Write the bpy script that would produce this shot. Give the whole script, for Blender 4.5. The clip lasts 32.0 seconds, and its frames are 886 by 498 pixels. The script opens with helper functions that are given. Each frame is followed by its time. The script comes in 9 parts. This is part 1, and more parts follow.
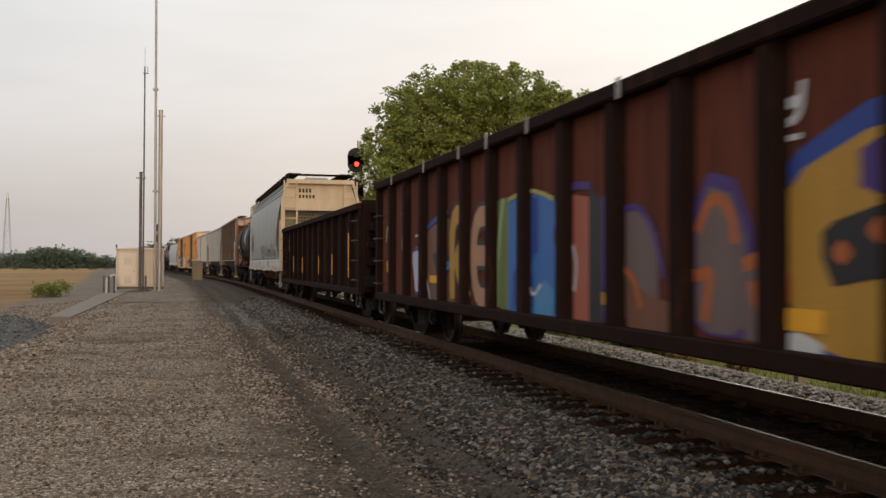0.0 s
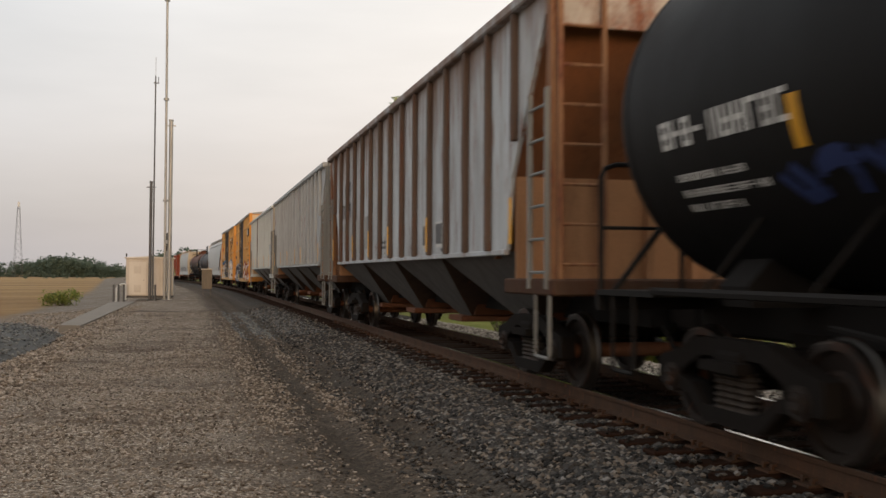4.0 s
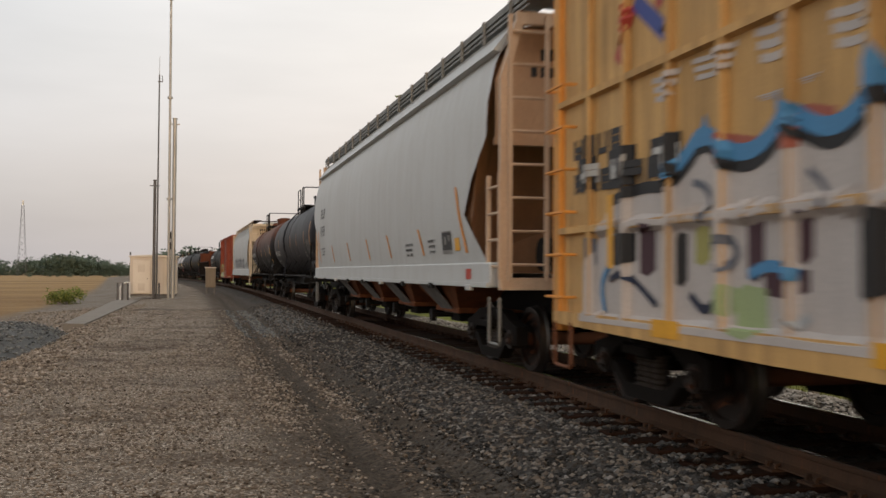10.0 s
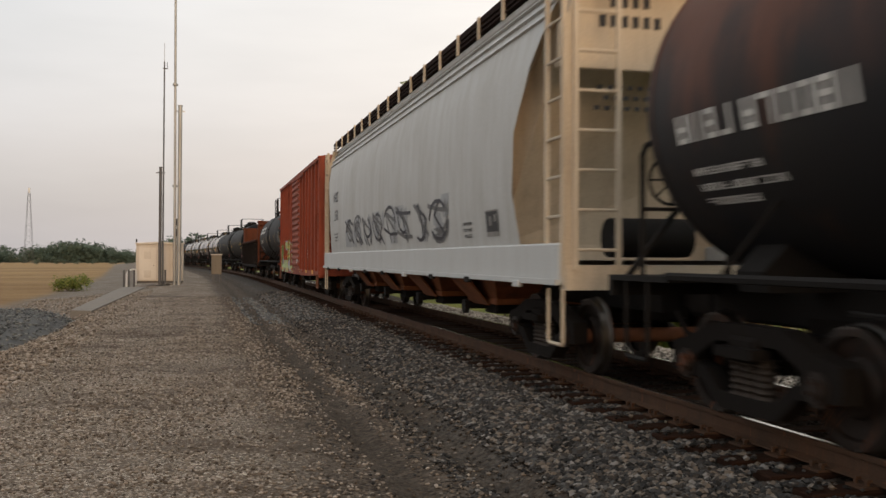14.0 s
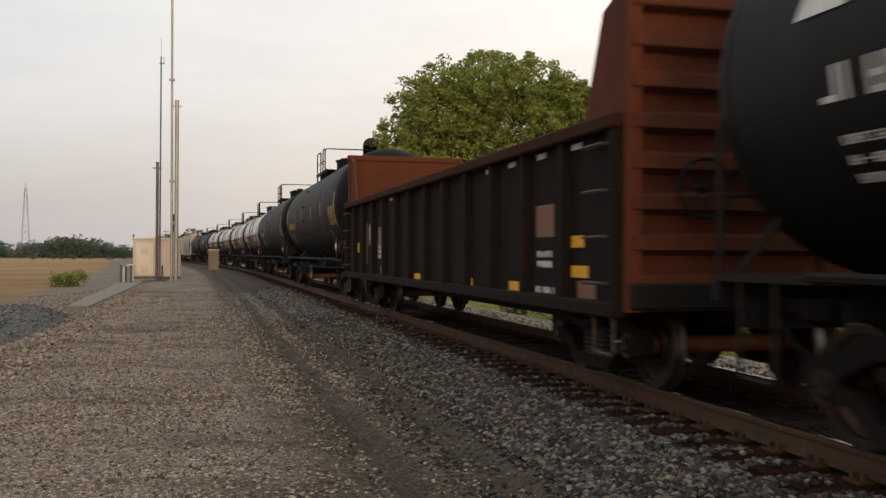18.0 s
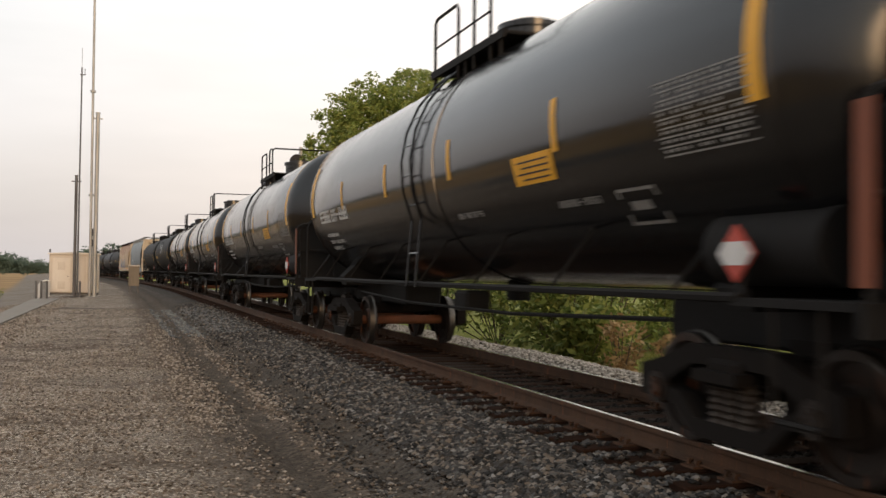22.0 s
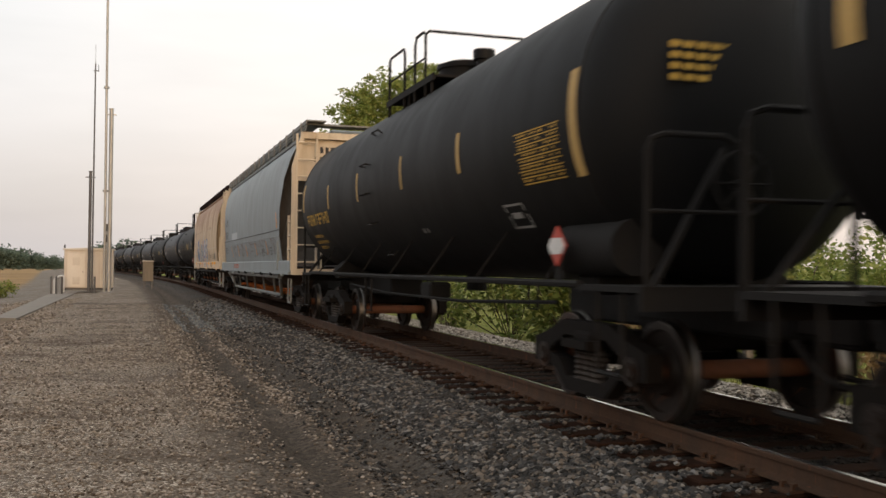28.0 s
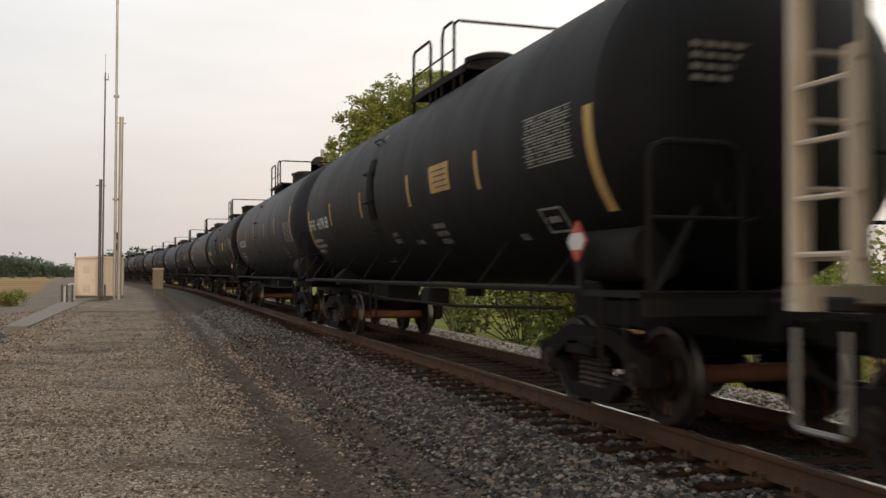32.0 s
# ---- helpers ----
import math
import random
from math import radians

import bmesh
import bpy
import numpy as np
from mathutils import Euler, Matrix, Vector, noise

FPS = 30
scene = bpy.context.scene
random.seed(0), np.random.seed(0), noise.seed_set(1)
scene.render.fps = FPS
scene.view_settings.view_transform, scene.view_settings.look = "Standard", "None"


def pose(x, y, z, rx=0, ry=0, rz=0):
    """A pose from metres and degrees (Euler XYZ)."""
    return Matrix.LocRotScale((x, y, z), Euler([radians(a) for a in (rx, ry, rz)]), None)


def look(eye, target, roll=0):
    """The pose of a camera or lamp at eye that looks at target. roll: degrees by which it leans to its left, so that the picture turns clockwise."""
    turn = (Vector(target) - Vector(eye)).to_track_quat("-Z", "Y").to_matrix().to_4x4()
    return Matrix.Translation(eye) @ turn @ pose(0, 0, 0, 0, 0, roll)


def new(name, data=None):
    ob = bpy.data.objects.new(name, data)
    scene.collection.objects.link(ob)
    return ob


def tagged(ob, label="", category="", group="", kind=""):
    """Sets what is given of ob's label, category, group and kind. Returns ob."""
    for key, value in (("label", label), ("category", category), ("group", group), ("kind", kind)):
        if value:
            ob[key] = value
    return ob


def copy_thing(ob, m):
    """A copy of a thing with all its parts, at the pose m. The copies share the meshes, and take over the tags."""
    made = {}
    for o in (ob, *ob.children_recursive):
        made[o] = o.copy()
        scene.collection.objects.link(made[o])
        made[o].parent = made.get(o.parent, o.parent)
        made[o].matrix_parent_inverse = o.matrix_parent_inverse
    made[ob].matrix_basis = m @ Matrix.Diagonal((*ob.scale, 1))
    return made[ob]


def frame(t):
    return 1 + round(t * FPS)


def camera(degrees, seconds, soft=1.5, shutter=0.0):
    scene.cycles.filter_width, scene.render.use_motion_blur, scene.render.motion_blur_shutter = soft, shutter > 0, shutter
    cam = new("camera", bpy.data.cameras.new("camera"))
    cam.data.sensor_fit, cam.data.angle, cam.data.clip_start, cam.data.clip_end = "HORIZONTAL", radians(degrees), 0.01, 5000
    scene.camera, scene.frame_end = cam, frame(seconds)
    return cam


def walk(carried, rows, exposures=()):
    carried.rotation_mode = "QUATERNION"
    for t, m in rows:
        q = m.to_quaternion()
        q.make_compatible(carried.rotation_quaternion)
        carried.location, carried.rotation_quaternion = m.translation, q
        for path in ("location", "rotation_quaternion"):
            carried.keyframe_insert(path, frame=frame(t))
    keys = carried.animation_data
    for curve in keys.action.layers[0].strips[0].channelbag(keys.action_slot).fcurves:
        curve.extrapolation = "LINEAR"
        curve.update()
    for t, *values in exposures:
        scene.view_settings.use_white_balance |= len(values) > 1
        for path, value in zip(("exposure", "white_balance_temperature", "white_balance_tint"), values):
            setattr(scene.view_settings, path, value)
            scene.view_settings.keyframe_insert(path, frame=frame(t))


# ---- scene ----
# Rail top is z = 0; the track runs along +y past the camera, which stands still in the hand.
EYE = 1.307
cam = camera(50.0, 32.0, soft=1.5, shutter=0.26)
PATH = [
    (0.0, pose(0, 0, EYE, 90.93, -0.11, -15.26)),
    (0.5, pose(0, 0, EYE, 91.02, 0.02, -15.77)),
    (1.0, pose(0, 0, EYE, 90.87, -0.05, -15.77)),
    (1.5, pose(0, 0, EYE, 90.81, -0.12, -15.51)),
    (2.0, pose(0, 0, EYE, 90.90, -0.17, -15.27)),
    (2.5, pose(0, 0, EYE, 91.15, -0.14, -15.09)),
    (3.0, pose(0, 0, EYE, 91.31, -0.15, -14.82)),
    (3.5, pose(0, 0, EYE, 91.36, -0.22, -14.68)),
    (4.0, pose(0, 0, EYE, 91.51, -0.25, -14.72)),
    (4.5, pose(0, 0, EYE, 91.54, -0.16, -14.68)),
    (6.5, pose(0, 0, EYE, 91.78, -0.05, -14.34)),
    (7.0, pose(0, 0, EYE, 91.73, 0.07, -14.27)),
    (7.5, pose(0, 0, EYE, 91.60, 0.10, -14.22)),
    (8.0, pose(0, 0, EYE, 91.73, 0.08, -14.40)),
    (8.5, pose(0, 0, EYE, 91.76, 0.03, -14.67)),
    (9.0, pose(0, 0, EYE, 91.65, 0.00, -14.72)),
    (9.5, pose(0, 0, EYE, 91.53, -0.18, -14.63)),
    (10.0, pose(0, 0, EYE, 91.42, -0.27, -14.51)),
    (10.5, pose(0, 0, EYE, 91.39, -0.08, -14.32)),
    (11.0, pose(0, 0, EYE, 91.43, -0.06, -14.22)),
    (11.5, pose(0, 0, EYE, 91.23, 0.07, -14.19)),
    (12.0, pose(0, 0, EYE, 91.08, -0.09, -14.26)),
    (12.5, pose(0, 0, EYE, 90.97, -0.07, -14.33)),
    (13.0, pose(0, 0, EYE, 90.86, -0.08, -14.30)),
    (13.5, pose(0, 0, EYE, 90.72, -0.11, -14.22)),
    (15.5, pose(0, 0, EYE, 90.47, -0.35, -14.13)),
    (16.0, pose(0, 0, EYE, 90.45, -0.34, -14.13)),
    (16.5, pose(0, 0, EYE, 90.41, -0.22, -14.15)),
    (17.0, pose(0, 0, EYE, 90.39, -0.11, -14.12)),
    (17.5, pose(0, 0, EYE, 90.38, -0.11, -14.17)),
    (18.0, pose(0, 0, EYE, 90.33, -0.17, -14.34)),
    (18.5, pose(0, 0, EYE, 90.25, -0.20, -14.62)),
    (19.0, pose(0, 0, EYE, 90.41, -0.25, -15.59)),
    (19.5, pose(0, 0, EYE, 91.93, -0.33, -18.06)),
    (20.0, pose(0, 0, EYE, 92.09, -0.27, -18.61)),
    (20.5, pose(0, 0, EYE, 91.99, -0.33, -19.02)),
    (21.0, pose(0, 0, EYE, 91.89, -0.49, -19.11)),
    (21.5, pose(0, 0, EYE, 91.68, -0.65, -18.93)),
    (22.0, pose(0, 0, EYE, 91.44, -0.60, -18.78)),
    (22.5, pose(0, 0, EYE, 91.38, -0.61, -18.72)),
    (23.0, pose(0, 0, EYE, 91.37, -0.56, -18.57)),
    (23.5, pose(0, 0, EYE, 91.57, -0.74, -18.50)),
    (24.0, pose(0, 0, EYE, 91.61, -0.76, -18.40)),
    (24.5, pose(0, 0, EYE, 91.57, -0.77, -18.49)),
    (25.0, pose(0, 0, EYE, 91.49, -0.72, -18.45)),
    (25.5, pose(0, 0, EYE, 91.33, -0.80, -18.37)),
    (27.5, pose(0, 0, EYE, 91.25, -0.51, -18.14)),
    (28.0, pose(0, 0, EYE, 91.10, -0.45, -18.01)),
    (28.5, pose(0, 0, EYE, 91.08, -0.51, -17.82)),
    (29.0, pose(0, 0, EYE, 91.11, -0.47, -17.72)),
    (29.5, pose(0, 0, EYE, 91.06, -0.49, -17.63)),
    (30.0, pose(0, 0, EYE, 91.18, -0.67, -17.57)),
    (30.5, pose(0, 0, EYE, 91.23, -0.53, -17.54)),
    (31.0, pose(0, 0, EYE, 91.56, -0.70, -17.70)),
    (31.5, pose(0, 0, EYE, 91.67, -0.69, -17.79)),
    (32.0, pose(0, 0, EYE, 91.49, -0.19, -17.46)),
]
EXPOSURES = [(0, -0.08), (13.5, -0.06), (15.6, 0.17), (16.4, 0.19), (17.2, -0.02), (19.0, -0.03), (20.0, 0.05), (21.0, 0.12), (22.0, 0.2), (25.0, 0.21), (28.0, 0.17), (30.0, 0.1), (32, 0.03)]
walk(cam, PATH, EXPOSURES)

# ---- world and sun: hazy evening, low warm sun behind the camera's right ----
SUN_AZ = radians(182)      # from +y clockwise
SUN_EL = radians(9)


def build_world():
    w = bpy.data.worlds.new("hazy_evening_sky")
    scene.world = w
    w.use_nodes = True
    nt = w.node_tree
    nt.nodes.clear()
    N, L = nt.nodes.new, nt.links.new
    out, bg = N("ShaderNodeOutputWorld"), N("ShaderNodeBackground")
    sky = N("ShaderNodeTexSky")
    sky.sky_type, sky.sun_disc = "NISHITA", False
    sky.sun_elevation, sky.sun_rotation = SUN_EL, SUN_AZ
    sky.dust_density, sky.air_density = 4.0, 1.0
    co, sep = N("ShaderNodeTexCoord"), N("ShaderNodeSeparateXYZ")
    L(co.outputs["Generated"], sep.inputs[0])
    # haze colour by height above the horizon
    ramp = N("ShaderNodeValToRGB")
    e = ramp.color_ramp.elements
    e[0].position, e[0].color = 0.0, (0.512, 0.477, 0.475, 1)
    e[1].position, e[1].color = 0.45, (0.80, 0.825, 0.84, 1)
    k = ramp.color_ramp.elements.new(0.10)
    k.color = (0.636, 0.583, 0.572, 1)
    k = ramp.color_ramp.elements.new(0.22)
    k.color = (0.777, 0.746, 0.73, 1)
    L(sep.outputs["Z"], ramp.inputs[0])
    # brighter and warmer towards the east side (+x)
    east = N("ShaderNodeMapRange")
    east.inputs["From Min"].default_value, east.inputs["From Max"].default_value = -0.2, 0.5
    L(sep.outputs["X"], east.inputs["Value"])
    warm = N("ShaderNodeMix")
    warm.data_type = "RGBA"
    warm.blend_type = "MULTIPLY"
    warm.inputs[7].default_value = (1.42, 1.32, 1.20, 1)
    L(east.outputs[0], warm.inputs[0])
    L(ramp.outputs[0], warm.inputs[6])
    # thin layered clouds
    mp, nz, cr = N("ShaderNodeMapping"), N("ShaderNodeTexNoise"), N("ShaderNodeMapRange")
    mp.inputs["Scale"].default_value = (2.2, 2.2, 11)
    mp.inputs["Rotation"].default_value = (0.12, 0.05, 0.4)
    nz.inputs["Scale"].default_value, nz.inputs["Detail"].default_value = 1.3, 6
    L(co.outputs["Generated"], mp.inputs[0])
    L(mp.outputs[0], nz.inputs["Vector"])
    cr.inputs["From Min"].default_value, cr.inputs["From Max"].default_value = 0.3, 0.7
    cr.inputs["To Min"].default_value, cr.inputs["To Max"].default_value = 0.93, 1.06
    L(nz.outputs[0], cr.inputs["Value"])
    cl = N("ShaderNodeVectorMath")
    cl.operation = "SCALE"
    L(warm.outputs[2], cl.inputs[0])
    L(cr.outputs[0], cl.inputs["Scale"])
    sk = N("ShaderNodeVectorMath")
    sk.operation = "MULTIPLY_ADD"
    sk.inputs[1].default_value = (0.03, 0.03, 0.03)
    L(sky.outputs[0], sk.inputs[0])
    L(cl.outputs[0], sk.inputs[2])
    L(sk.outputs[0], bg.inputs["Color"])
    bg.inputs["Strength"].default_value = 1.0
    L(bg.outputs[0], out.inputs[0])
    lamp = bpy.data.lights.new("sun", "SUN")
    lamp.energy, lamp.angle, lamp.color = 1.35, radians(24), (1.0, 0.63, 0.34)
    ob = new("sun", lamp)
    d = Vector((math.sin(SUN_AZ) * math.cos(SUN_EL), math.cos(SUN_AZ) * math.cos(SUN_EL), math.sin(SUN_EL)))
    ob.matrix_world = look(d * 50, (0, 0, 0))


build_world()

# ---- materials ----
MATS = {}


def node_material(name):
    m = bpy.data.materials.new(name)
    m.use_nodes = True
    nt = m.node_tree
    return m, nt, nt.nodes["Principled BSDF"]


def noise_fac(nt, vec, scale, detail, lo, hi, rough=0.6):
    n = nt.nodes.new("ShaderNodeTexNoise")
    n.inputs["Scale"].default_value, n.inputs["Detail"].default_value = scale, detail
    n.inputs["Roughness"].default_value = rough
    if vec:
        nt.links.new(vec, n.inputs["Vector"])
    r = nt.nodes.new("ShaderNodeMapRange")
    r.inputs["From Min"].default_value, r.inputs["From Max"].default_value = lo, hi
    nt.links.new(n.outputs[0], r.inputs["Value"])
    return r.outputs[0]


def mix_col(nt, fac, a, b, blend="MIX"):
    m = nt.nodes.new("ShaderNodeMix")
    m.data_type, m.blend_type = "RGBA", blend
    for sock, v in ((m.inputs[0], fac), (m.inputs[6], a), (m.inputs[7], b)):
        if hasattr(v, "is_output"):
            nt.links.new(v, sock)
        elif isinstance(v, (int, float)):
            sock.default_value = v
        else:
            sock.default_value = (*v, 1)
    return m.outputs[2]


def paint(name, col, rust=0.0, dirt=0.35, rough=0.5, rust_col=(0.10, 0.035, 0.015), streak=5.0, metal=0.0, bump=0.15,
          scale=1.0, dirt_col=(0.03, 0.025, 0.02), spec=0.35, stain=None):
    """Weathered paint: base colour, sooty dirt in streaks, rust patches, fine grain."""
    if name in MATS:
        return MATS[name]
    m, nt, bs = node_material(name)
    tc, oi = nt.nodes.new("ShaderNodeTexCoord"), nt.nodes.new("ShaderNodeObjectInfo")
    off = nt.nodes.new("ShaderNodeVectorMath")
    off.operation = "SCALE"
    off.inputs[0].default_value = (7.3, 31.1, 3.7)
    nt.links.new(oi.outputs["Random"], off.inputs["Scale"])
    add = nt.nodes.new("ShaderNodeVectorMath")
    add.operation = "ADD"
    nt.links.new(tc.outputs["Object"], add.inputs[0])
    nt.links.new(off.outputs[0], add.inputs[1])
    vec = add.outputs[0]
    mp = nt.nodes.new("ShaderNodeMapping")
    mp.inputs["Scale"].default_value = (streak, streak, 0.55)
    nt.links.new(vec, mp.inputs[0])
    d1 = noise_fac(nt, mp.outputs[0], 0.9 * scale, 5, 0.42, 0.75)
    d2 = noise_fac(nt, vec, 0.8 * scale, 6, 0.40, 0.78)
    mul = nt.nodes.new("ShaderNodeMath")
    mul.operation = "MULTIPLY_ADD"
    nt.links.new(d1, mul.inputs[0])
    mul.inputs[1].default_value = dirt
    sc = nt.nodes.new("ShaderNodeMath")
    sc.operation = "MULTIPLY"
    nt.links.new(d2, sc.inputs[0])
    sc.inputs[1].default_value = dirt * 0.6
    nt.links.new(sc.outputs[0], mul.inputs[2])
    mul.use_clamp = True
    c = mix_col(nt, mul.outputs[0], col, dirt_col)
    if rust > 0:
        r1 = noise_fac(nt, mp.outputs[0], 1.6 * scale, 8, 0.72 - 0.42 * rust, 0.86 - 0.42 * rust, 0.7)
        fine = noise_fac(nt, vec, 14, 4, 0.3, 0.7)
        rc = mix_col(nt, fine, rust_col, tuple(min(1, 2.2 * v) for v in rust_col))
        c = mix_col(nt, r1, c, rc)
    if stain:
        # rust that has run down from the roof seam: begins at one height, ragged by streaks
        z0, z1, sc_col = stain
        sx = nt.nodes.new("ShaderNodeSeparateXYZ")
        nt.links.new(tc.outputs["Object"], sx.inputs[0])
        mp2 = nt.nodes.new("ShaderNodeMapping")
        mp2.inputs["Scale"].default_value = (1.6, 1.6, 0.35)
        nt.links.new(vec, mp2.inputs[0])
        rag = noise_fac(nt, mp2.outputs[0], 1.0, 6, 0.25, 0.75, 0.65)
        zz = nt.nodes.new("ShaderNodeMath")
        zz.operation = "MULTIPLY_ADD"
        nt.links.new(rag, zz.inputs[0])
        zz.inputs[1].default_value = (z1 - z0) * 1.6
        nt.links.new(sx.outputs[2], zz.inputs[2])
        sm = nt.nodes.new("ShaderNodeMapRange")
        sm.interpolation_type = "SMOOTHSTEP"
        sm.inputs["From Min"].default_value, sm.inputs["From Max"].default_value = z0 + (z1 - z0) * 0.7, z1 + (z1 - z0) * 0.9
        sm.inputs["To Max"].default_value = 0.85
        nt.links.new(zz.outputs[0], sm.inputs["Value"])
        c = mix_col(nt, sm.outputs[0], c, sc_col)
    g = noise_fac(nt, vec, 45, 3, 0.2, 0.8)
    g2 = nt.nodes.new("ShaderNodeMapRange")
    g2.inputs["To Min"].default_value, g2.inputs["To Max"].default_value = 0.86, 1.1
    nt.links.new(g, g2.inputs["Value"])
    vm = nt.nodes.new("ShaderNodeVectorMath")
    vm.operation = "SCALE"
    nt.links.new(c, vm.inputs[0])
    nt.links.new(g2.outputs[0], vm.inputs["Scale"])
    nt.links.new(vm.outputs[0], bs.inputs["Base Color"])
    ro = nt.nodes.new("ShaderNodeMapRange")
    ro.inputs["To Min"].default_value, ro.inputs["To Max"].default_value = rough, min(0.95, rough + 0.3)
    nt.links.new(mul.outputs[0], ro.inputs["Value"])
    nt.links.new(ro.outputs[0], bs.inputs["Roughness"])
    bs.inputs["Metallic"].default_value = metal
    bs.inputs["Specular IOR Level"].default_value = spec
    if bump:
        b = nt.nodes.new("ShaderNodeBump")
        b.inputs["Strength"].default_value, b.inputs["Distance"].default_value = bump, 0.02
        nt.links.new(noise_fac(nt, vec, 6 * scale, 5, 0.2, 0.8), b.inputs["Height"])
        nt.links.new(b.outputs[0], bs.inputs["Normal"])
    MATS[name] = m
    return m


def stone_mat(name, cols, rough=0.9, island=True):
    """Stones: a colour for each stone from a ramp, with fine grain."""
    m, nt, bs = node_material(name)
    geo, ramp = nt.nodes.new("ShaderNodeNewGeometry"), nt.nodes.new("ShaderNodeValToRGB")
    el = ramp.color_ramp.elements
    for i, c in enumerate(cols):
        k = el[i] if i < 2 else el.new(i / (len(cols) - 1))
        k.position, k.color = i / (len(cols) - 1), (*c, 1)
    nt.links.new(geo.outputs["Random Per Island"], ramp.inputs[0])
    tc = nt.nodes.new("ShaderNodeTexCoord")
    f = noise_fac(nt, tc.outputs["Object"], 60, 4, 0.2, 0.8)
    c = mix_col(nt, f, ramp.outputs[0], (0.5, 0.5, 0.5), "OVERLAY")
    nt.links.new(c, bs.inputs["Base Color"])
    bs.inputs["Roughness"].default_value = rough
    bs.inputs["Specular IOR Level"].default_value = 0.2
    return m


def leaf_mat(name, a, b, c):
    m, nt, bs = node_material(name)
    geo = nt.nodes.new("ShaderNodeNewGeometry")
    ramp = nt.nodes.new("ShaderNodeValToRGB")
    el = ramp.color_ramp.elements
    el[0].color, el[1].color = (*a, 1), (*c, 1)
    k = el.new(0.5)
    k.color = (*b, 1)
    nt.links.new(geo.outputs["Random Per Island"], ramp.inputs[0])
    tc = nt.nodes.new("ShaderNodeTexCoord")
    f = noise_fac(nt, tc.outputs["Object"], 0.8, 3, 0.3, 0.7)
    f2 = nt.nodes.new("ShaderNodeMath")
    f2.operation = "MULTIPLY"
    f2.inputs[1].default_value = 0.5
    nt.links.new(f, f2.inputs[0])
    col = mix_col(nt, f2.outputs[0], ramp.outputs[0], tuple(0.75 * v for v in b), "MIX")
    nt.links.new(col, bs.inputs["Base Color"])
    bs.inputs["Roughness"].default_value = 0.6
    bs.inputs["Specular IOR Level"].default_value = 0.25
    tr = nt.nodes.new("ShaderNodeBsdfTranslucent")
    nt.links.new(col, tr.inputs[0])
    mx = nt.nodes.new("ShaderNodeMixShader")
    mx.inputs[0].default_value = 0.42
    nt.links.new(bs.outputs[0], mx.inputs[1])
    nt.links.new(tr.outputs[0], mx.inputs[2])
    nt.links.new(mx.outputs[0], nt.nodes["Material Output"].inputs[0])
    return m


def glow_mat(name, col, strength):
    m, nt, bs = node_material(name)
    bs.inputs["Base Color"].default_value = (*col, 1)
    bs.inputs["Emission Color"].default_value = (*col, 1)
    bs.inputs["Emission Strength"].default_value = strength
    return m


def product_half(nt, v):
    r = nt.nodes.new("ShaderNodeMath")
    r.operation = "MULTIPLY"
    r.use_clamp = True
    nt.links.new(v, r.inputs[0])
    r.inputs[1].default_value = 0.55
    return r.outputs[0]


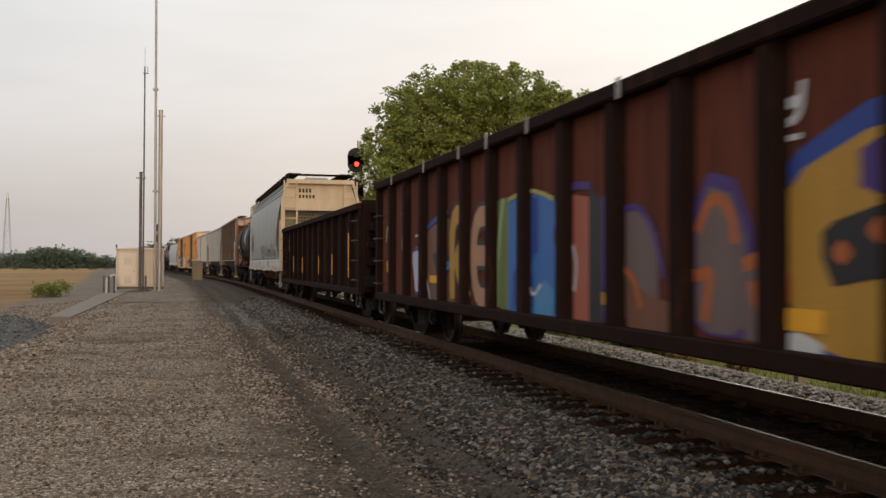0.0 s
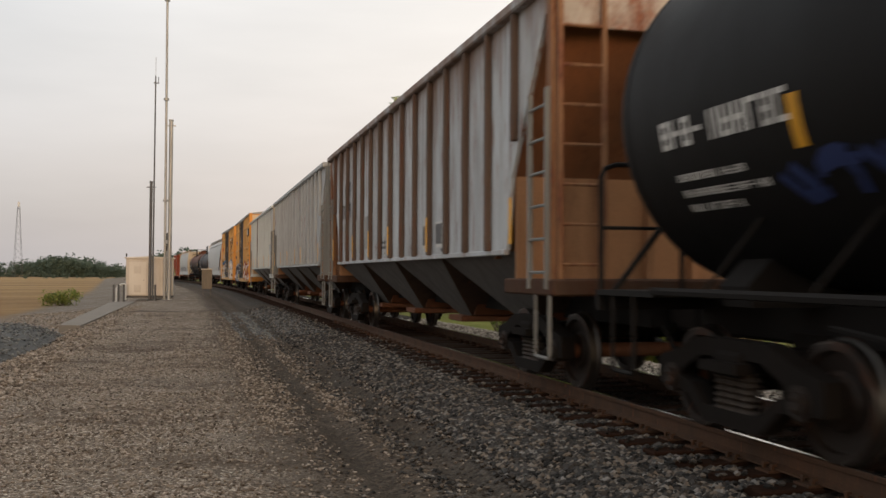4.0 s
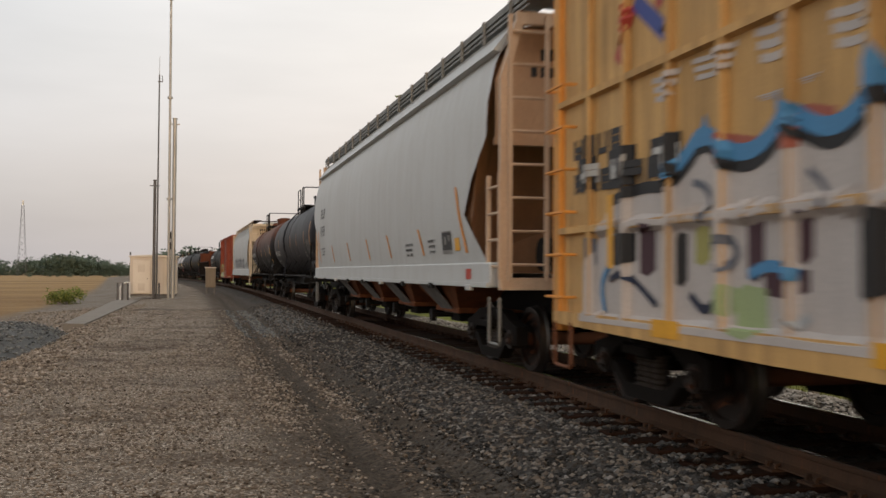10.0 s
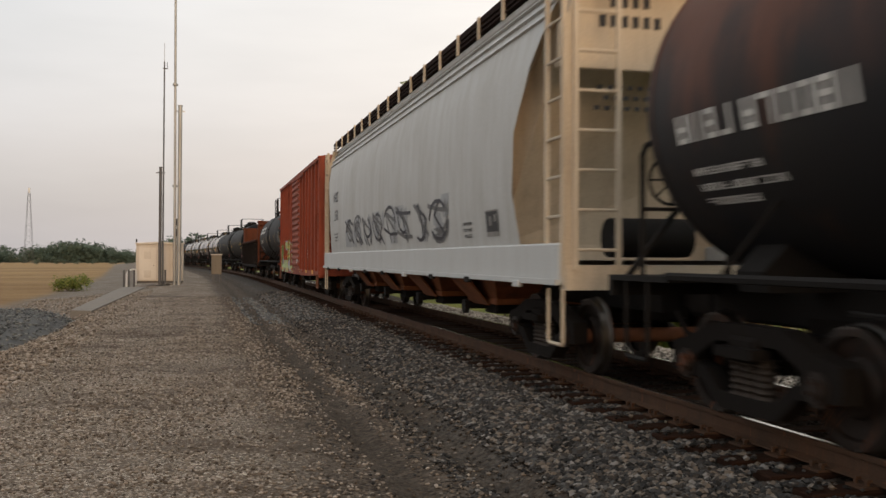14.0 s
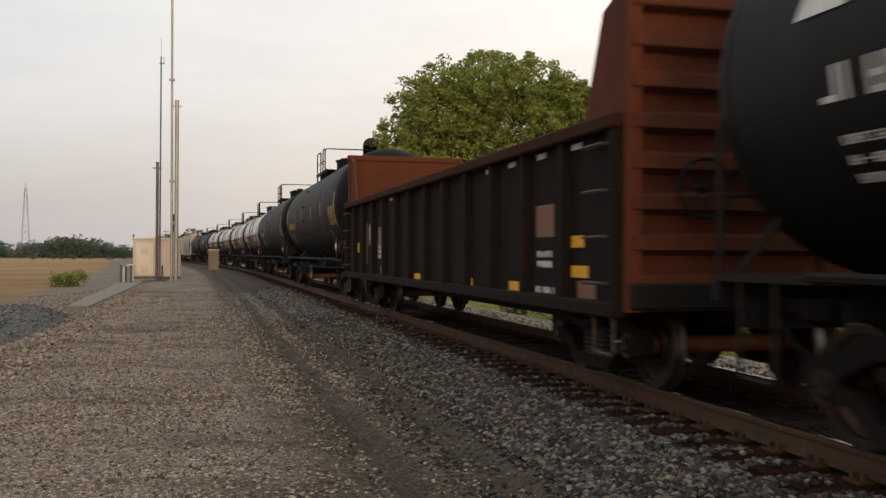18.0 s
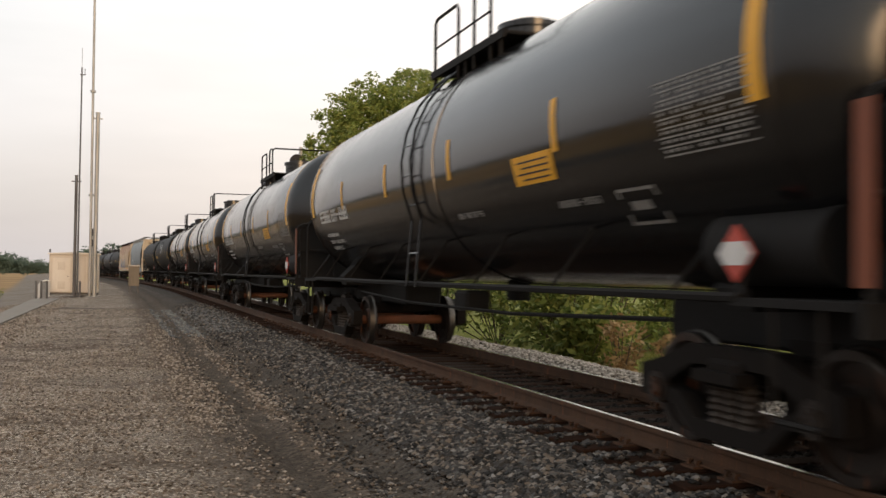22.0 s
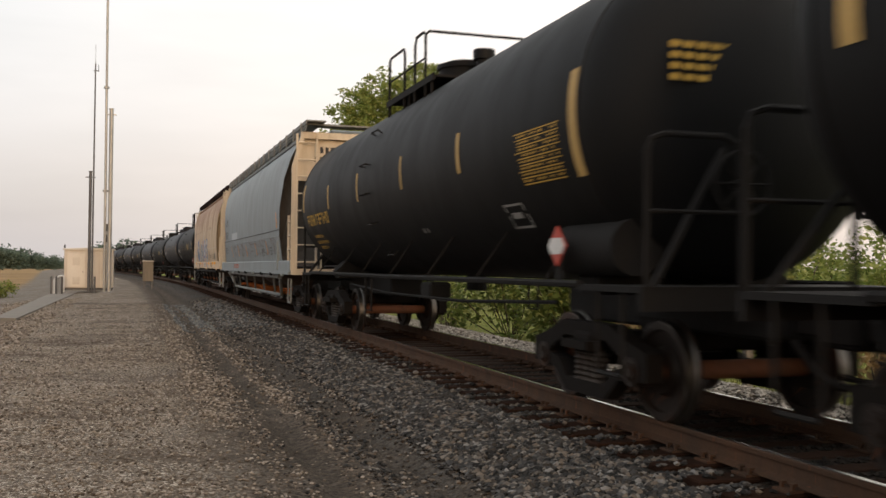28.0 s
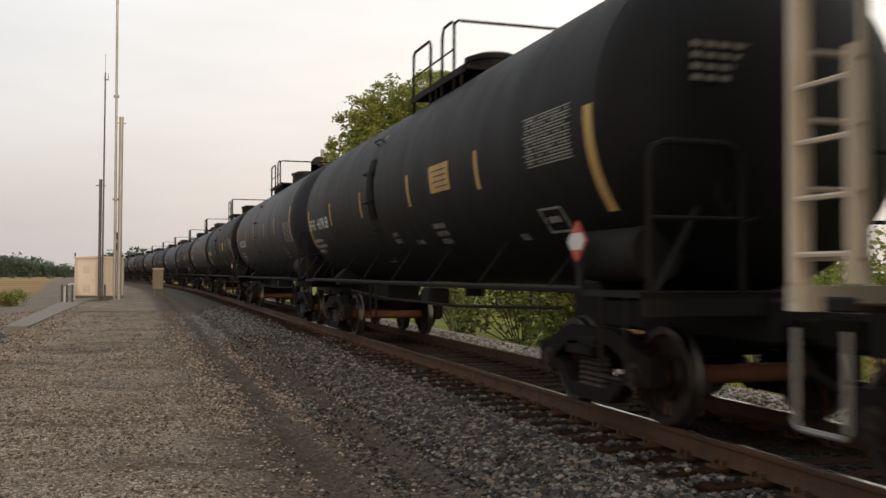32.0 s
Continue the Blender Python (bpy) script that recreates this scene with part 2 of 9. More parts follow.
def ground_mat():
    """One sheet: ballast by the track, trodden gravel road, gravel shelf, stubble field, grass east of the track."""
    m, nt, bs = node_material("ground_soil")
    at = nt.nodes.new("ShaderNodeAttribute")
    at.attribute_name = "lateral"
    tc = nt.nodes.new("ShaderNodeTexCoord")
    P = tc.outputs["Object"]
    wob = noise_fac(nt, P, 0.9, 5, 0.0, 1.0)
    wob2 = noise_fac(nt, P, 6.0, 4, 0.0, 1.0)

    def lat(amount, amount2):
        a = nt.nodes.new("ShaderNodeMath")
        a.operation = "MULTIPLY_ADD"
        nt.links.new(wob, a.inputs[0])
        a.inputs[1].default_value = amount
        nt.links.new(at.outputs["Fac"], a.inputs[2])
        b = nt.nodes.new("ShaderNodeMath")
        b.operation = "MULTIPLY_ADD"
        nt.links.new(wob2, b.inputs[0])
        b.inputs[1].default_value = amount2
        nt.links.new(a.outputs[0], b.inputs[2])
        return b.outputs[0]

    def edge(v, lo, hi):
        r = nt.nodes.new("ShaderNodeMapRange")
        r.interpolation_type = "SMOOTHSTEP"
        r.inputs["From Min"].default_value, r.inputs["From Max"].default_value = lo, hi
        nt.links.new(v, r.inputs["Value"])
        return r.outputs[0]

    # stones of the road and the ballast
    vor = nt.nodes.new("ShaderNodeTexVoronoi")
    vor.inputs["Scale"].default_value = 26
    nt.links.new(P, vor.inputs["Vector"])
    bw = nt.nodes.new("ShaderNodeSeparateColor")
    nt.links.new(vor.outputs["Color"], bw.inputs[0])
    fine = noise_fac(nt, P, 120, 3, 0.3, 0.7)
    pebble = mix_col(nt, bw.outputs[0], (0.085, 0.066, 0.050), (0.38, 0.325, 0.272))
    pebble = mix_col(nt, fine, pebble, (0.10, 0.08, 0.065), "MIX")
    patch = noise_fac(nt, P, 0.55, 6, 0.40, 0.66)
    road = mix_col(nt, product_half(nt, patch), pebble, (0.25, 0.20, 0.155))
    mid = noise_fac(nt, P, 7.0, 6, 0.34, 0.68, 0.75)
    road = mix_col(nt, mid, road, (0.115, 0.092, 0.074))
    spk = noise_fac(nt, P, 30, 3, 0.53, 0.60, 0.7)
    road = mix_col(nt, spk, road, (0.50, 0.45, 0.39))
    gap_ = noise_fac(nt, P, 24, 3, 0.44, 0.37, 0.7)
    road = mix_col(nt, gap_, road, (0.055, 0.043, 0.034))
    mpd = nt.nodes.new("ShaderNodeMapping")
    mpd.inputs["Scale"].default_value = (0.30, 0.62, 1)
    mpd.inputs["Rotation"].default_value = (0, 0, 0.25)
    nt.links.new(P, mpd.inputs[0])
    dark = noise_fac(nt, mpd.outputs[0], 1.0, 7, 0.49, 0.64, 0.68)
    road = mix_col(nt, dark, road, (0.075, 0.056, 0.042))
    def product(p, q):
        r = nt.nodes.new("ShaderNodeMath")
        r.operation = "MULTIPLY"
        for sock, v in zip(r.inputs, (p, q)):
            if hasattr(v, "is_output"):
                nt.links.new(v, sock)
            else:
                sock.default_value = v
        return r.outputs[0]

    # trodden soil beside the ballast and the two wheel ruts in it
    rl_ = lat(0.22, 0.10)
    soil = product(product(edge(rl_, -4.7, -3.9), edge(rl_, -2.0, -2.6)), noise_fac(nt, P, 1.6, 6, 0.12, 0.50, 0.7))
    road = mix_col(nt, soil, road, mix_col(nt, bw.outputs[2], (0.028, 0.022, 0.018), (0.125, 0.102, 0.082)))
    for c0 in (-3.45, -2.68):
        line = product(edge(rl_, c0 - 0.26, c0 - 0.06), edge(rl_, c0 + 0.28, c0 + 0.06))
        road = mix_col(nt, product(product(line, noise_fac(nt, P, 2.6, 7, 0.28, 0.56, 0.75)), 0.75), road, mix_col(nt, bw.outputs[1], (0.030, 0.024, 0.019), (0.075, 0.062, 0.05)))
    ball = mix_col(nt, bw.outputs[0], (0.014, 0.013, 0.012), (0.10, 0.094, 0.088))
    ball = mix_col(nt, noise_fac(nt, P, 0.5, 4, 0.45, 0.7), ball, (0.06, 0.045, 0.034))
    shelf = mix_col(nt, bw.outputs[1], (0.11, 0.098, 0.087), (0.25, 0.226, 0.20))
    shelf = mix_col(nt, noise_fac(nt, P, 0.3, 4, 0.4, 0.65), shelf, (0.14, 0.117, 0.096))
    # stubble field in long bands
    mp = nt.nodes.new("ShaderNodeMapping")
    mp.inputs["Scale"].default_value = (0.02, 0.075, 1)
    mp.inputs["Rotation"].default_value = (0, 0, 0.05)
    nt.links.new(P, mp.inputs[0])
    band = noise_fac(nt, mp.outputs[0], 1.0, 4, 0.38, 0.62)
    field = mix_col(nt, band, (0.165, 0.10, 0.048), (0.34, 0.235, 0.115))
    field = mix_col(nt, noise_fac(nt, P, 1.3, 5, 0.35, 0.75), field, (0.24, 0.16, 0.08))
    grass = mix_col(nt, noise_fac(nt, P, 1.1, 6, 0.3, 0.7), (0.11, 0.14, 0.03), (0.22, 0.22, 0.06))
    v = lat(0.8, 0.3)
    c = mix_col(nt, edge(v, -9.6, -8.6), shelf, road)
    far = lat(3.0, 0.6)
    c = mix_col(nt, edge(far, -14.2, -12.6), field, c)
    c = mix_col(nt, edge(lat(1.1, 0.5), -2.5, -1.3), c, ball)
    # dark bed between the rails: shade under the train, put into the colour
    train_shade = nt.nodes.new("ShaderNodeMath")
    train_shade.operation = "MULTIPLY"
    nt.links.new(edge(at.outputs["Fac"], -1.7, -1.1), train_shade.inputs[0])
    nt.links.new(edge(at.outputs["Fac"], 1.4, 1.0), train_shade.inputs[1])
    c = mix_col(nt, train_shade.outputs[0], c, mix_col(nt, bw.outputs[0], (0.011, 0.008, 0.006), (0.035, 0.024, 0.017)))
    east = lat(0.6, 0.3)
    c = mix_col(nt, edge(east, 3.6, 4.6), c, grass)
    c = mix_col(nt, 1.0, c, (1.025, 1.0, 0.96), "MULTIPLY")
    nt.links.new(c, bs.inputs["Base Color"])
    bs.inputs["Roughness"].default_value = 0.95
    bs.inputs["Specular IOR Level"].default_value = 0.15
    b1 = nt.nodes.new("ShaderNodeBump")
    b1.inputs["Strength"].default_value, b1.inputs["Distance"].default_value = 1.0, 0.03
    nt.links.new(vor.outputs["Distance"], b1.inputs["Height"])
    b1.invert = True
    b2 = nt.nodes.new("ShaderNodeBump")
    b2.inputs["Strength"].default_value, b2.inputs["Distance"].default_value = 0.5, 0.06
    nt.links.new(noise_fac(nt, P, 3.0, 7, 0.2, 0.8), b2.inputs["Height"])
    nt.links.new(b1.outputs[0], b2.inputs["Normal"])
    nt.links.new(b2.outputs[0], bs.inputs["Normal"])
    return m


# ---- mesh helpers ----
class Shape:
    """Collects vertices and faces of one mesh."""

    def __init__(self):
        self.v, self.f = [], []

    def add(self, vs, fs):
        n = len(self.v)
        self.v += [tuple(p) for p in vs]
        self.f += [tuple(i + n for i in f) for f in fs]
        return self

    def box(self, x0, x1, y0, y1, z0, z1):
        vs = [(x, y, z) for x in (x0, x1) for y in (y0, y1) for z in (z0, z1)]
        return self.add(vs, [(0, 1, 3, 2), (4, 6, 7, 5), (0, 4, 5, 1), (2, 3, 7, 6), (0, 2, 6, 4), (1, 5, 7, 3)])

    def cbox(self, c, s, m=None):
        vs = [Vector(((i - 0.5) * s[0], (j - 0.5) * s[1], (k - 0.5) * s[2])) for i in (0, 1) for j in (0, 1) for k in (0, 1)]
        vs = [(m @ p if m else p) + Vector(c) for p in vs]
        return self.add(vs, [(0, 1, 3, 2), (4, 6, 7, 5), (0, 4, 5, 1), (2, 3, 7, 6), (0, 2, 6, 4), (1, 5, 7, 3)])

    def rbox(self, x0, x1, y0, y1, z0, z1, b):
        """Box with chamfered edges."""
        xs, ys, zs = (x0, x1), (y0, y1), (z0, z1)
        bm = bmesh.new()
        bmesh.ops.create_cube(bm, size=1)
        for p in bm.verts:
            p.co = (xs[p.co.x > 0], ys[p.co.y > 0], zs[p.co.z > 0])
        bmesh.ops.bevel(bm, geom=bm.edges[:], offset=b, segments=1, affect="EDGES")
        bm.verts.index_update()
        self.add([p.co for p in bm.verts], [[q.index for q in f.verts] for f in bm.faces])
        bm.free()
        return self

    def loft(self, rings, closed=True, cap=True):
        n, k = len(rings[0]), len(self.v)
        for r in rings:
            self.v += [tuple(p) for p in r]
        m = n if closed else n - 1
        for i in range(len(rings) - 1):
            for j in range(m):
                a, b = k + i * n + j, k + i * n + (j + 1) % n
                self.f.append((a, b, b + n, a + n))
        if cap and closed:
            self.f.append(tuple(k + j for j in reversed(range(n))))
            self.f.append(tuple(k + (len(rings) - 1) * n + j for j in range(n)))
        return self

    def cyl(self, p0, p1, r, n=12, r1=None):
        p0, p1 = Vector(p0), Vector(p1)
        d = (p1 - p0).normalized()
        a = d.orthogonal().normalized()
        b = d.cross(a)
        ring = lambda p, q: [p + (a * math.cos(t) + b * math.sin(t)) * q for t in (2 * math.pi * i / n for i in range(n))]
        return self.loft([ring(p0, r), ring(p1, r if r1 is None else r1)])

    def tube(self, pts, r, n=6):
        pts = [Vector(p) for p in pts]
        rings = []
        a = None
        for i, p in enumerate(pts):
            d = (pts[min(i + 1, len(pts) - 1)] - pts[max(i - 1, 0)]).normalized()
            a = d.orthogonal().normalized() if a is None else (a - d * a.dot(d)).normalized()
            b = d.cross(a)
            rings.append([p + (a * math.cos(t) + b * math.sin(t)) * r for t in (2 * math.pi * k / n for k in range(n))])
        return self.loft(rings)

    def prism(self, pts, axis, a, b):
        """Polygon of 2D points extruded along an axis: 'x' takes (y, z), 'y' takes (x, z), 'z' takes (x, y)."""
        put = {"x": lambda p, q: (q, p[0], p[1]), "y": lambda p, q: (p[0], q, p[1]), "z": lambda p, q: (p[0], p[1], q)}[axis]
        return self.loft([[put(p, a) for p in pts], [put(p, b) for p in pts]])

    def revolve(self, prof, axis_x=True, n=24):
        """Profile of (x, r) turned about the x axis."""
        return self.loft([[(x, r * math.cos(2 * math.pi * i / n), r * math.sin(2 * math.pi * i / n)) for i in range(n)] for x, r in prof])

    def bar(self, pts, w, h, axis="x"):
        """Rectangular bar along a polyline in the y-z plane, width w along x centred at 0, height h."""
        for (y0, z0), (y1, z1) in zip(pts, pts[1:]):
            d = Vector((y1 - y0, z1 - z0))
            n = Vector((-d.y, d.x)).normalized() * h / 2
            e = d.normalized() * h * 0.35
            q = [(y0 - e.x + n.x, z0 - e.y + n.y), (y1 + e.x + n.x, z1 + e.y + n.y), (y1 + e.x - n.x, z1 + e.y - n.y), (y0 - e.x - n.x, z0 - e.y - n.y)]
            self.prism(q, "x", -w / 2, w / 2)
        return self

    def moved(self, m):
        self.v = [tuple(m @ Vector(p)) for p in self.v]
        return self

    def mesh(self, name, smooth=0.0):
        me = bpy.data.meshes.new(name)
        me.from_pydata(self.v, [], self.f)
        bm = bmesh.new()
        bm.from_mesh(me)
        bmesh.ops.recalc_face_normals(bm, faces=bm.faces[:])
        bm.to_mesh(me)
        bm.free()
        if smooth:
            me.polygons.foreach_set("use_smooth", [True] * len(me.polygons))
            me.set_sharp_from_angle(angle=radians(smooth))
        return me


def part(name, shape, material, parent=None, label="", smooth=0.0, at=None):
    me = shape if isinstance(shape, bpy.types.Mesh) else shape.mesh(name, smooth)
    if not me.materials:
        me.materials.append(material)
    ob = new(name, me)
    if parent:
        ob.parent = parent
    if at is not None:
        ob.matrix_basis = at
    if label:
        tagged(ob, label)
    return ob


def thing(name, label, category, group="", kind="", m=None):
    ob = new(name)
    ob.empty_display_size = 0.3
    if m is not None:
        ob.matrix_basis = m
    return tagged(ob, label, category, group, kind)


# ---- plan of the track ----
CENTRE_X = 5.1125
BENDS = ((0, 0.00006), (30, 0.0001), (60, 0.00102), (100, 0.00066), (150, 0.0), (1e9, 0.0))


def plan_table():
    s = np.arange(-60, 600, 0.25)
    k = np.zeros_like(s)
    for a, c in BENDS:
        k = np.where(s >= a, c, k)
    h = np.cumsum(k) * 0.25
    x, y = np.cumsum(-np.sin(h)) * 0.25, np.cumsum(np.cos(h)) * 0.25
    return s, x - np.interp(0, s, x), y - np.interp(0, s, y), h


TS, TX, TY, TH = plan_table()


def on_track(s, off=0.0):
    """Point on the track at s metres along it, off metres to the east, and its heading."""
    h = float(np.interp(s, TS, TH))
    return CENTRE_X + float(np.interp(s, TS, TX)) + off * math.cos(h), float(np.interp(s, TS, TY)) + off * math.sin(h), h


def lateral_x(y):
    return CENTRE_X + float(np.interp(y, TY, TX))

# ---- large structure: ground, rails ----
GROUND = ground_mat()
PROFILE = ((-4000, -1.6), (-60, -1.35), (-25, -1.25), (-14, -1.2), (-12.2, -1.1), (-9.6, -0.75), (-8.3, -0.42), (-7.6, -0.36), (-6, -0.34), (-4.2, -0.36),
           (-3.4, -0.42), (-3.0, -0.42), (-2.5, -0.35), (-1.95, -0.26), (-1.4, -0.245), (-0.9, -0.235), (-0.65, -0.205), (0, -0.202), (0.65, -0.205), (1.4, -0.22), (1.7, -0.17), (2.0, -0.145), (2.5, -0.22), (3.4, -0.50),
           (5.0, -0.68), (12, -0.75), (60, -0.9), (4000, -1.2))
PU, PZ = [a for a, _ in PROFILE], [b for _, b in PROFILE]


def ground_z(u, y):
    z = float(np.interp(u, PU, PZ))
    if -20 < u < -1.9 or 2.2 < u < 20:
        z += 0.05 * noise.noise(Vector((u * 0.7, y * 0.35, 0))) + 0.02 * noise.noise(Vector((u * 2.3, y * 1.9, 4)))
    if -4.6 < u < -2.3:
        w = u + 0.10 * noise.noise(Vector((0.3, y * 0.25, 7)))
        k = 0.75 + 0.6 * noise.noise(Vector((1.1, y * 0.45, 9)))
        for c in (-3.58, -2.83):
            z += k * (-0.06 * math.exp(-((w - c) / 0.13) ** 2) + 0.03 * math.exp(-((w - c - 0.3) / 0.13) ** 2))
    return z


def ground_at(x, y):
    return ground_z(x - lateral_x(y), y)


def build_ground():
    us = [-4000, -2000, -900, -400, -200, -120, -80, -60, -45, -35, -28, -22, -18, -16] + list(np.arange(-14, -4.74, 0.25)) + list(np.arange(-4.7, -2.29, 0.08)) + list(np.arange(-2.25, 14.01, 0.25)) + [16, 18, 22, 28, 36, 48, 60, 90, 150, 300, 700, 1500, 4000]
    ys = [-400, -150, -60, -30, -15, -8] + list(np.arange(-4, 30, 0.4)) + list(np.arange(30, 110, 1.5)) + list(np.arange(110, 260, 6)) + [280, 320, 380, 450, 550, 700, 1000, 1600, 2600, 4500]
    vs, lat = [], []
    for y in ys:
        cx = lateral_x(min(y, 420))
        for u in us:
            w = 1.0 if abs(u) < 60 else max(0.0, 1 - (abs(u) - 60) / 300)
            vs.append((CENTRE_X + (cx - CENTRE_X) * w + u, y, ground_z(u, y)))
            lat.append(u)
    n = len(us)
    fs = [(i * n + j, i * n + j + 1, (i + 1) * n + j + 1, (i + 1) * n + j) for i in range(len(ys) - 1) for j in range(n - 1)]
    me = bpy.data.meshes.new("ground")
    me.from_pydata(vs, [], fs)
    me.attributes.new("lateral", "FLOAT", "POINT").data.foreach_set("value", lat)
    me.materials.append(GROUND)
    me.polygons.foreach_set("use_smooth", [True] * len(me.polygons))
    tagged(new("ground", me), "gravel road, ballast, gravel shelf, stubble field and grass verge", "ground", kind="structure")


build_ground()

RUSTY_RAIL = paint("rusty_rail", (0.075, 0.038, 0.021), rust=0.3, dirt=0.5, rough=0.8, spec=0.2)
RAIL_TOP = paint("polished_rail_head", (0.55, 0.55, 0.55), dirt=0.1, rough=0.22, metal=1.0, bump=0.02, spec=0.5)


def build_rail(side, name):
    prof = [(-0.075, -0.17), (-0.075, -0.158), (-0.012, -0.13), (-0.010, -0.045), (-0.036, -0.036), (-0.037, -0.006), (-0.030, 0),
            (0.030, 0), (0.037, -0.006), (0.036, -0.036), (0.010, -0.045), (0.012, -0.13), (0.075, -0.158), (0.075, -0.17)]
    rings = []
    for s in list(np.arange(-30, 60, 3)) + list(np.arange(60, 420, 6)):
        rings.append([(*on_track(s, side * 0.7535 + a)[:2], b) for a, b in prof])
    ob = part(name, Shape().loft(rings), RUSTY_RAIL)
    top = Shape()
    inner = -side
    rings = []
    for s in list(np.arange(-30, 60, 3)) + list(np.arange(60, 420, 6)):
        c = side * 0.7535
        lo, hi = sorted((c + inner * 0.032, c - inner * 0.018))
        rings.append([(*on_track(s, lo)[:2], 0.0006), (*on_track(s, lo)[:2], 0.0022), (*on_track(s, hi)[:2], 0.0022), (*on_track(s, hi)[:2], 0.0006)])
    top.loft(rings)
    part("running_band", top, RAIL_TOP, ob, "bright worn running surface of the rail")
    return tagged(ob, "rust-brown steel rail with a bright worn head", "rail", "rails of the track", "structure")


build_rail(-1, "rail_near")
build_rail(1, "rail_far")

# ---- the train: shared running gear ----
CAST = paint("cast_steel", (0.010, 0.0080, 0.007), rust=0.22, dirt=0.5, rough=0.8, rust_col=(0.028, 0.013, 0.008), spec=0.10, dirt_col=(0.014, 0.011, 0.009))
WHEEL_STEEL = paint("wheel_steel", (0.022, 0.015, 0.012), rust=0.4, dirt=0.4, rough=0.55, metal=0.4)
TREAD = paint("worn_tread", (0.14, 0.13, 0.12), dirt=0.3, rough=0.4, metal=1.0, bump=0.0)
SPRING = paint("spring_steel", (0.05, 0.038, 0.03), rust=0.2, dirt=0.3, rough=0.6)
UNDER = paint("underframe_black", (0.009, 0.008, 0.0075), rust=0.12, dirt=0.3, rough=0.8, rust_col=(0.03, 0.013, 0.008), spec=0.2, dirt_col=(0.015, 0.012, 0.01))
YELLOW = paint("reflector_yellow", (0.74, 0.36, 0.02), dirt=0.22, rough=0.45, bump=0.0)
WHITE_INK = paint("white_stencil", (0.62, 0.61, 0.58), dirt=0.5, rough=0.6, bump=0.0)
YELLOW_INK = paint("yellow_stencil", (0.55, 0.33, 0.05), dirt=0.4, rough=0.6, bump=0.0)
BLACK_INK = paint("black_stencil", (0.03, 0.03, 0.032), dirt=0.2, rough=0.6, bump=0.0)
FADED_INK = paint("faded_stencil", (0.15, 0.135, 0.11), dirt=0.5, rough=0.6, bump=0.0)
GREY_INK = paint("grey_stencil", (0.26, 0.25, 0.235), dirt=0.4, rough=0.6, bump=0.0)
ORANGE_STRIP = paint("reflector_orange", (0.66, 0.24, 0.02), dirt=0.3, rough=0.45, bump=0.0)
AXLE_RUST = paint("axle_rust", (0.17, 0.062, 0.028), rust=0.3, dirt=0.4, rough=0.8, rust_col=(0.10, 0.035, 0.018))
PIPE_GREY = paint("grab_iron_grey", (0.20, 0.20, 0.19), rust=0.2, dirt=0.3, rough=0.6)
WHEEL_R = 0.43
GEAR = {}


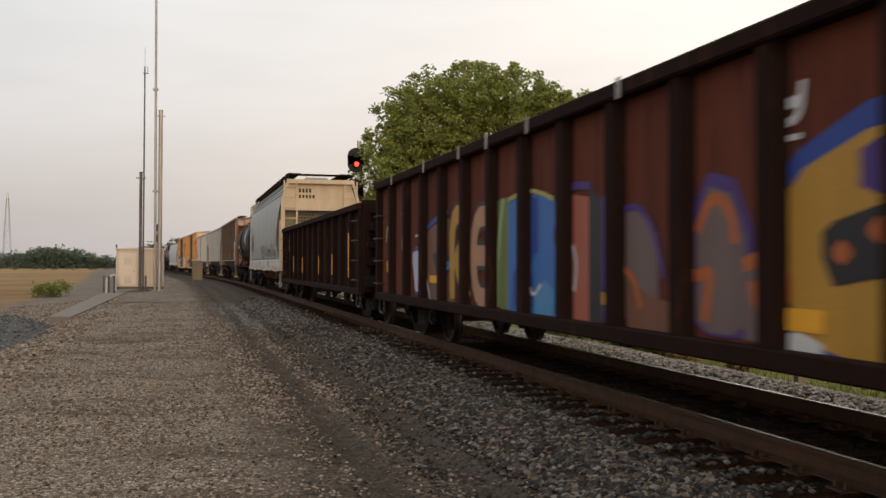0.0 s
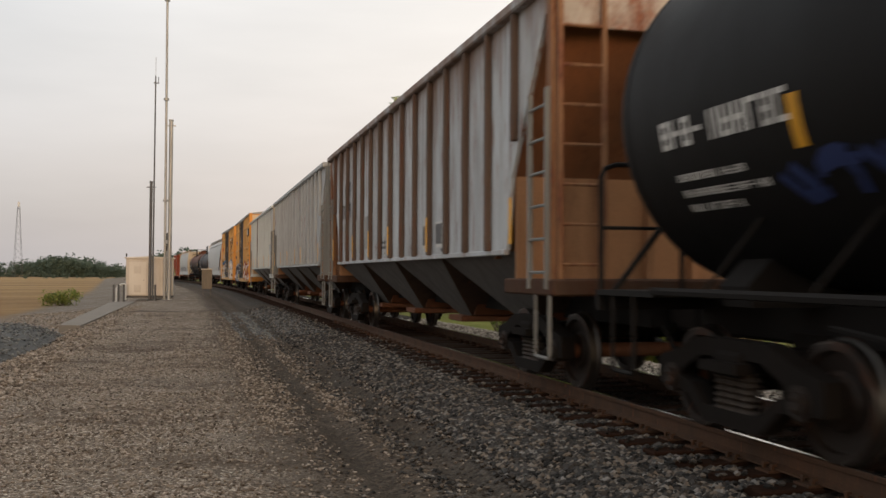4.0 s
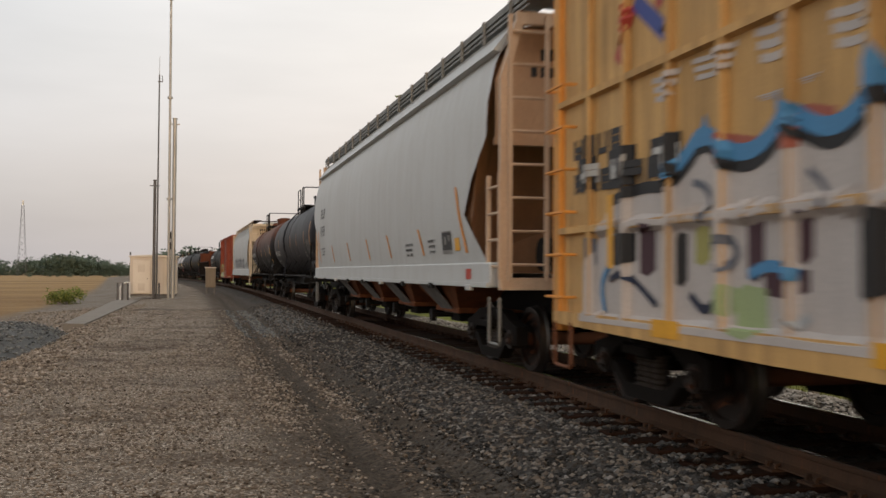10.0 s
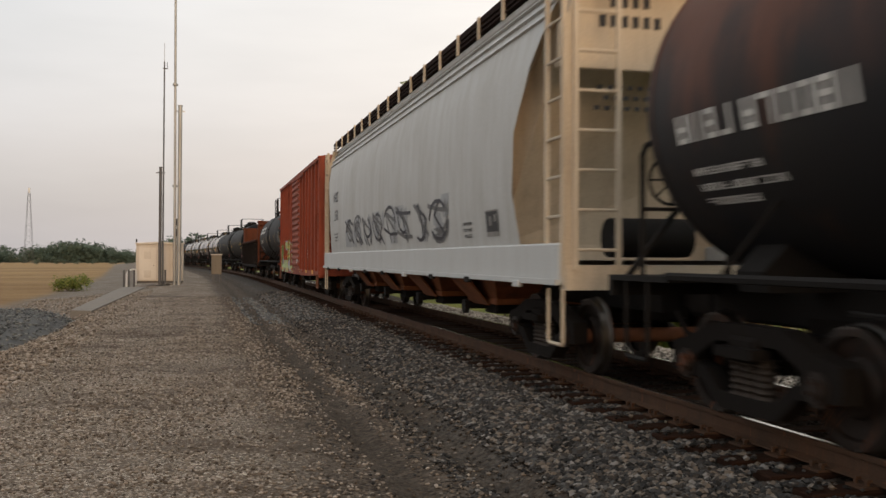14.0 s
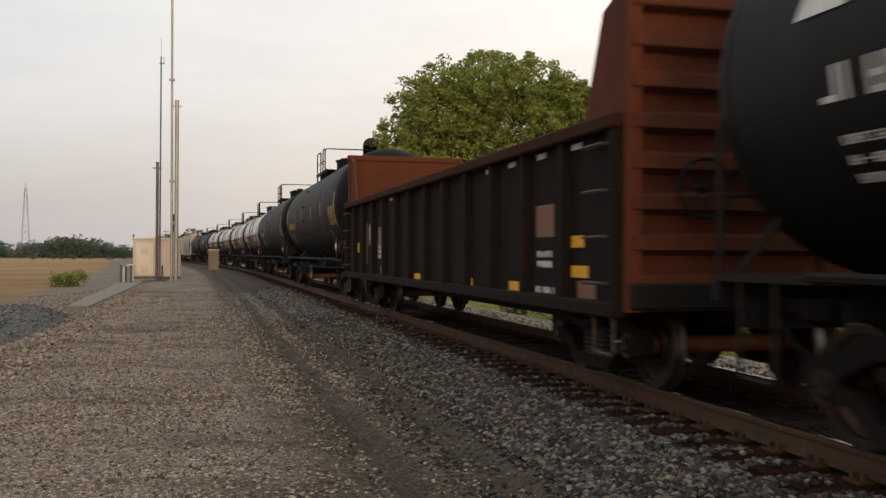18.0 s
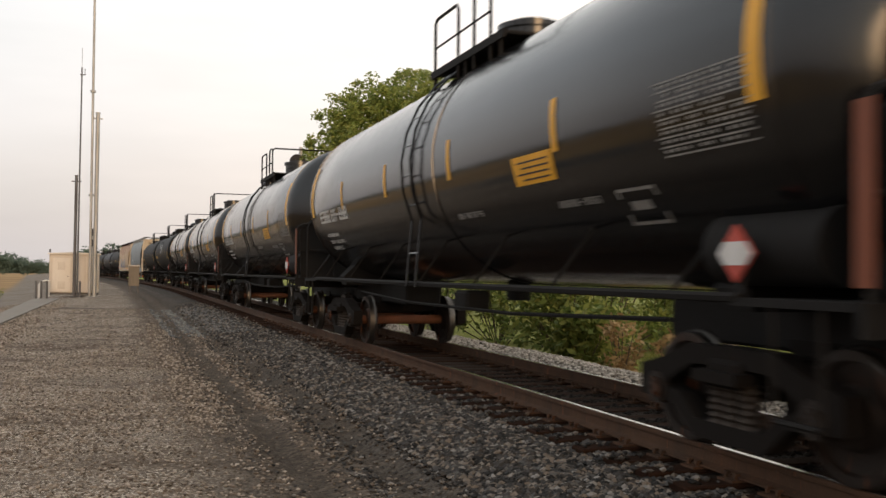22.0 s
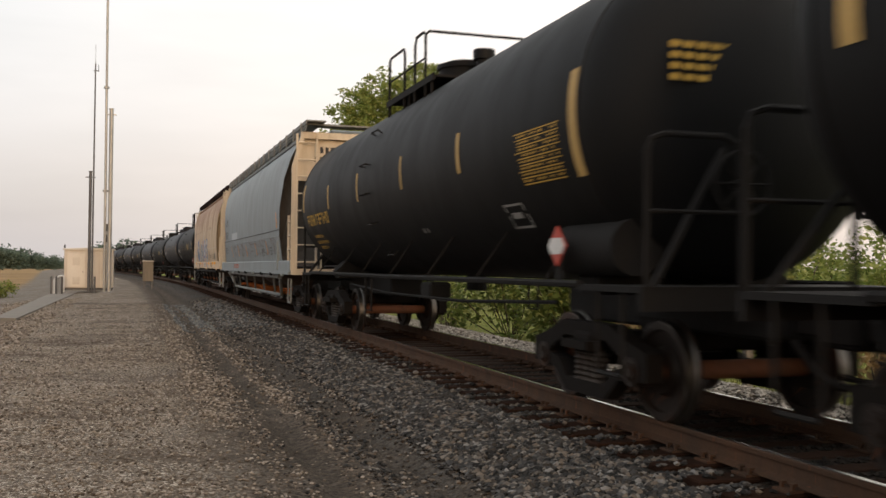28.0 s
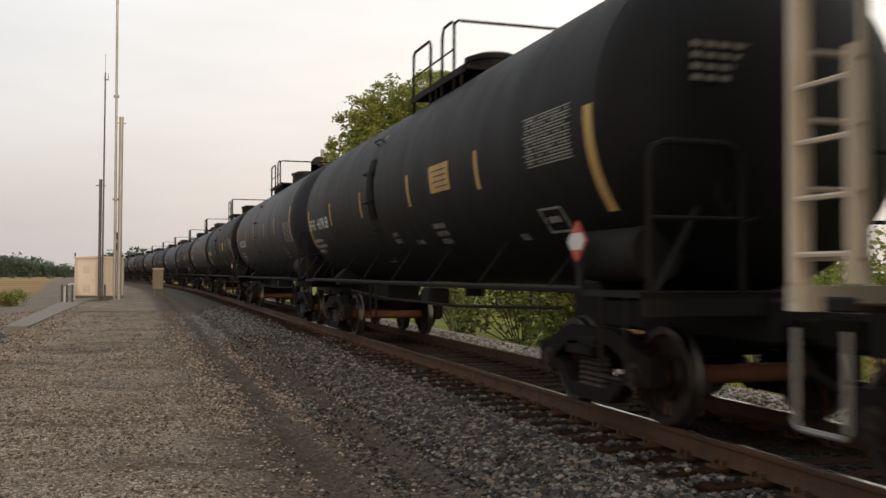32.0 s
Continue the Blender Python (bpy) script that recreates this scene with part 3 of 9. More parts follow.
def gear_meshes():
    R = WHEEL_R
    outer = [(-1.14, 0.36), (-1.14, 0.60), (-0.85, 0.67), (-0.5, 0.80), (0, 0.81), (0.5, 0.80), (0.85, 0.67), (1.14, 0.60), (1.14, 0.36), (0.66, 0.33), (0.40, 0.13), (-0.40, 0.13), (-0.66, 0.33)]
    inner = [(-0.78, 0.46), (-0.72, 0.52), (-0.60, 0.58), (-0.42, 0.66), (0, 0.67), (0.42, 0.66), (0.60, 0.58), (0.72, 0.52), (0.78, 0.46), (0.58, 0.42), (0.37, 0.26), (-0.37, 0.26), (-0.58, 0.42)]
    sf = Shape()
    loops = [[(x, y * k + y * (1 - k), z) for y, z in lp] for x, lp, k in ((-0.085, outer, 1), (0.085, outer, 1), (0.085, inner, 1), (-0.085, inner, 1))]
    m = len(outer)
    sf.add([p for lp in loops for p in lp], [(q * m + i, q * m + (i + 1) % m, ((q + 1) % 4) * m + (i + 1) % m, ((q + 1) % 4) * m + i) for q in range(4) for i in range(m)])
    GEAR["sideframe"] = sf.mesh("sideframe")
    sp = Shape()
    for y in (-0.17, 0.0, 0.17):
        rings = []
        for i in range(25):
            z = 0.26 + 0.30 * i / 24
            r = 0.075 + 0.016 * math.cos(i * math.pi * 2 / 4)
            rings.append([(r * math.cos(a), y + r * math.sin(a), z) for a in (2 * math.pi * k / 10 for k in range(10))])
        sp.loft(rings)
    GEAR["spring_nest"] = sp.mesh("spring_nest", 40)
    bo = Shape().rbox(-1.12, 1.12, -0.2, 0.2, 0.52, 0.72, 0.03).box(-0.35, 0.35, -0.25, 0.25, 0.70, 0.84)
    bo.box(-1.2, -1.02, -0.26, 0.26, 0.56, 0.64).box(1.02, 1.2, -0.26, 0.26, 0.56, 0.64)
    GEAR["bolster"] = bo.mesh("bolster")
    br = Shape().box(-0.8, 0.8, -0.06, 0.06, 0.36, 0.46)
    for x in (-0.75, 0.75):
        br.box(x - 0.06, x + 0.06, -0.14, 0.14, 0.28, 0.58)
    GEAR["brake_beam"] = br.mesh("brake_beam")
    ws = Shape()
    for sgn in (-1, 1):
        prof = [(0.585, 0.12), (0.60, 0.19), (0.635, 0.20), (0.64, R - 0.07), (0.60, R - 0.06), (0.60, R + 0.012), (0.615, R + 0.026), (0.635, R + 0.02), (0.65, R + 0.002),
                (0.735, R - 0.003), (0.738, R - 0.02), (0.735, R - 0.07), (0.695, R - 0.085), (0.675, 0.22), (0.72, 0.19), (0.72, 0.12)]
        prof = [(sgn * (x + 0.075), r) for x, r in prof]
        ws.revolve(prof, n=28)
    ws.cyl((-1.02, 0, 0), (1.02, 0, 0), 0.085, 12)
    for sgn in (-1, 1):
        ws.cyl((sgn * 0.90, 0, 0), (sgn * 1.10, 0, 0), 0.125, 14)
        ws.cyl((sgn * 1.10, 0, 0), (sgn * 1.13, 0, 0), 0.085, 10)
        for k in range(3):
            a = 2 * math.pi * k / 3
            ws.cyl((sgn * 1.13, 0.05 * math.cos(a), 0.05 * math.sin(a)), (sgn * 1.15, 0.05 * math.cos(a), 0.05 * math.sin(a)), 0.016, 6)
    GEAR["wheelset"] = ws.mesh("wheelset", 35)
    co = Shape().rbox(-0.11, 0.11, -0.55, 0.12, 0.79, 0.95, 0.02).rbox(-0.19, 0.17, 0.08, 0.40, 0.72, 1.02, 0.05).box(0.02, 0.17, 0.36, 0.55, 0.74, 1.0)
    co.tube([(0.2, -0.1, 0.75), (0.22, 0.15, 0.55), (0.2, 0.42, 0.45), (0.12, 0.6, 0.48)], 0.03)
    GEAR["coupler"] = co.mesh("coupler")
    for k, m in (("sideframe", CAST), ("spring_nest", SPRING), ("bolster", CAST), ("brake_beam", CAST), ("wheelset", WHEEL_STEEL), ("coupler", CAST)):
        GEAR[k].materials.append(m)
    me = GEAR["wheelset"]
    me.materials.append(AXLE_RUST)
    me.materials.append(TREAD)
    for p in me.polygons:
        co = [me.vertices[i].co for i in p.vertices]
        rr = [math.hypot(q.y, q.z) for q in co]
        if max(rr) < 0.09 and max(abs(q.x) for q in co) < 1.05:
            p.material_index = 1
        elif min(rr) > R - 0.02 and min(abs(q.x) for q in co) > 0.70:
            p.material_index = 2


gear_meshes()
WHEELSETS = {-1: [], 1: []}


def add_truck(car, y):
    tr = part("truck", GEAR["bolster"], CAST, car, at=pose(0, y, 0))
    for sgn in (-1, 1):
        part("sideframe", GEAR["sideframe"], CAST, tr, at=pose(sgn * 1.0, 0, 0))
        part("spring_nest", GEAR["spring_nest"], SPRING, tr, at=pose(sgn * 1.0, 0, 0))
        part("brake_beam", GEAR["brake_beam"], CAST, tr, at=pose(0, sgn * 0.40, 0))
        w = part("wheelset", GEAR["wheelset"], WHEEL_STEEL, tr, at=pose(0, sgn * 0.89, WHEEL_R))
        WHEELSETS[sgn].append(w)


def running_gear(car, L, truck_in=2.3):
    for sgn in (-1, 1):
        add_truck(car, sgn * (L / 2 - truck_in))
        part("coupler", GEAR["coupler"], CAST, car, at=pose(0, sgn * (L / 2 - 0.33), 0, 0, 0, 0 if sgn > 0 else 180))


def ladder(shape, p, w, h0, h1, n, axis="y", r=0.018):
    """Stiles and rungs: from p, w wide along the axis, between heights h0 and h1."""
    d = Vector((0, w, 0)) if axis == "y" else Vector((w, 0, 0))
    p = Vector(p)
    for q in (p, p + d):
        shape.cbox((q.x, q.y, (h0 + h1) / 2), (0.05, 0.05, h1 - h0))
    for i in range(n):
        z = h0 + (h1 - h0) * (i + 0.5) / n
        shape.cyl(p + Vector((0, 0, z)), p + d + Vector((0, 0, z)), r, 6)
    return shape


def hand_wheel(x, y, z, r=0.26):
    sh = Shape().tube([(x + r * math.cos(a), y, z + r * math.sin(a)) for a in (2 * math.pi * k / 20 for k in range(21))], 0.018, 6)
    for k in range(4):
        a = math.pi * k / 4
        sh.tube([(x - r * math.cos(a), y, z - r * math.sin(a)), (x + r * math.cos(a), y, z + r * math.sin(a))], 0.011, 5)
    return sh.cyl((x, y - 0.04, z), (x, y + 0.12, z), 0.04, 8)


def stirrup(shape, x, y, z0, z1, w=0.42):
    shape.tube([(x, y - w / 2, z1), (x, y - w / 2, z0 + 0.03), (x, y - w / 2 + 0.03, z0), (x, y + w / 2 - 0.03, z0), (x, y + w / 2, z0 + 0.03), (x, y + w / 2, z1)], 0.02)


def bars(rows, rng, x, y0, z0, width, height, surf=None, gap=0.3):
    """Unreadable lettering: rows of short blocks on the near side, (share, row height, blocks)."""
    sh = Shape()
    z = z0
    for n, h in rows:
        w = width / n
        for i in range(n):
            if rng.random() < 0.06:
                continue
            a, b = y0 + i * w, y0 + i * w + w * (1 - gap)
            if surf:
                sh.add([surf(a, z), surf(b, z), surf(b, z - h), surf(a, z - h)], [(0, 1, 2, 3)])
            else:
                sh.box(x - 0.004, x, a, b, z - h, z)
        z -= h * 1.6
    return sh


def ribbon_letters(rng, y0, y1, z0, z1, n, surf, lift, width):
    """Sprayed letter forms as bent ribbons lying on the side of the car."""
    sh = Shape()
    w = (y1 - y0) / n
    for i in range(n):
        ya = y0 + i * w
        for _ in range(3):
            kind = rng.random()
            if kind < 0.55:
                pts = [(ya + w * rng.uniform(0.05, 0.5), z0 + (z1 - z0) * rng.uniform(0, 0.15)), (ya + w * rng.uniform(0.1, 0.8), z0 + (z1 - z0) * rng.uniform(0.35, 0.65)),
                       (ya + w * rng.uniform(0.3, 1.05), z0 + (z1 - z0) * rng.uniform(0.85, 1))]
            elif kind < 0.85:
                c, ra = (ya + w * 0.5, z0 + (z1 - z0) * rng.uniform(0.35, 0.65)), rng.uniform(0.3, 0.48)
                s0 = rng.uniform(0, 6.28)
                pts = [(c[0] + w * ra * math.cos(s0 + k * 0.6), c[1] + (z1 - z0) * ra * math.sin(s0 + k * 0.6)) for k in range(5)]
            else:
                z = z0 + (z1 - z0) * rng.uniform(0.1, 0.9)
                pts = [(ya, z), (ya + w * 0.5, z + rng.uniform(-0.1, 0.1)), (ya + w, z + rng.uniform(-0.15, 0.15))]
            dense = []
            for (a, b), (c, d) in zip(pts, pts[1:]):
                m = max(2, int(abs(c - a) / 0.06) + 2)
                dense += [(a + (c - a) * k / m, b + (d - b) * k / m) for k in range(m)]
            dense.append(pts[-1])
            vs = []
            for k, (a, b) in enumerate(dense):
                p, q = dense[max(k - 1, 0)], dense[min(k + 1, len(dense) - 1)]
                t = Vector((q[0] - p[0], q[1] - p[1]))
                t = t.normalized() if t.length > 1e-6 else Vector((1, 0))
                nx = Vector((-t.y, t.x)) * width * rng.uniform(0.9, 1.1) / 2
                for g in (1, -1):
                    yy, zz = a + g * nx.x, min(z1 + 0.1, max(z0 - 0.05, b + g * nx.y))
                    vs.append((surf(yy, zz) - lift, yy, zz))
            sh.add(vs, [(2 * k, 2 * k + 1, 2 * k + 3, 2 * k + 2) for k in range(len(dense) - 1)])
    return sh


def blotches(rng, y0, y1, z0, z1, n, surf, lift, size):
    sh = Shape()
    for _ in range(n):
        c = (rng.uniform(y0, y1), rng.uniform(z0, z1))
        r = size * rng.uniform(0.5, 1.2)
        k = 14
        ring = []
        for i in range(k):
            q = r * rng.uniform(0.65, 1.1)
            yy, zz = c[0] + q * math.cos(6.283 * i / k), min(z1, max(z0, c[1] + q * 1.3 * math.sin(6.283 * i / k)))
            ring.append((surf(yy, zz) - lift, yy, zz))
        sh.add([(surf(*c) - lift, *c)] + ring, [(0, 1 + i, 1 + (i + 1) % k) for i in range(k)])
    return sh


def sticker(surf, y0, y1, z0, z1, slant=0.0, lift=0.006, n=8):
    """A strip or plate that follows the side of the car; its foot is shifted along the car by slant."""
    sh = Shape()
    vs = []
    for i in range(n + 1):
        z = z1 + (z0 - z1) * i / n
        d = slant * i / n
        vs += [(surf(y0 + d, z) - lift, y0 + d, z), (surf(y1 + d, z) - lift, y1 + d, z)]
    return sh.add(vs, [(2 * i, 2 * i + 1, 2 * i + 3, 2 * i + 2) for i in range(n)])


def char_row(rng, surf, y0, z0, n, w, h, stroke=0.24, lift=0.006):
    """Block characters that spell nothing, on a curved side."""
    sh = Shape()
    t = w * stroke
    for i in range(n):
        a, b = y0 - i * w * 1.3 - w, y0 - i * w * 1.3
        for k, q in enumerate(((a, a + t, z0 - h, z0), (b - t, b, z0 - h, z0), (a, b, z0 - t, z0), (a, b, z0 - h, z0 - h + t), (a, b, z0 - h / 2 - t / 2, z0 - h / 2 + t / 2))):
            if rng.random() < (0.78 if k < 2 else 0.6):
                s = sticker(surf, *q, 0.0, lift, 2)
                sh.add(s.v, s.f)
    return sh


def data_panel(car, surf, y0, y1, z0, z1):
    part("panel", sticker(surf, y0 - 0.02, y1 + 0.02, z0 - 0.02, z1 + 0.02, 0, 0.005), GREY_INK, car, "pale-framed data panel")
    part("panel", sticker(surf, y0, y1, z0 + 0.04, z1, 0, 0.008), BLACK_INK, car, "black data panel")
    for q in ((0.12, 0.3, 0.55, 0.85), (0.55, 0.72, 0.4, 0.8)):
        part("panel", sticker(surf, y0 + (y1 - y0) * q[0], y0 + (y1 - y0) * q[1], z0 + (z1 - z0) * q[2], z0 + (z1 - z0) * q[3], 0, 0.010), GREY_INK, car, "small pale mark on the data panel")


STROKES = {
    "A": (((0, 0), (0.42, 1), (0.6, 1), (1, 0)), ((0.2, 0.36), (0.85, 0.36))), "B": (((0, 0), (0, 1), (0.8, 0.95), (0.85, 0.62), (0.1, 0.52), (0.95, 0.42), (0.9, 0.05), (0, 0)),),
    "D": (((0, 0), (0, 1), (0.65, 0.95), (1, 0.5), (0.65, 0.05), (0, 0)),), "E": (((1, 1), (0.05, 1), (0.05, 0), (1, 0)), ((0.05, 0.52), (0.8, 0.52))), "H": (((0, 0), (0, 1)), ((1, 0), (1, 1)), ((0, 0.5), (1, 0.5))),
    "I": (((0.5, 0), (0.5, 1)),), "K": (((0.05, 0), (0.05, 1)), ((0.95, 1.04), (0.2, 0.5), (1.02, -0.02))), "L": (((0.05, 1), (0.05, 0.05), (1, 0)),), "N": (((0, 0), (0.05, 1), (0.9, 0), (0.95, 1)),),
    "O": (((0.5, 1), (0.05, 0.75), (0.05, 0.25), (0.5, 0), (0.95, 0.25), (0.95, 0.75), (0.5, 1)),), "R": (((0.02, 0), (0, 1), (0.85, 0.95), (0.9, 0.6), (0.15, 0.48), (1, 0)),),
    "S": (((1, 0.85), (0.55, 1), (0.1, 0.88), (0.08, 0.62), (0.9, 0.42), (0.92, 0.14), (0.45, 0), (0, 0.14)),), "T": (((0, 1), (1, 0.98)), ((0.5, 1), (0.5, 0))), "U": (((0.02, 1), (0.06, 0.2), (0.5, -0.02), (0.94, 0.2), (0.98, 1)),),
    "W": (((0, 1), (0.22, 0), (0.5, 0.7), (0.78, 0), (1, 1)),), "Y": (((0, 1), (0.5, 0.5), (1, 1)), ((0.5, 0.5), (0.45, 0))), "Z": (((0, 1), (1, 1), (0.05, 0), (1, 0)),)}


def strip(pts, width, surf, lift, rounds=2):
    """A painted stroke along points (y, z), rounded at its corners, that follows the ribs of the side."""
    for _ in range(rounds):
        out = [pts[0]]
        for (a, b), (c, d) in zip(pts, pts[1:]):
            out += [(a * 0.75 + c * 0.25, b * 0.75 + d * 0.25), (a * 0.25 + c * 0.75, b * 0.25 + d * 0.75)]
        pts = out + [pts[-1]]
    dense = []
    for (a, b), (c, d) in zip(pts, pts[1:]):
        m = max(1, int(math.hypot(c - a, d - b) / 0.05))
        dense += [(a + (c - a) * k / m, b + (d - b) * k / m) for k in range(m)]
    dense.append(pts[-1])
    cols = max(2, int(width / 0.05) + 1)
    vs = []
    for k, (a, b) in enumerate(dense):
        p, q = dense[max(k - 2, 0)], dense[min(k + 2, len(dense) - 1)]
        t = Vector((q[0] - p[0], q[1] - p[1]))
        t = t.normalized() if t.length > 1e-6 else Vector((1, 0))
        for j in range(cols):
            g = (j / (cols - 1) - 0.5) * width
            y, z = a - t.y * g, b + t.x * g
            vs.append((surf(y, z) - lift, y, z))
    fs = [(k * cols + j, k * cols + j + 1, (k + 1) * cols + j + 1, (k + 1) * cols + j) for k in range(len(dense) - 1) for j in range(cols - 1)]
    return Shape().add(vs, fs)


def plate(pts, surf, lift, rows=24):
    """A filled painted area between an upper and a lower edge: pts are (y, foot, head)."""
    vs = []
    dense = []
    for (a, b, c), (d, e, f) in zip(pts, pts[1:]):
        m = max(1, int(abs(d - a) / 0.05))
        dense += [tuple(u + (v - u) * k / m for u, v in zip((a, b, c), (d, e, f))) for k in range(m)]
    dense.append(pts[-1])
    for y, z0, z1 in dense:
        vs += [(surf(y, z0 + (z1 - z0) * k / rows) - lift, y, z0 + (z1 - z0) * k / rows) for k in range(rows + 1)]
    w = rows + 1
    return Shape().add(vs, [(i * w + j, i * w + j + 1, (i + 1) * w + j + 1, (i + 1) * w + j) for i in range(len(dense) - 1) for j in range(rows)])


def daub(car, cn, shape):
    return part("graffiti", shape, spray(cn, SPRAYS[cn]), car, "sprayed %s paint" % cn.replace("_", " "))


def sprayed(car, word, y0, y1, z0, z1, fills, line, surf, weight, edge=0.05, lift=0.004, lean=0.0, seed=0):
    """Fat letters from y0 forward to y1, each with its outline; fills and line give colours from SPRAYS."""
    rng = random.Random(seed + 7)
    w = (y1 - y0) / len(word)
    for i, ch in enumerate(word):
        a, b = y0 + w * (i + 0.10), y0 + w * (i + 0.92)
        dz0, dz1 = rng.uniform(-0.05, 0.08), rng.uniform(-0.16, 0.05)
        fill = fills[i % len(fills)]
        ln = line[i % len(line)] if isinstance(line, tuple) else line
        for k, st in enumerate(STROKES[ch]):
            pts = [(a + (b - a) * (u + lean * v) + rng.uniform(-0.03, 0.03), z0 + dz0 + (z1 - z0 + dz1 - dz0) * v) for u, v in st]
            daub(car, ln, strip(pts, weight + 2 * edge, surf, lift + 0.0007 * k + 0.0003 * i))
            daub(car, fill, strip(pts, weight, surf, lift + 0.004 + 0.0007 * k + 0.0003 * i))


SPRAYS = {"plum": (0.055, 0.018, 0.028), "salmon": (0.36, 0.10, 0.065), "gold": (0.42, 0.22, 0.025), "blue": (0.014, 0.05, 0.26), "sky_blue": (0.07, 0.24, 0.45), "green": (0.13, 0.17, 0.05), "violet": (0.055, 0.022, 0.16), "black": (0.012, 0.012, 0.014),
          "orange": (0.42, 0.10, 0.02), "mauve_grey": (0.14, 0.095, 0.09), "white": (0.55, 0.55, 0.55), "silver": (0.40, 0.42, 0.44), "navy": (0.013, 0.019, 0.046), "maroon": (0.22, 0.03, 0.025), "chalk": (0.50, 0.45, 0.42),
          "teal": (0.05, 0.17, 0.22), "pale_green": (0.33, 0.40, 0.20), "lilac": (0.30, 0.25, 0.40), "tan": (0.40, 0.21, 0.12), "brown": (0.16, 0.06, 0.03), "red": (0.42, 0.05, 0.03), "steel_blue": (0.075, 0.16, 0.28), "slate": (0.13, 0.14, 0.17), "milk": (0.60, 0.57, 0.56), "rust_brown": (0.17, 0.075, 0.04), "olive": (0.36, 0.33, 0.10), "lilac_white": (0.46, 0.46, 0.56), "azure": (0.035, 0.14, 0.42), "tan_brown": (0.15, 0.068, 0.036), "cream_yellow": (0.55, 0.46, 0.24)}


def spray(name, col):
    return paint("spray_" + name, col, dirt=0.15, rough=0.55, bump=0.0)


def graffiti(car, seed, area, n, surf, layers):
    """layers: (colour name, colour, kind, stroke width); each lies 2 mm above the last."""
    rng = random.Random(seed)
    y0, y1, z0, z1 = area
    for i, (cn, col, kind, w) in enumerate(layers):
        lift = 0.004 + 0.002 * i
        s = blotches(rng, y0, y1, z0, z1, n * 3, surf, lift, w) if kind == "fill" else ribbon_letters(rng, y0, y1, z0, z1, n, surf, lift, w)
        part("graffiti", s, spray(cn, col), car, "sprayed %s graffiti" % cn.split("_")[0])


# ---- tank cars ----
FADED = paint("reflector_faded", (0.46, 0.29, 0.09), dirt=0.35, rough=0.6, bump=0.0)
PALE_MARK = paint("reflector_pale", (0.50, 0.25, 0.10), dirt=0.35, rough=0.6, bump=0.0)
PLACARD_RED = paint("placard_red", (0.42, 0.06, 0.04), dirt=0.2, rough=0.5, bump=0.0)
PLACARD_WHITE = paint("placard_white", (0.6, 0.58, 0.56), dirt=0.3, rough=0.5, bump=0.0)
WARNING_ORANGE = paint("warning_orange", (0.17, 0.048, 0.021), dirt=0.4, rough=0.6, bump=0)
SPILL = paint("spilled_product_black", (0.0035, 0.0032, 0.003), dirt=0.4, rough=0.7, bump=0.05, streak=4, dirt_col=(0.010, 0.008, 0.007), spec=0.06)

# each tank: radius, axis height, front and rear seam, shift of the manway platform, ladder kind and place, bands round the shell,
# strips (y, foot, head), end strips, data table, date frame and yellow panel (y0, y1, z0, z1), placard place, number row (y, z)
GLOSSY = dict(r=1.51, cz=2.69, y0=-7.12, y1=7.0, py=0.0, ladder=("stiles", 0.1), bands=(-0.75,), marks=((-4.2, 2.39, 2.86), (-1.36, 2.39, 2.86), (1.44, 2.39, 2.86), (4.24, 2.39, 2.86)), ends=((-7.0, 2.37, 3.34), (6.8, 2.37, 3.34)),
              table=(-6.95, -5.85, 2.16, 2.67), frame=(-5.6, -5.02, 1.71, 1.99), panel=(-4.12, -3.22, 2.16, 2.43), placard=(-6.71, 1.45), number=(6.2, 2.44), shield=True, lines=((-1.3, 2.0, 0.84), (-3.95, 1.97, 0.82)))
DULL = dict(r=1.545, cz=2.70, y0=-7.3, y1=7.0, py=0.45, ladder=("rungs", 0.4), bands=(), marks=((-4.17, 2.44, 2.89), (-1.7, 2.44, 2.88), (1.1, 2.45, 2.88), (3.55, 2.46, 2.88)), ends=((-7.2, 2.12, 3.03), (6.7, 2.5, 3.1)),
            table=(-7.0, -5.9, 2.16, 2.65), frame=(-5.72, -5.24, 1.75, 2.0), panel=None, placard=(-6.78, 1.52), number=(6.0, 2.5), shield=False, lines=((-2.3, 1.75, 0.3),))
PALE = dict(r=1.44, cz=2.60, y0=-7.1, y1=7.3, py=0.3, ladder=("stiles", 1.55), bands=(0.15,), marks=((-5.29, 2.31, 2.76), (-2.73, 2.32, 2.75), (-0.4, 2.31, 2.74), (2.54, 2.33, 2.76), (5.02, 2.33, 2.76)), ends=((-6.98, 2.08, 3.01),),
            table=(-6.83, -5.77, 1.96, 2.42), frame=(-5.24, -4.78, 1.77, 2.02), panel=None, placard=None, number=(7.0, 2.26), shield=False, lines=((-1.85, 2.05, 0.12), (-2.6, 2.04, 0.14), (-1.8, 1.95, 0.12), (-2.6, 1.94, 0.14)))
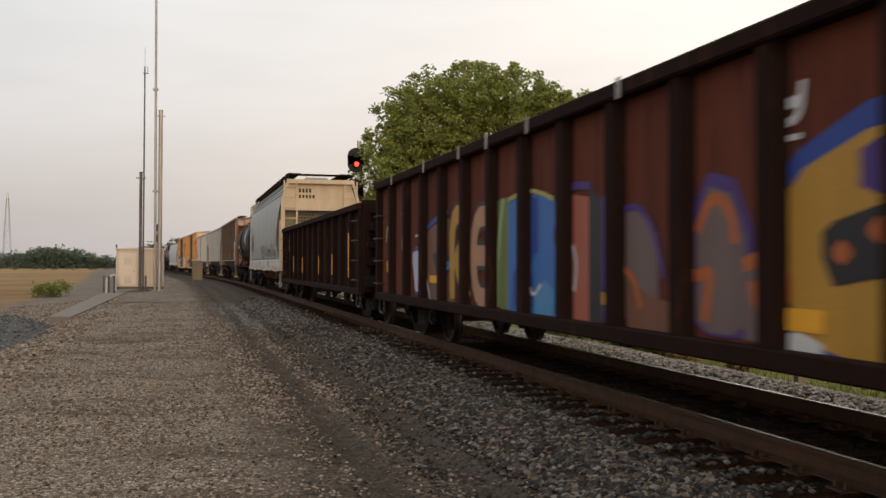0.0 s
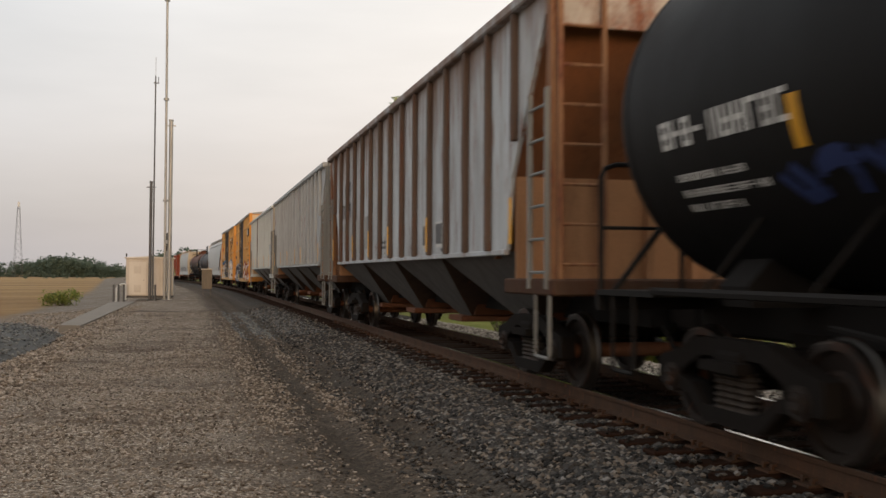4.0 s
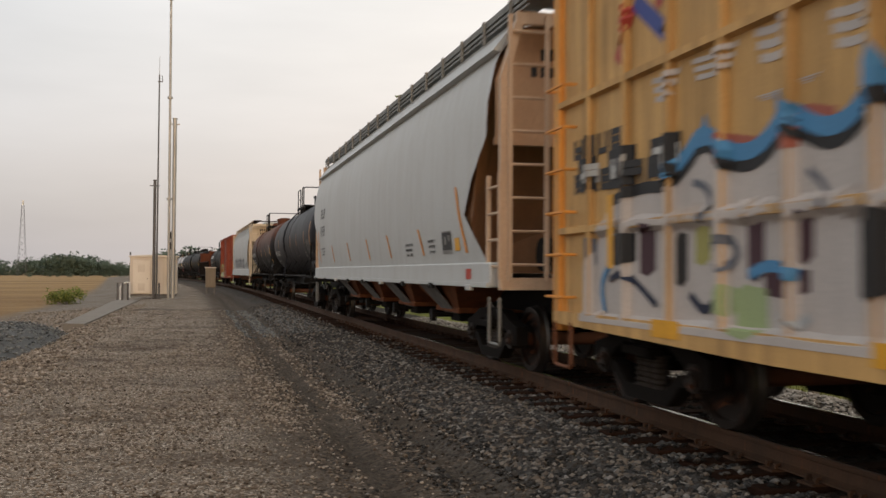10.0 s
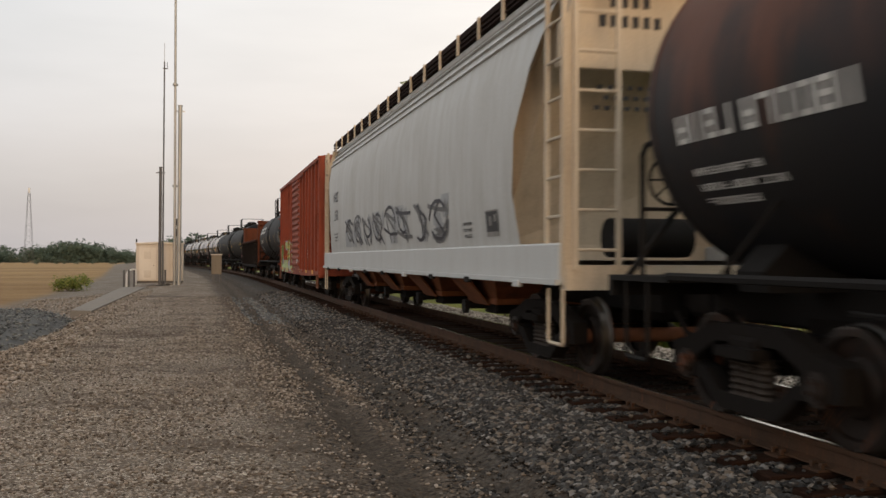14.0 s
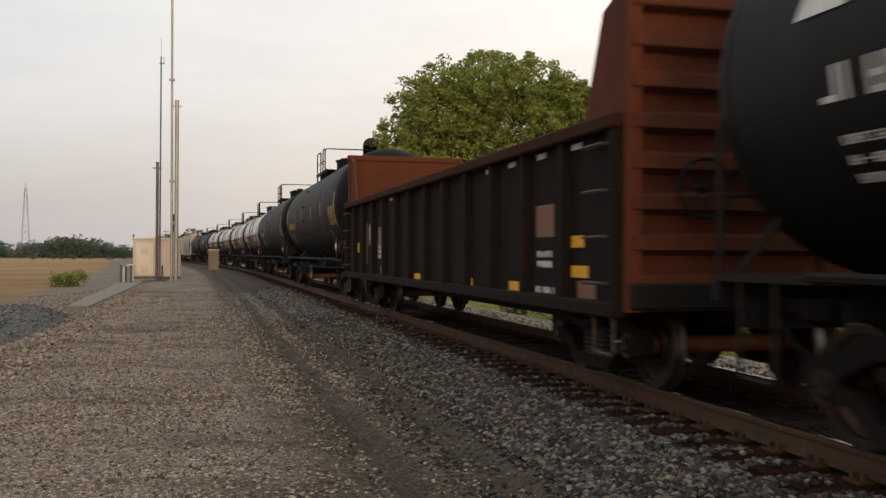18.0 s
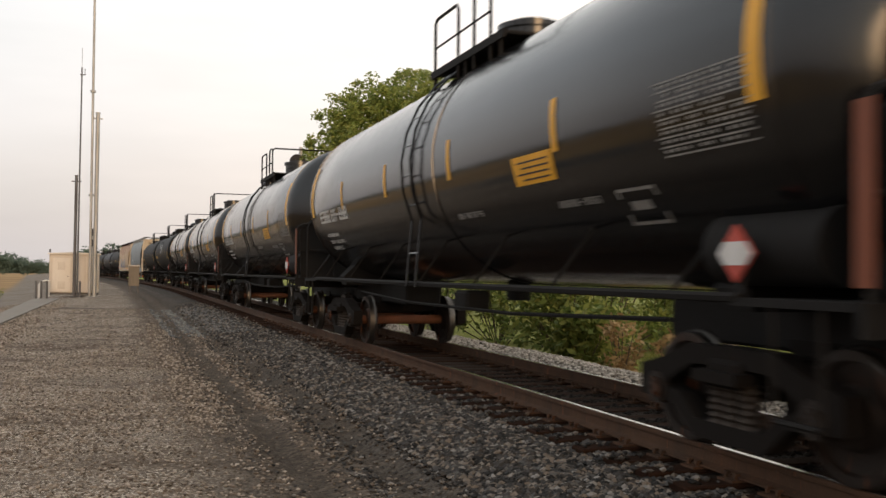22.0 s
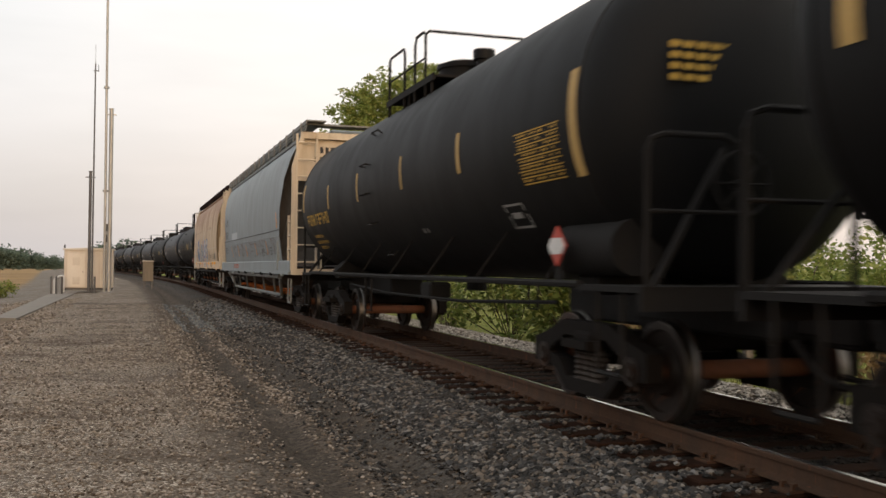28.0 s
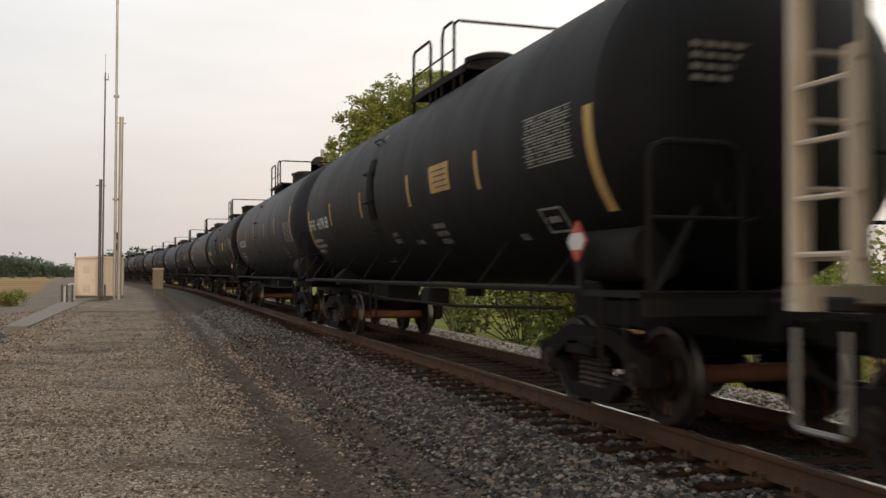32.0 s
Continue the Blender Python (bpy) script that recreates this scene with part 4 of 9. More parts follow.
TANKS = {
    4: dict(DULL, r=1.50, cz=2.68, y0=-5.05, y1=4.95, py=-0.55, ladder=("stiles", 0.4), bands=(0.9,), marks=((-0.47, 2.15, 2.55), (-3.23, 2.1, 2.51), (1.0, 2.16, 2.53), (2.62, 2.12, 2.46)), ends=(), table=(-4.6, -4.2, 2.06, 2.62), frame=(-4.85, -3.65, 1.72, 1.93),
            placard=None, number=(4.35, 2.52), lines=()),
    11: PALE,
    12: dict(PALE, y0=-7.0, y1=7.4, py=0.6, ladder=("stiles", 1.9), bands=(1.2, 0.3), marks=((-3.66, 2.1, 2.54), (-0.68, 2.1, 2.55)), ends=((-6.82, 1.67, 2.53),), table=(-6.65, -5.6, 2.23, 2.72), frame=(-5.67, -5.18, 1.69, 1.97), number=(7.0, 2.45),
             lines=((-2.16, 1.98, 0.44), (-3.7, 1.97, 0.86), (-3.7, 1.88, 0.8), (-0.2, 1.97, 0.9), (-0.25, 1.87, 0.8), (-0.3, 1.77, 0.8), (-0.3, 1.67, 0.8))),
    15: dict(PALE, r=1.43, cz=2.58, y0=-7.3, y1=7.75, py=0.38, ladder=("rungs", 0.1), bands=(), marks=((-3.92, 2.13, 2.57), (-1.03, 2.14, 2.56), (1.9, 2.13, 2.58), (4.6, 2.13, 2.57)), ends=((-7.17, 1.7, 2.6),), table=(-6.95, -5.83, 2.15, 2.66), frame=(-5.4, -4.93, 1.73, 2.0),
             number=(6.7, 2.46), lines=((-1.35, 1.92, 0.3), (-1.37, 1.84, 0.3), (-1.4, 1.76, 0.25))),
    17: DULL,
    18: dict(DULL, py=0.5, ladder=("rungs", 0.6), number=(6.2, 2.49), ends=((-7.22, 2.12, 3.03), (6.9, 2.5, 3.1))),
    19: GLOSSY, 20: GLOSSY, 21: dict(GLOSSY, ladder=("stiles", 0.35), bands=(-0.55,)), 22: GLOSSY,
    23: dict(DULL, py=0.4, panel=None),
    24: dict(DULL, r=1.52, cz=2.70, y0=-6.62, y1=7.35, py=1.0, ladder=("rungs", 1.15), marks=((-3.46, 2.41, 2.88), (-0.95, 2.41, 2.88), (1.82, 2.41, 2.89), (4.34, 2.43, 2.89)), ends=((-6.52, 2.11, 3.04), (7.1, 2.5, 3.1)), table=(-6.22, -5.2, 2.14, 2.63), frame=(-4.97, -4.46, 1.73, 1.98),
             placard=(-6.0, 1.51), number=(6.8, 2.4), lines=((-1.2, 1.85, 0.36),)),
    27: dict(DULL, r=1.535, cz=2.70, y0=-7.32, y1=7.3, py=-0.5, ladder=("rungs", 0.95), marks=((-4.33, 2.27, 2.71), (-1.4, 2.27, 2.71), (1.72, 2.28, 2.71), (4.51, 2.28, 2.72)), ends=((-7.2, 1.85, 2.75), (7.05, 1.9, 2.7)), table=(-6.84, -5.75, 2.36, 2.83), frame=(-6.22, -5.7, 1.72, 1.96),
             panel=(-3.32, -2.5, 2.36, 2.71), placard=(-6.74, 1.6), number=(7.1, 2.48), lines=((0.9, 3.6, 0.3), (-2.1, 1.98, 0.5), (-2.1, 1.88, 0.5), (-2.15, 1.78, 0.4), (-4.9, 1.74, 0.25), (0.2, 1.95, 0.4), (0.2, 1.85, 0.4), (-0.9, 1.8, 0.4))),
    29: dict(DULL, py=0.1, ladder=("rungs", 0.2), placard=None),
}


def tank_surface(r, cz, lift=0.006):
    return lambda y, a: (-(r + lift) * math.cos(a), y, cz + (r + lift) * math.sin(a))


def tank_patch(shape, r, cz, y0, y1, a0, a1, lift=0.006, n=5):
    """Patch of paint on the near side of the tank, angles up from the waist in radians."""
    f = tank_surface(r, cz, lift)
    vs = []
    for i in range(n + 1):
        a = a0 + (a1 - a0) * i / n
        vs += [f(y0, a), f(y1, a)]
    shape.add(vs, [(2 * i, 2 * i + 1, 2 * i + 3, 2 * i + 2) for i in range(n)])


def tank_car(L, body, label, seed, ink=WHITE_INK, marks=YELLOW):
    rng = random.Random(seed)
    spec = TANKS[seed]
    r, cz, y0_, y1_, py = (spec[k] for k in ("r", "cz", "y0", "y1", "py"))
    ang = lambda z: math.asin(max(-0.99, min(0.99, (z - cz) / r)))
    car = thing("tank_car", label, "tank car", "cars of the freight train")
    n = 56
    hd = 0.70
    head = [(hd * math.sin(b), r * math.cos(b)) for b in (math.pi / 2 * i / 10 for i in range(11))]
    head[-1] = (hd, 0.03)
    stations = [(y0_ - d, q) for d, q in reversed(head)] + [(y0_ + (y1_ - y0_) * i / 6, r) for i in range(1, 6)] + [(y1_ + d, q) for d, q in head]
    ring_at = lambda y, q: [(q * math.cos(2 * math.pi * i / n), y, cz + math.sin(2 * math.pi * i / n) * q) for i in range(n)]
    part("tank", Shape().loft([ring_at(y, q) for y, q in stations]), body, car, smooth=40)
    for y in (y0_, y1_) + spec["bands"]:
        w, d = (0.05, 0.012) if y in spec["bands"] else (0.018, 0.006)
        part("seam_band", Shape().loft([ring_at(y - w, r - 0.01), ring_at(y - w * 0.9, r + d), ring_at(y + w * 0.9, r + d), ring_at(y + w, r - 0.01)], cap=False), body, car, smooth=40)
    if seed == 15:
        st = Shape()
        tank_patch(st, r, cz, -0.42, 0.35, -0.9, 1.5, 0.004, 14)
        tank_patch(st, r, cz, 0.35, 1.15, -0.55, 1.5, 0.004, 14)
        part("spill_stain", st, SPILL, car, "black spilled product below the manway")
    if seed == 27:
        st = Shape()
        tank_patch(st, r, cz, 0.72, 1.12, -0.33, 0.33, 0.02, 6)
        part("ladder_plate", st, SPILL, car, "black plate behind the side rungs")
    for sgn in (-1, 1):
        yt = sgn * (L / 2 - 2.3)
        zb = cz - math.sqrt(r * r - 0.64)
        part("saddle", Shape().prism([(-1.0, 1.06), (1.0, 1.06), (1.05, 1.22), (0.8, zb + 0.06), (-0.8, zb + 0.06), (-1.05, 1.22)], "y", yt - 0.2, yt + 0.2), UNDER, car)
        y0, y1 = sorted((sgn * (L / 2 - 4.2), sgn * (L / 2 - 0.55)))
        part("stub_sill", Shape().rbox(-0.33, 0.33, y0, y1, 0.74, 1.12, 0.03), UNDER, car)
        y0, y1 = sorted((sgn * (L / 2 - 1.75), sgn * (L / 2 - 0.6)))
        pl = Shape().box(-1.45, 1.45, y0, y1, 1.12, 1.17)
        pl.box(-1.45, 1.45, min(sgn * (L / 2 - 0.66), sgn * (L / 2 - 0.6)), max(sgn * (L / 2 - 0.66), sgn * (L / 2 - 0.6)), 0.98, 1.17)
        part("end_platform", pl, UNDER, car)
        part("platform_brace", Shape().tube([(-1.3, sgn * (L / 2 - 0.7), 1.16), (-0.5, sgn * (L / 2 - 0.95), 2.3)], 0.03, 6), UNDER, car)
        ye = sgn * (L / 2 - (1.2 if seed in (11, 12) else 0.62))
        for x in (-1, 1):
            er = Shape()
            er.tube([(x * 1.4, ye, 1.15), (x * 1.4, ye, 2.22), (x * 1.36, ye, 2.31), (x * 1.25, ye, 2.35), (x * 0.72, ye, 2.35), (x * 0.6, ye, 2.3), (x * 0.56, ye, 2.2), (x * 0.56, ye, 1.15)], 0.025)
            er.tube([(x * 1.4, ye, 1.75), (x * 0.56, ye, 1.75)], 0.018)
            part("end_railing", er, UNDER, car)
            es_ = Shape()
            stirrup(es_, x * 1.43, sgn * (L / 2 - 1.15), 0.45, 1.12)
            part("stirrup_step", es_, UNDER, car)
        if spec["shield"] and sgn < 0:
            part("head_shield", Shape().prism([(-1.30, 1.18), (1.30, 1.18), (1.34, 2.2), (0.6, 2.95), (-0.6, 2.95), (-1.34, 2.2)], "y", y0_ - hd - 0.09, y0_ - hd - 0.05), UNDER, car, "black steel head shield")
            part("warning_strip", Shape().box(-1.435, -1.425, ye - 0.07, ye + 0.07, 1.25, 2.25), WARNING_ORANGE, car, "orange strip on the railing post")
        if sgn < 0:
            part("air_reservoir", Shape().cyl((-1.05, y0_ - 0.2, 1.49), (-1.05, y0_ + 0.95, 1.49), 0.25, 18), UNDER, car, smooth=40)
            part("brake_wheel", hand_wheel(-0.45, -L / 2 + 0.75, 2.0), UNDER, car)
            hc = Shape()
            for k, (z, m) in enumerate(((2.02, 6), (1.93, 5), (1.84, 6), (1.75, 4))):
                for q in range(m):
                    hc.box(-1.0 + q * 0.13, -0.9 + q * 0.13, y0_ - hd * 0.86 - 0.03, y0_ - hd * 0.86 - 0.02, z + 1.1, z + 1.15)
            tagged(part("lettering", hc, YELLOW_INK if ink is YELLOW_INK else FADED_INK, car, "stencilled lines on the tank head, unreadable"), kind="stuff")
    for x in (-1.43, 1.43):
        part("side_rail", Shape().tube([(x, -L / 2 + 1.7, 1.17), (x, 0, 1.16), (x, L / 2 - 1.7, 1.17)], 0.035, 6), UNDER, car, "long steel side rail below the tank")
        for i in range(7):
            y = (-0.5 + i / 6) * (L - 5.0)
            part("rail_brace", Shape().tube([(x, y, 1.16), (x * 0.80, y - 0.35, cz - math.sqrt(r * r - (x * 0.80) ** 2) + 0.02)], 0.016, 5), UNDER, car)
    pip = Shape().tube([(-0.9, -L / 2 + 3.3, 0.95), (-0.95, -2, 0.86), (-0.95, 2, 0.86), (-0.9, L / 2 - 3.3, 0.95)], 0.022)
    pip.rbox(-0.85, -0.5, -0.25, 0.25, 0.82, 1.08, 0.04)
    pip.cyl((0, 0, 0.95), (0, 0, 1.5), 0.16, 12)
    part("brake_pipe", pip, UNDER, car)
    top = cz + r
    ym = py - 0.35
    mw = Shape().cyl((0, ym, top - 0.15), (0, ym, top + 0.30), 0.42, 22).cyl((0, ym, top + 0.30), (0, ym, top + 0.37), 0.46, 22).cyl((0, ym, top + 0.38), (0, ym, top + 0.43), 0.3, 16)
    part("manway", mw, body, car, smooth=40)
    if seed in (18, 24):
        part("safety_valve", Shape().cyl((0, ym - 0.9, top - 0.1), (0, ym - 0.9, top + 0.3), 0.12, 10).cyl((0, ym - 0.9, top + 0.3), (0, ym - 0.9, top + 0.45), 0.17, 10), body, car, smooth=40)
    if seed in (11, 12, 17, 20, 21, 22, 23, 29):
        vh = Shape().cyl((0, y1_ - 1.6, top - 0.1), (0, y1_ - 1.6, top + 0.26), 0.28, 16)
        vh.loft([[(q * math.cos(2 * math.pi * i / 16), y1_ - 1.6 + q * math.sin(2 * math.pi * i / 16), top + z) for i in range(16)] for z, q in ((0.26, 0.28), (0.36, 0.24), (0.42, 0.14), (0.44, 0.03))])
        part("vent_housing", vh, body, car, smooth=40)
    for x in (-0.74, 0.74):
        zp = cz + math.sqrt(r * r - 0.5 ** 2) - 0.03
        pf = Shape().box(x - 0.24, x + 0.24, py - 1.75, py + 0.95, zp, zp + 0.035)
        pf.box(x * 1.3 - 0.02, x * 1.3 + 0.02, py - 1.75, py + 0.95, zp - 0.05, zp + 0.05)
        for y in (-1.6, -0.4, 0.8):
            pf.tube([(x * 1.28, py + y, zp), (x * 1.28, py + y, cz + math.sqrt(r * r - 0.95 ** 2) - 0.02)], 0.022)
        part("top_platform", pf, UNDER, car, "steel grating platform beside the manway")
    zt = top + 0.66
    for x in (-0.96, 0.96):
        for pts in (((-0.74, top - 0.35), (-0.74, zt - 0.12), (-0.82, zt), (-1.2, zt), (-1.3, zt - 0.06), (-1.3, top - 0.35)), ((0.8, top - 0.35), (0.8, zt - 0.06), (0.72, zt - 0.01), (-0.08, zt - 0.02), (-0.15, zt - 0.1), (-0.15, top - 0.35))):
            part("platform_railing", Shape().tube([(x, py + a, b) for a, b in pts], 0.022), UNDER, car)
        part("railing_bar", Shape().tube([(x, py + 0.8, top + 0.25), (x, py - 1.3, top + 0.25)], 0.015), UNDER, car)
    part("platform_railing", Shape().tube([(-0.96, py - 1.3, zt - 0.06), (-0.90, py - 1.3, zt), (0.90, py - 1.3, zt), (0.96, py - 1.3, zt - 0.06)], 0.022), UNDER, car)
    kind, yl = spec["ladder"]
    for x in (-1, 1):
        if kind == "stiles":
            ld = Shape()
            pts = [(x * 1.50, 1.12)] + [(x * (r + 0.08) * math.cos(a), cz + (r + 0.08) * math.sin(a)) for a in (-0.45, -0.2, 0.05, 0.3, 0.55, 0.8, 1.0)]
            for y in (yl - 0.2, yl + 0.2):
                ld.tube([(p[0], y, p[1]) for p in pts], 0.018, 5)
            for i in range(len(pts) - 1):
                q = [(pts[i][j] + pts[i + 1][j]) / 2 for j in (0, 1)]
                ld.tube([(q[0], yl - 0.2, q[1]), (q[0], yl + 0.2, q[1])], 0.013, 5)
            part("side_ladder", ld, body, car)
        else:
            for z in (1.57, 2.03, 2.49, 2.95, 3.48):
                a = ang(z)
                f = lambda q: (x * q * math.cos(a), cz + q * math.sin(a))
                (xa, za), (xb, zb) = f(r), f(r + 0.09)
                part("grab_rung", Shape().tube([(xa, yl - 0.2, za), (xb, yl - 0.2, zb), (xb, yl + 0.2, zb), (xa, yl + 0.2, za)], 0.014, 5), UNDER, car)
            part("foot_ladder", Shape().tube([(x * 1.46, yl - 0.2, 1.12), (x * 1.46, yl - 0.2, 0.6), (x * 1.46, yl + 0.2, 0.6), (x * 1.46, yl + 0.2, 1.12)], 0.018, 5), UNDER, car)
    # reflective strips, then stencils
    for y, z0, z1, w in [(*q, 0.105) for q in spec["marks"]] + [(*q, 0.16) for q in spec["ends"]]:
        st = Shape()
        tank_patch(st, r, cz, y - w / 2, y + w / 2, ang(z0), ang(z1), 0.006, 8)
        part("reflector", st, marks, car, "faded yellow reflective strip")
    sf = tank_surface(r, cz)

    def stencil(y0, z0, n, w, h, stroke=0.24):
        """A row of block characters that spell nothing, read from the rear end towards the front."""
        sh = Shape()
        t = w * stroke
        for i in range(n):
            a, b = y0 - i * w * 1.25, y0 - i * w * 1.25 - w
            for k, (p0, p1, q0, q1) in enumerate(((a, a - t, 0, 1), (b + t, b, 0, 1), (a, b, 0, 0.18), (a, b, 0.82, 1), (a, b, 0.41, 0.59))):
                if rng.random() < (0.78 if k < 2 else 0.6):
                    g0, g1 = ang(z0 - h * q0), ang(z0 - h * q1)
                    sh.add([sf(p0, g0), sf(p1, g0), sf(p1, g1), sf(p0, g1)], [(0, 1, 2, 3)])
        return sh

    yn, zn = spec["number"]
    nw = 0.17 if spec is not TANKS[4] else 0.13
    letter = lambda sh, mt, text: tagged(part("lettering", sh, mt, car, text), kind="stuff")
    letter(stencil(yn, zn, 4, nw, 0.22, 0.30), ink, "stencilled marks, unreadable")
    letter(stencil(yn - 5.6 * nw, zn, 6, nw, 0.22, 0.30), ink, "stencilled car number, unreadable")
    for dz, m in ((0.42, 9), (0.54, 11), (0.65, 7)):
        letter(stencil(yn - 0.1, zn - dz, m, 0.085, 0.055, 0.36), ink, "small stencilled line, unreadable")
    a0, a1, b0, b1 = spec["table"]
    tab = Shape()
    rows_ = 8
    for k in range(rows_ + 1):
        z = b1 - (b1 - b0) * k / rows_
        tank_patch(tab, r, cz, a0, a1 - 0.03 * (k % 3), ang(z - 0.012), ang(z), 0.006, 1)
        for j in range(12):
            if k < rows_ and rng.random() < 0.8:
                q = a0 + 0.04 + j * (a1 - a0 - 0.08) / 12
                tank_patch(tab, r, cz, q, q + (a1 - a0) / 22, ang(z - 0.045), ang(z - 0.024), 0.006, 1)
    letter(tab, YELLOW_INK if ink is YELLOW_INK else GREY_INK, "table of small stencilled lines, unreadable")
    a0, a1, b0, b1 = spec["frame"]
    fr_ = Shape()
    for p0, p1, q0, q1 in ((0, 1, 0, 0.09), (0, 1, 0.91, 1), (0, 0.06, 0, 1), (0.94, 1, 0, 1), (0.25, 0.75, 0.36, 0.6)):
        g0, g1 = ang(b1 - (b1 - b0) * q0), ang(b1 - (b1 - b0) * q1)
        u0, u1 = a0 + (a1 - a0) * p0, a0 + (a1 - a0) * p1
        fr_.add([sf(u0, g0), sf(u1, g0), sf(u1, g1), sf(u0, g1)], [(0, 1, 2, 3)])
    part("date_frame", fr_, GREY_INK, car, "stencilled test-date frame")
    for y, z, w in spec["lines"]:
        letter(stencil(y, z, max(2, int(w / 0.1)), 0.08, 0.06, 0.4), GREY_INK, "small stencilled line, unreadable")
    if spec["panel"]:
        a0, a1, b0, b1 = spec["panel"]
        pn = Shape()
        tank_patch(pn, r, cz, a0, a1, ang(b0), ang(b1))
        part("panel", pn, marks, car, "yellow data panel")
        for k in range(4):
            ln = Shape()
            z = b1 - (b1 - b0) * (0.2 + 0.2 * k)
            tank_patch(ln, r, cz, a0 + 0.1, a1 - 0.1 - 0.1 * (k % 2), ang(z - 0.016), ang(z), 0.009, 1)
            part("panel_line", ln, BLACK_INK, car)
    if spec["placard"]:
        yp, zp = spec["placard"]
        rhomb = lambda e, x0, x1: Shape().prism([(yp - e, zp), (yp, zp - e), (yp + e, zp), (yp, zp + e)], "x", x0, x1)
        pk = part("placard", rhomb(0.185, -1.42, -1.40), PLACARD_RED, car, "red diamond warning placard with a white band")
        part("placard_band", Shape().prism([(yp - 0.11, zp - 0.075), (yp + 0.11, zp - 0.075), (yp + 0.175, zp), (yp + 0.11, zp + 0.075), (yp - 0.11, zp + 0.075), (yp - 0.175, zp)], "x", -1.426, -1.421), PLACARD_WHITE, pk)
        part("placard_holder", Shape().box(-1.40, -1.385, yp - 0.06, yp + 0.06, 1.17, zp + 0.16), UNDER, car)
    running_gear(car, L)
    return car


# ---- smooth-sided covered hoppers ----
SLOPE_DARK = paint("outlet_dark_brown", (0.070, 0.044, 0.031), dirt=0.4, rust=0.3, rough=0.75, rust_col=(0.10, 0.04, 0.02))

def hopper_side(z):
    pts = ((1.2, 1.44), (1.5, 1.50), (2.1, 1.56), (2.8, 1.57), (3.5, 1.53), (4.0, 1.42), (4.35, 1.26), (4.5, 1.12))
    return float(np.interp(z, [a for a, _ in pts], [b for _, b in pts]))


def smooth_hopper(L, body, end_mat, chute_mat, sill_mat, label, seed, top=4.5, sill=(1.0, 1.42), posts=PIPE_GREY, walk_mat=UNDER, rng_marks=BLACK_INK, chord="lines", under="teeth", side_mat=None, plate=None, seams=(), post_in=0.42, cut_in=0.0, near_cut=None, near_post=None, far_cut=None, far_post=None, low_ladder=0.0):
    rng = random.Random(seed)
    car = thing("covered_hopper", label, "hopper car", "cars of the freight train")
    zs = [1.3, 1.5, 2.1, 2.55, 2.8, 3.05, 3.5, 4.0, 4.35, 4.5]
    k = (top - 1.3) / 3.2
    usual = lambda z: cut_in + float(np.interp(z, (1.3, 2.0, 2.8, 3.4, 4.0, 4.5), (1.75, 1.95, 1.85, 1.45, 1.05, 0.85)))
    cut = (lambda z: float(np.interp(z, *far_cut))) if far_cut else usual
    cut_a = (lambda z: float(np.interp(z, *near_cut))) if near_cut else usual
    along = lambda z, f: -(L / 2 - cut_a(z)) * (1 - f) + (L / 2 - cut(z)) * f
    rows = []
    ny = 9
    for i in range(ny):
        ring = []
        for sgn in (-1, 1):
            for z in (zs if sgn < 0 else reversed(zs)):
                ring.append((sgn * hopper_side(z), along(z, i / (ny - 1)), 1.3 + (z - 1.3) * k))
            if sgn < 0:
                ring.append((0, along(4.5, i / (ny - 1)), top + 0.1))
        rows.append(ring)
    part("body", Shape().loft(rows, cap=False), body, car, smooth=45)
    for sgn in (-1, 1):
        es = Shape()
        ring = rows[-1] if sgn > 0 else rows[0]
        inner = [(x * 0.98, y - sgn * float(np.interp(z, (1.3, 2.4, 4.6), (0.9, 0.55, 0.02))), z) for x, y, z in ring]
        m = len(ring)
        es.add(ring + inner, [(j, j + 1, m + j + 1, m + j) for j in range(m - 1)])
        es.f.append(tuple(len(es.v) - m + j for j in range(m)))
        part("end_sheet", es, end_mat, car)
    surf = lambda y, z: -hopper_side(1.3 + (z - 1.3) / k) - 0.002
    far_in = max(far_post or 0, post_in)
    sill_end = L / 2 - (cut(1.35) if far_cut and not near_cut else far_in + 0.03)
    roof_end = L / 2 - (far_post or 0.3)
    for sgn in (-1, 1):
        part("roof_chord", Shape().rbox(*sorted((sgn * 1.08, sgn * 1.20)), -L / 2 + 0.85, min(L / 2 - 0.85, roof_end), top - 0.06, top + 0.05, 0.02), body, car)
        strips = {"lines": ((top - 0.52, 0.10, 0.03), (top - 0.36, 0.10, 0.035), (top - 0.2, 0.12, 0.04)), "band": ((top - 0.34, 0.34, 0.10),), "plain": ((top - 0.12, 0.10, 0.03),)}[chord]
        for z, h, d in strips:
            e = L / 2 - cut(1.3 + (z - 1.3) / k) - 0.02
            e_a = L / 2 - cut_a(1.3 + (z - 1.3) / k) - 0.02
            x0, x1 = hopper_side(1.3 + (z - 1.3) / k), hopper_side(1.3 + (z + h - 1.3) / k)
            part("moulding", Shape().prism([(sgn * (x0 - 0.02), z), (sgn * (x0 + d), z + 0.02), (sgn * (x1 + d), z + h - 0.02), (sgn * (x1 - 0.02), z + h)], "y", -e_a, e), body, car)
        for z, mt in seams:
            e = L / 2 - cut(1.3 + (z - 1.3) / k) - 0.03
            x = hopper_side(1.3 + (z - 1.3) / k)
            part("weld_seam", Shape().prism([(sgn * (x - 0.01), z - 0.014), (sgn * (x + 0.012), z - 0.008), (sgn * (x + 0.012), z + 0.008), (sgn * (x - 0.01), z + 0.014)], "y", -e, e), mt, car)
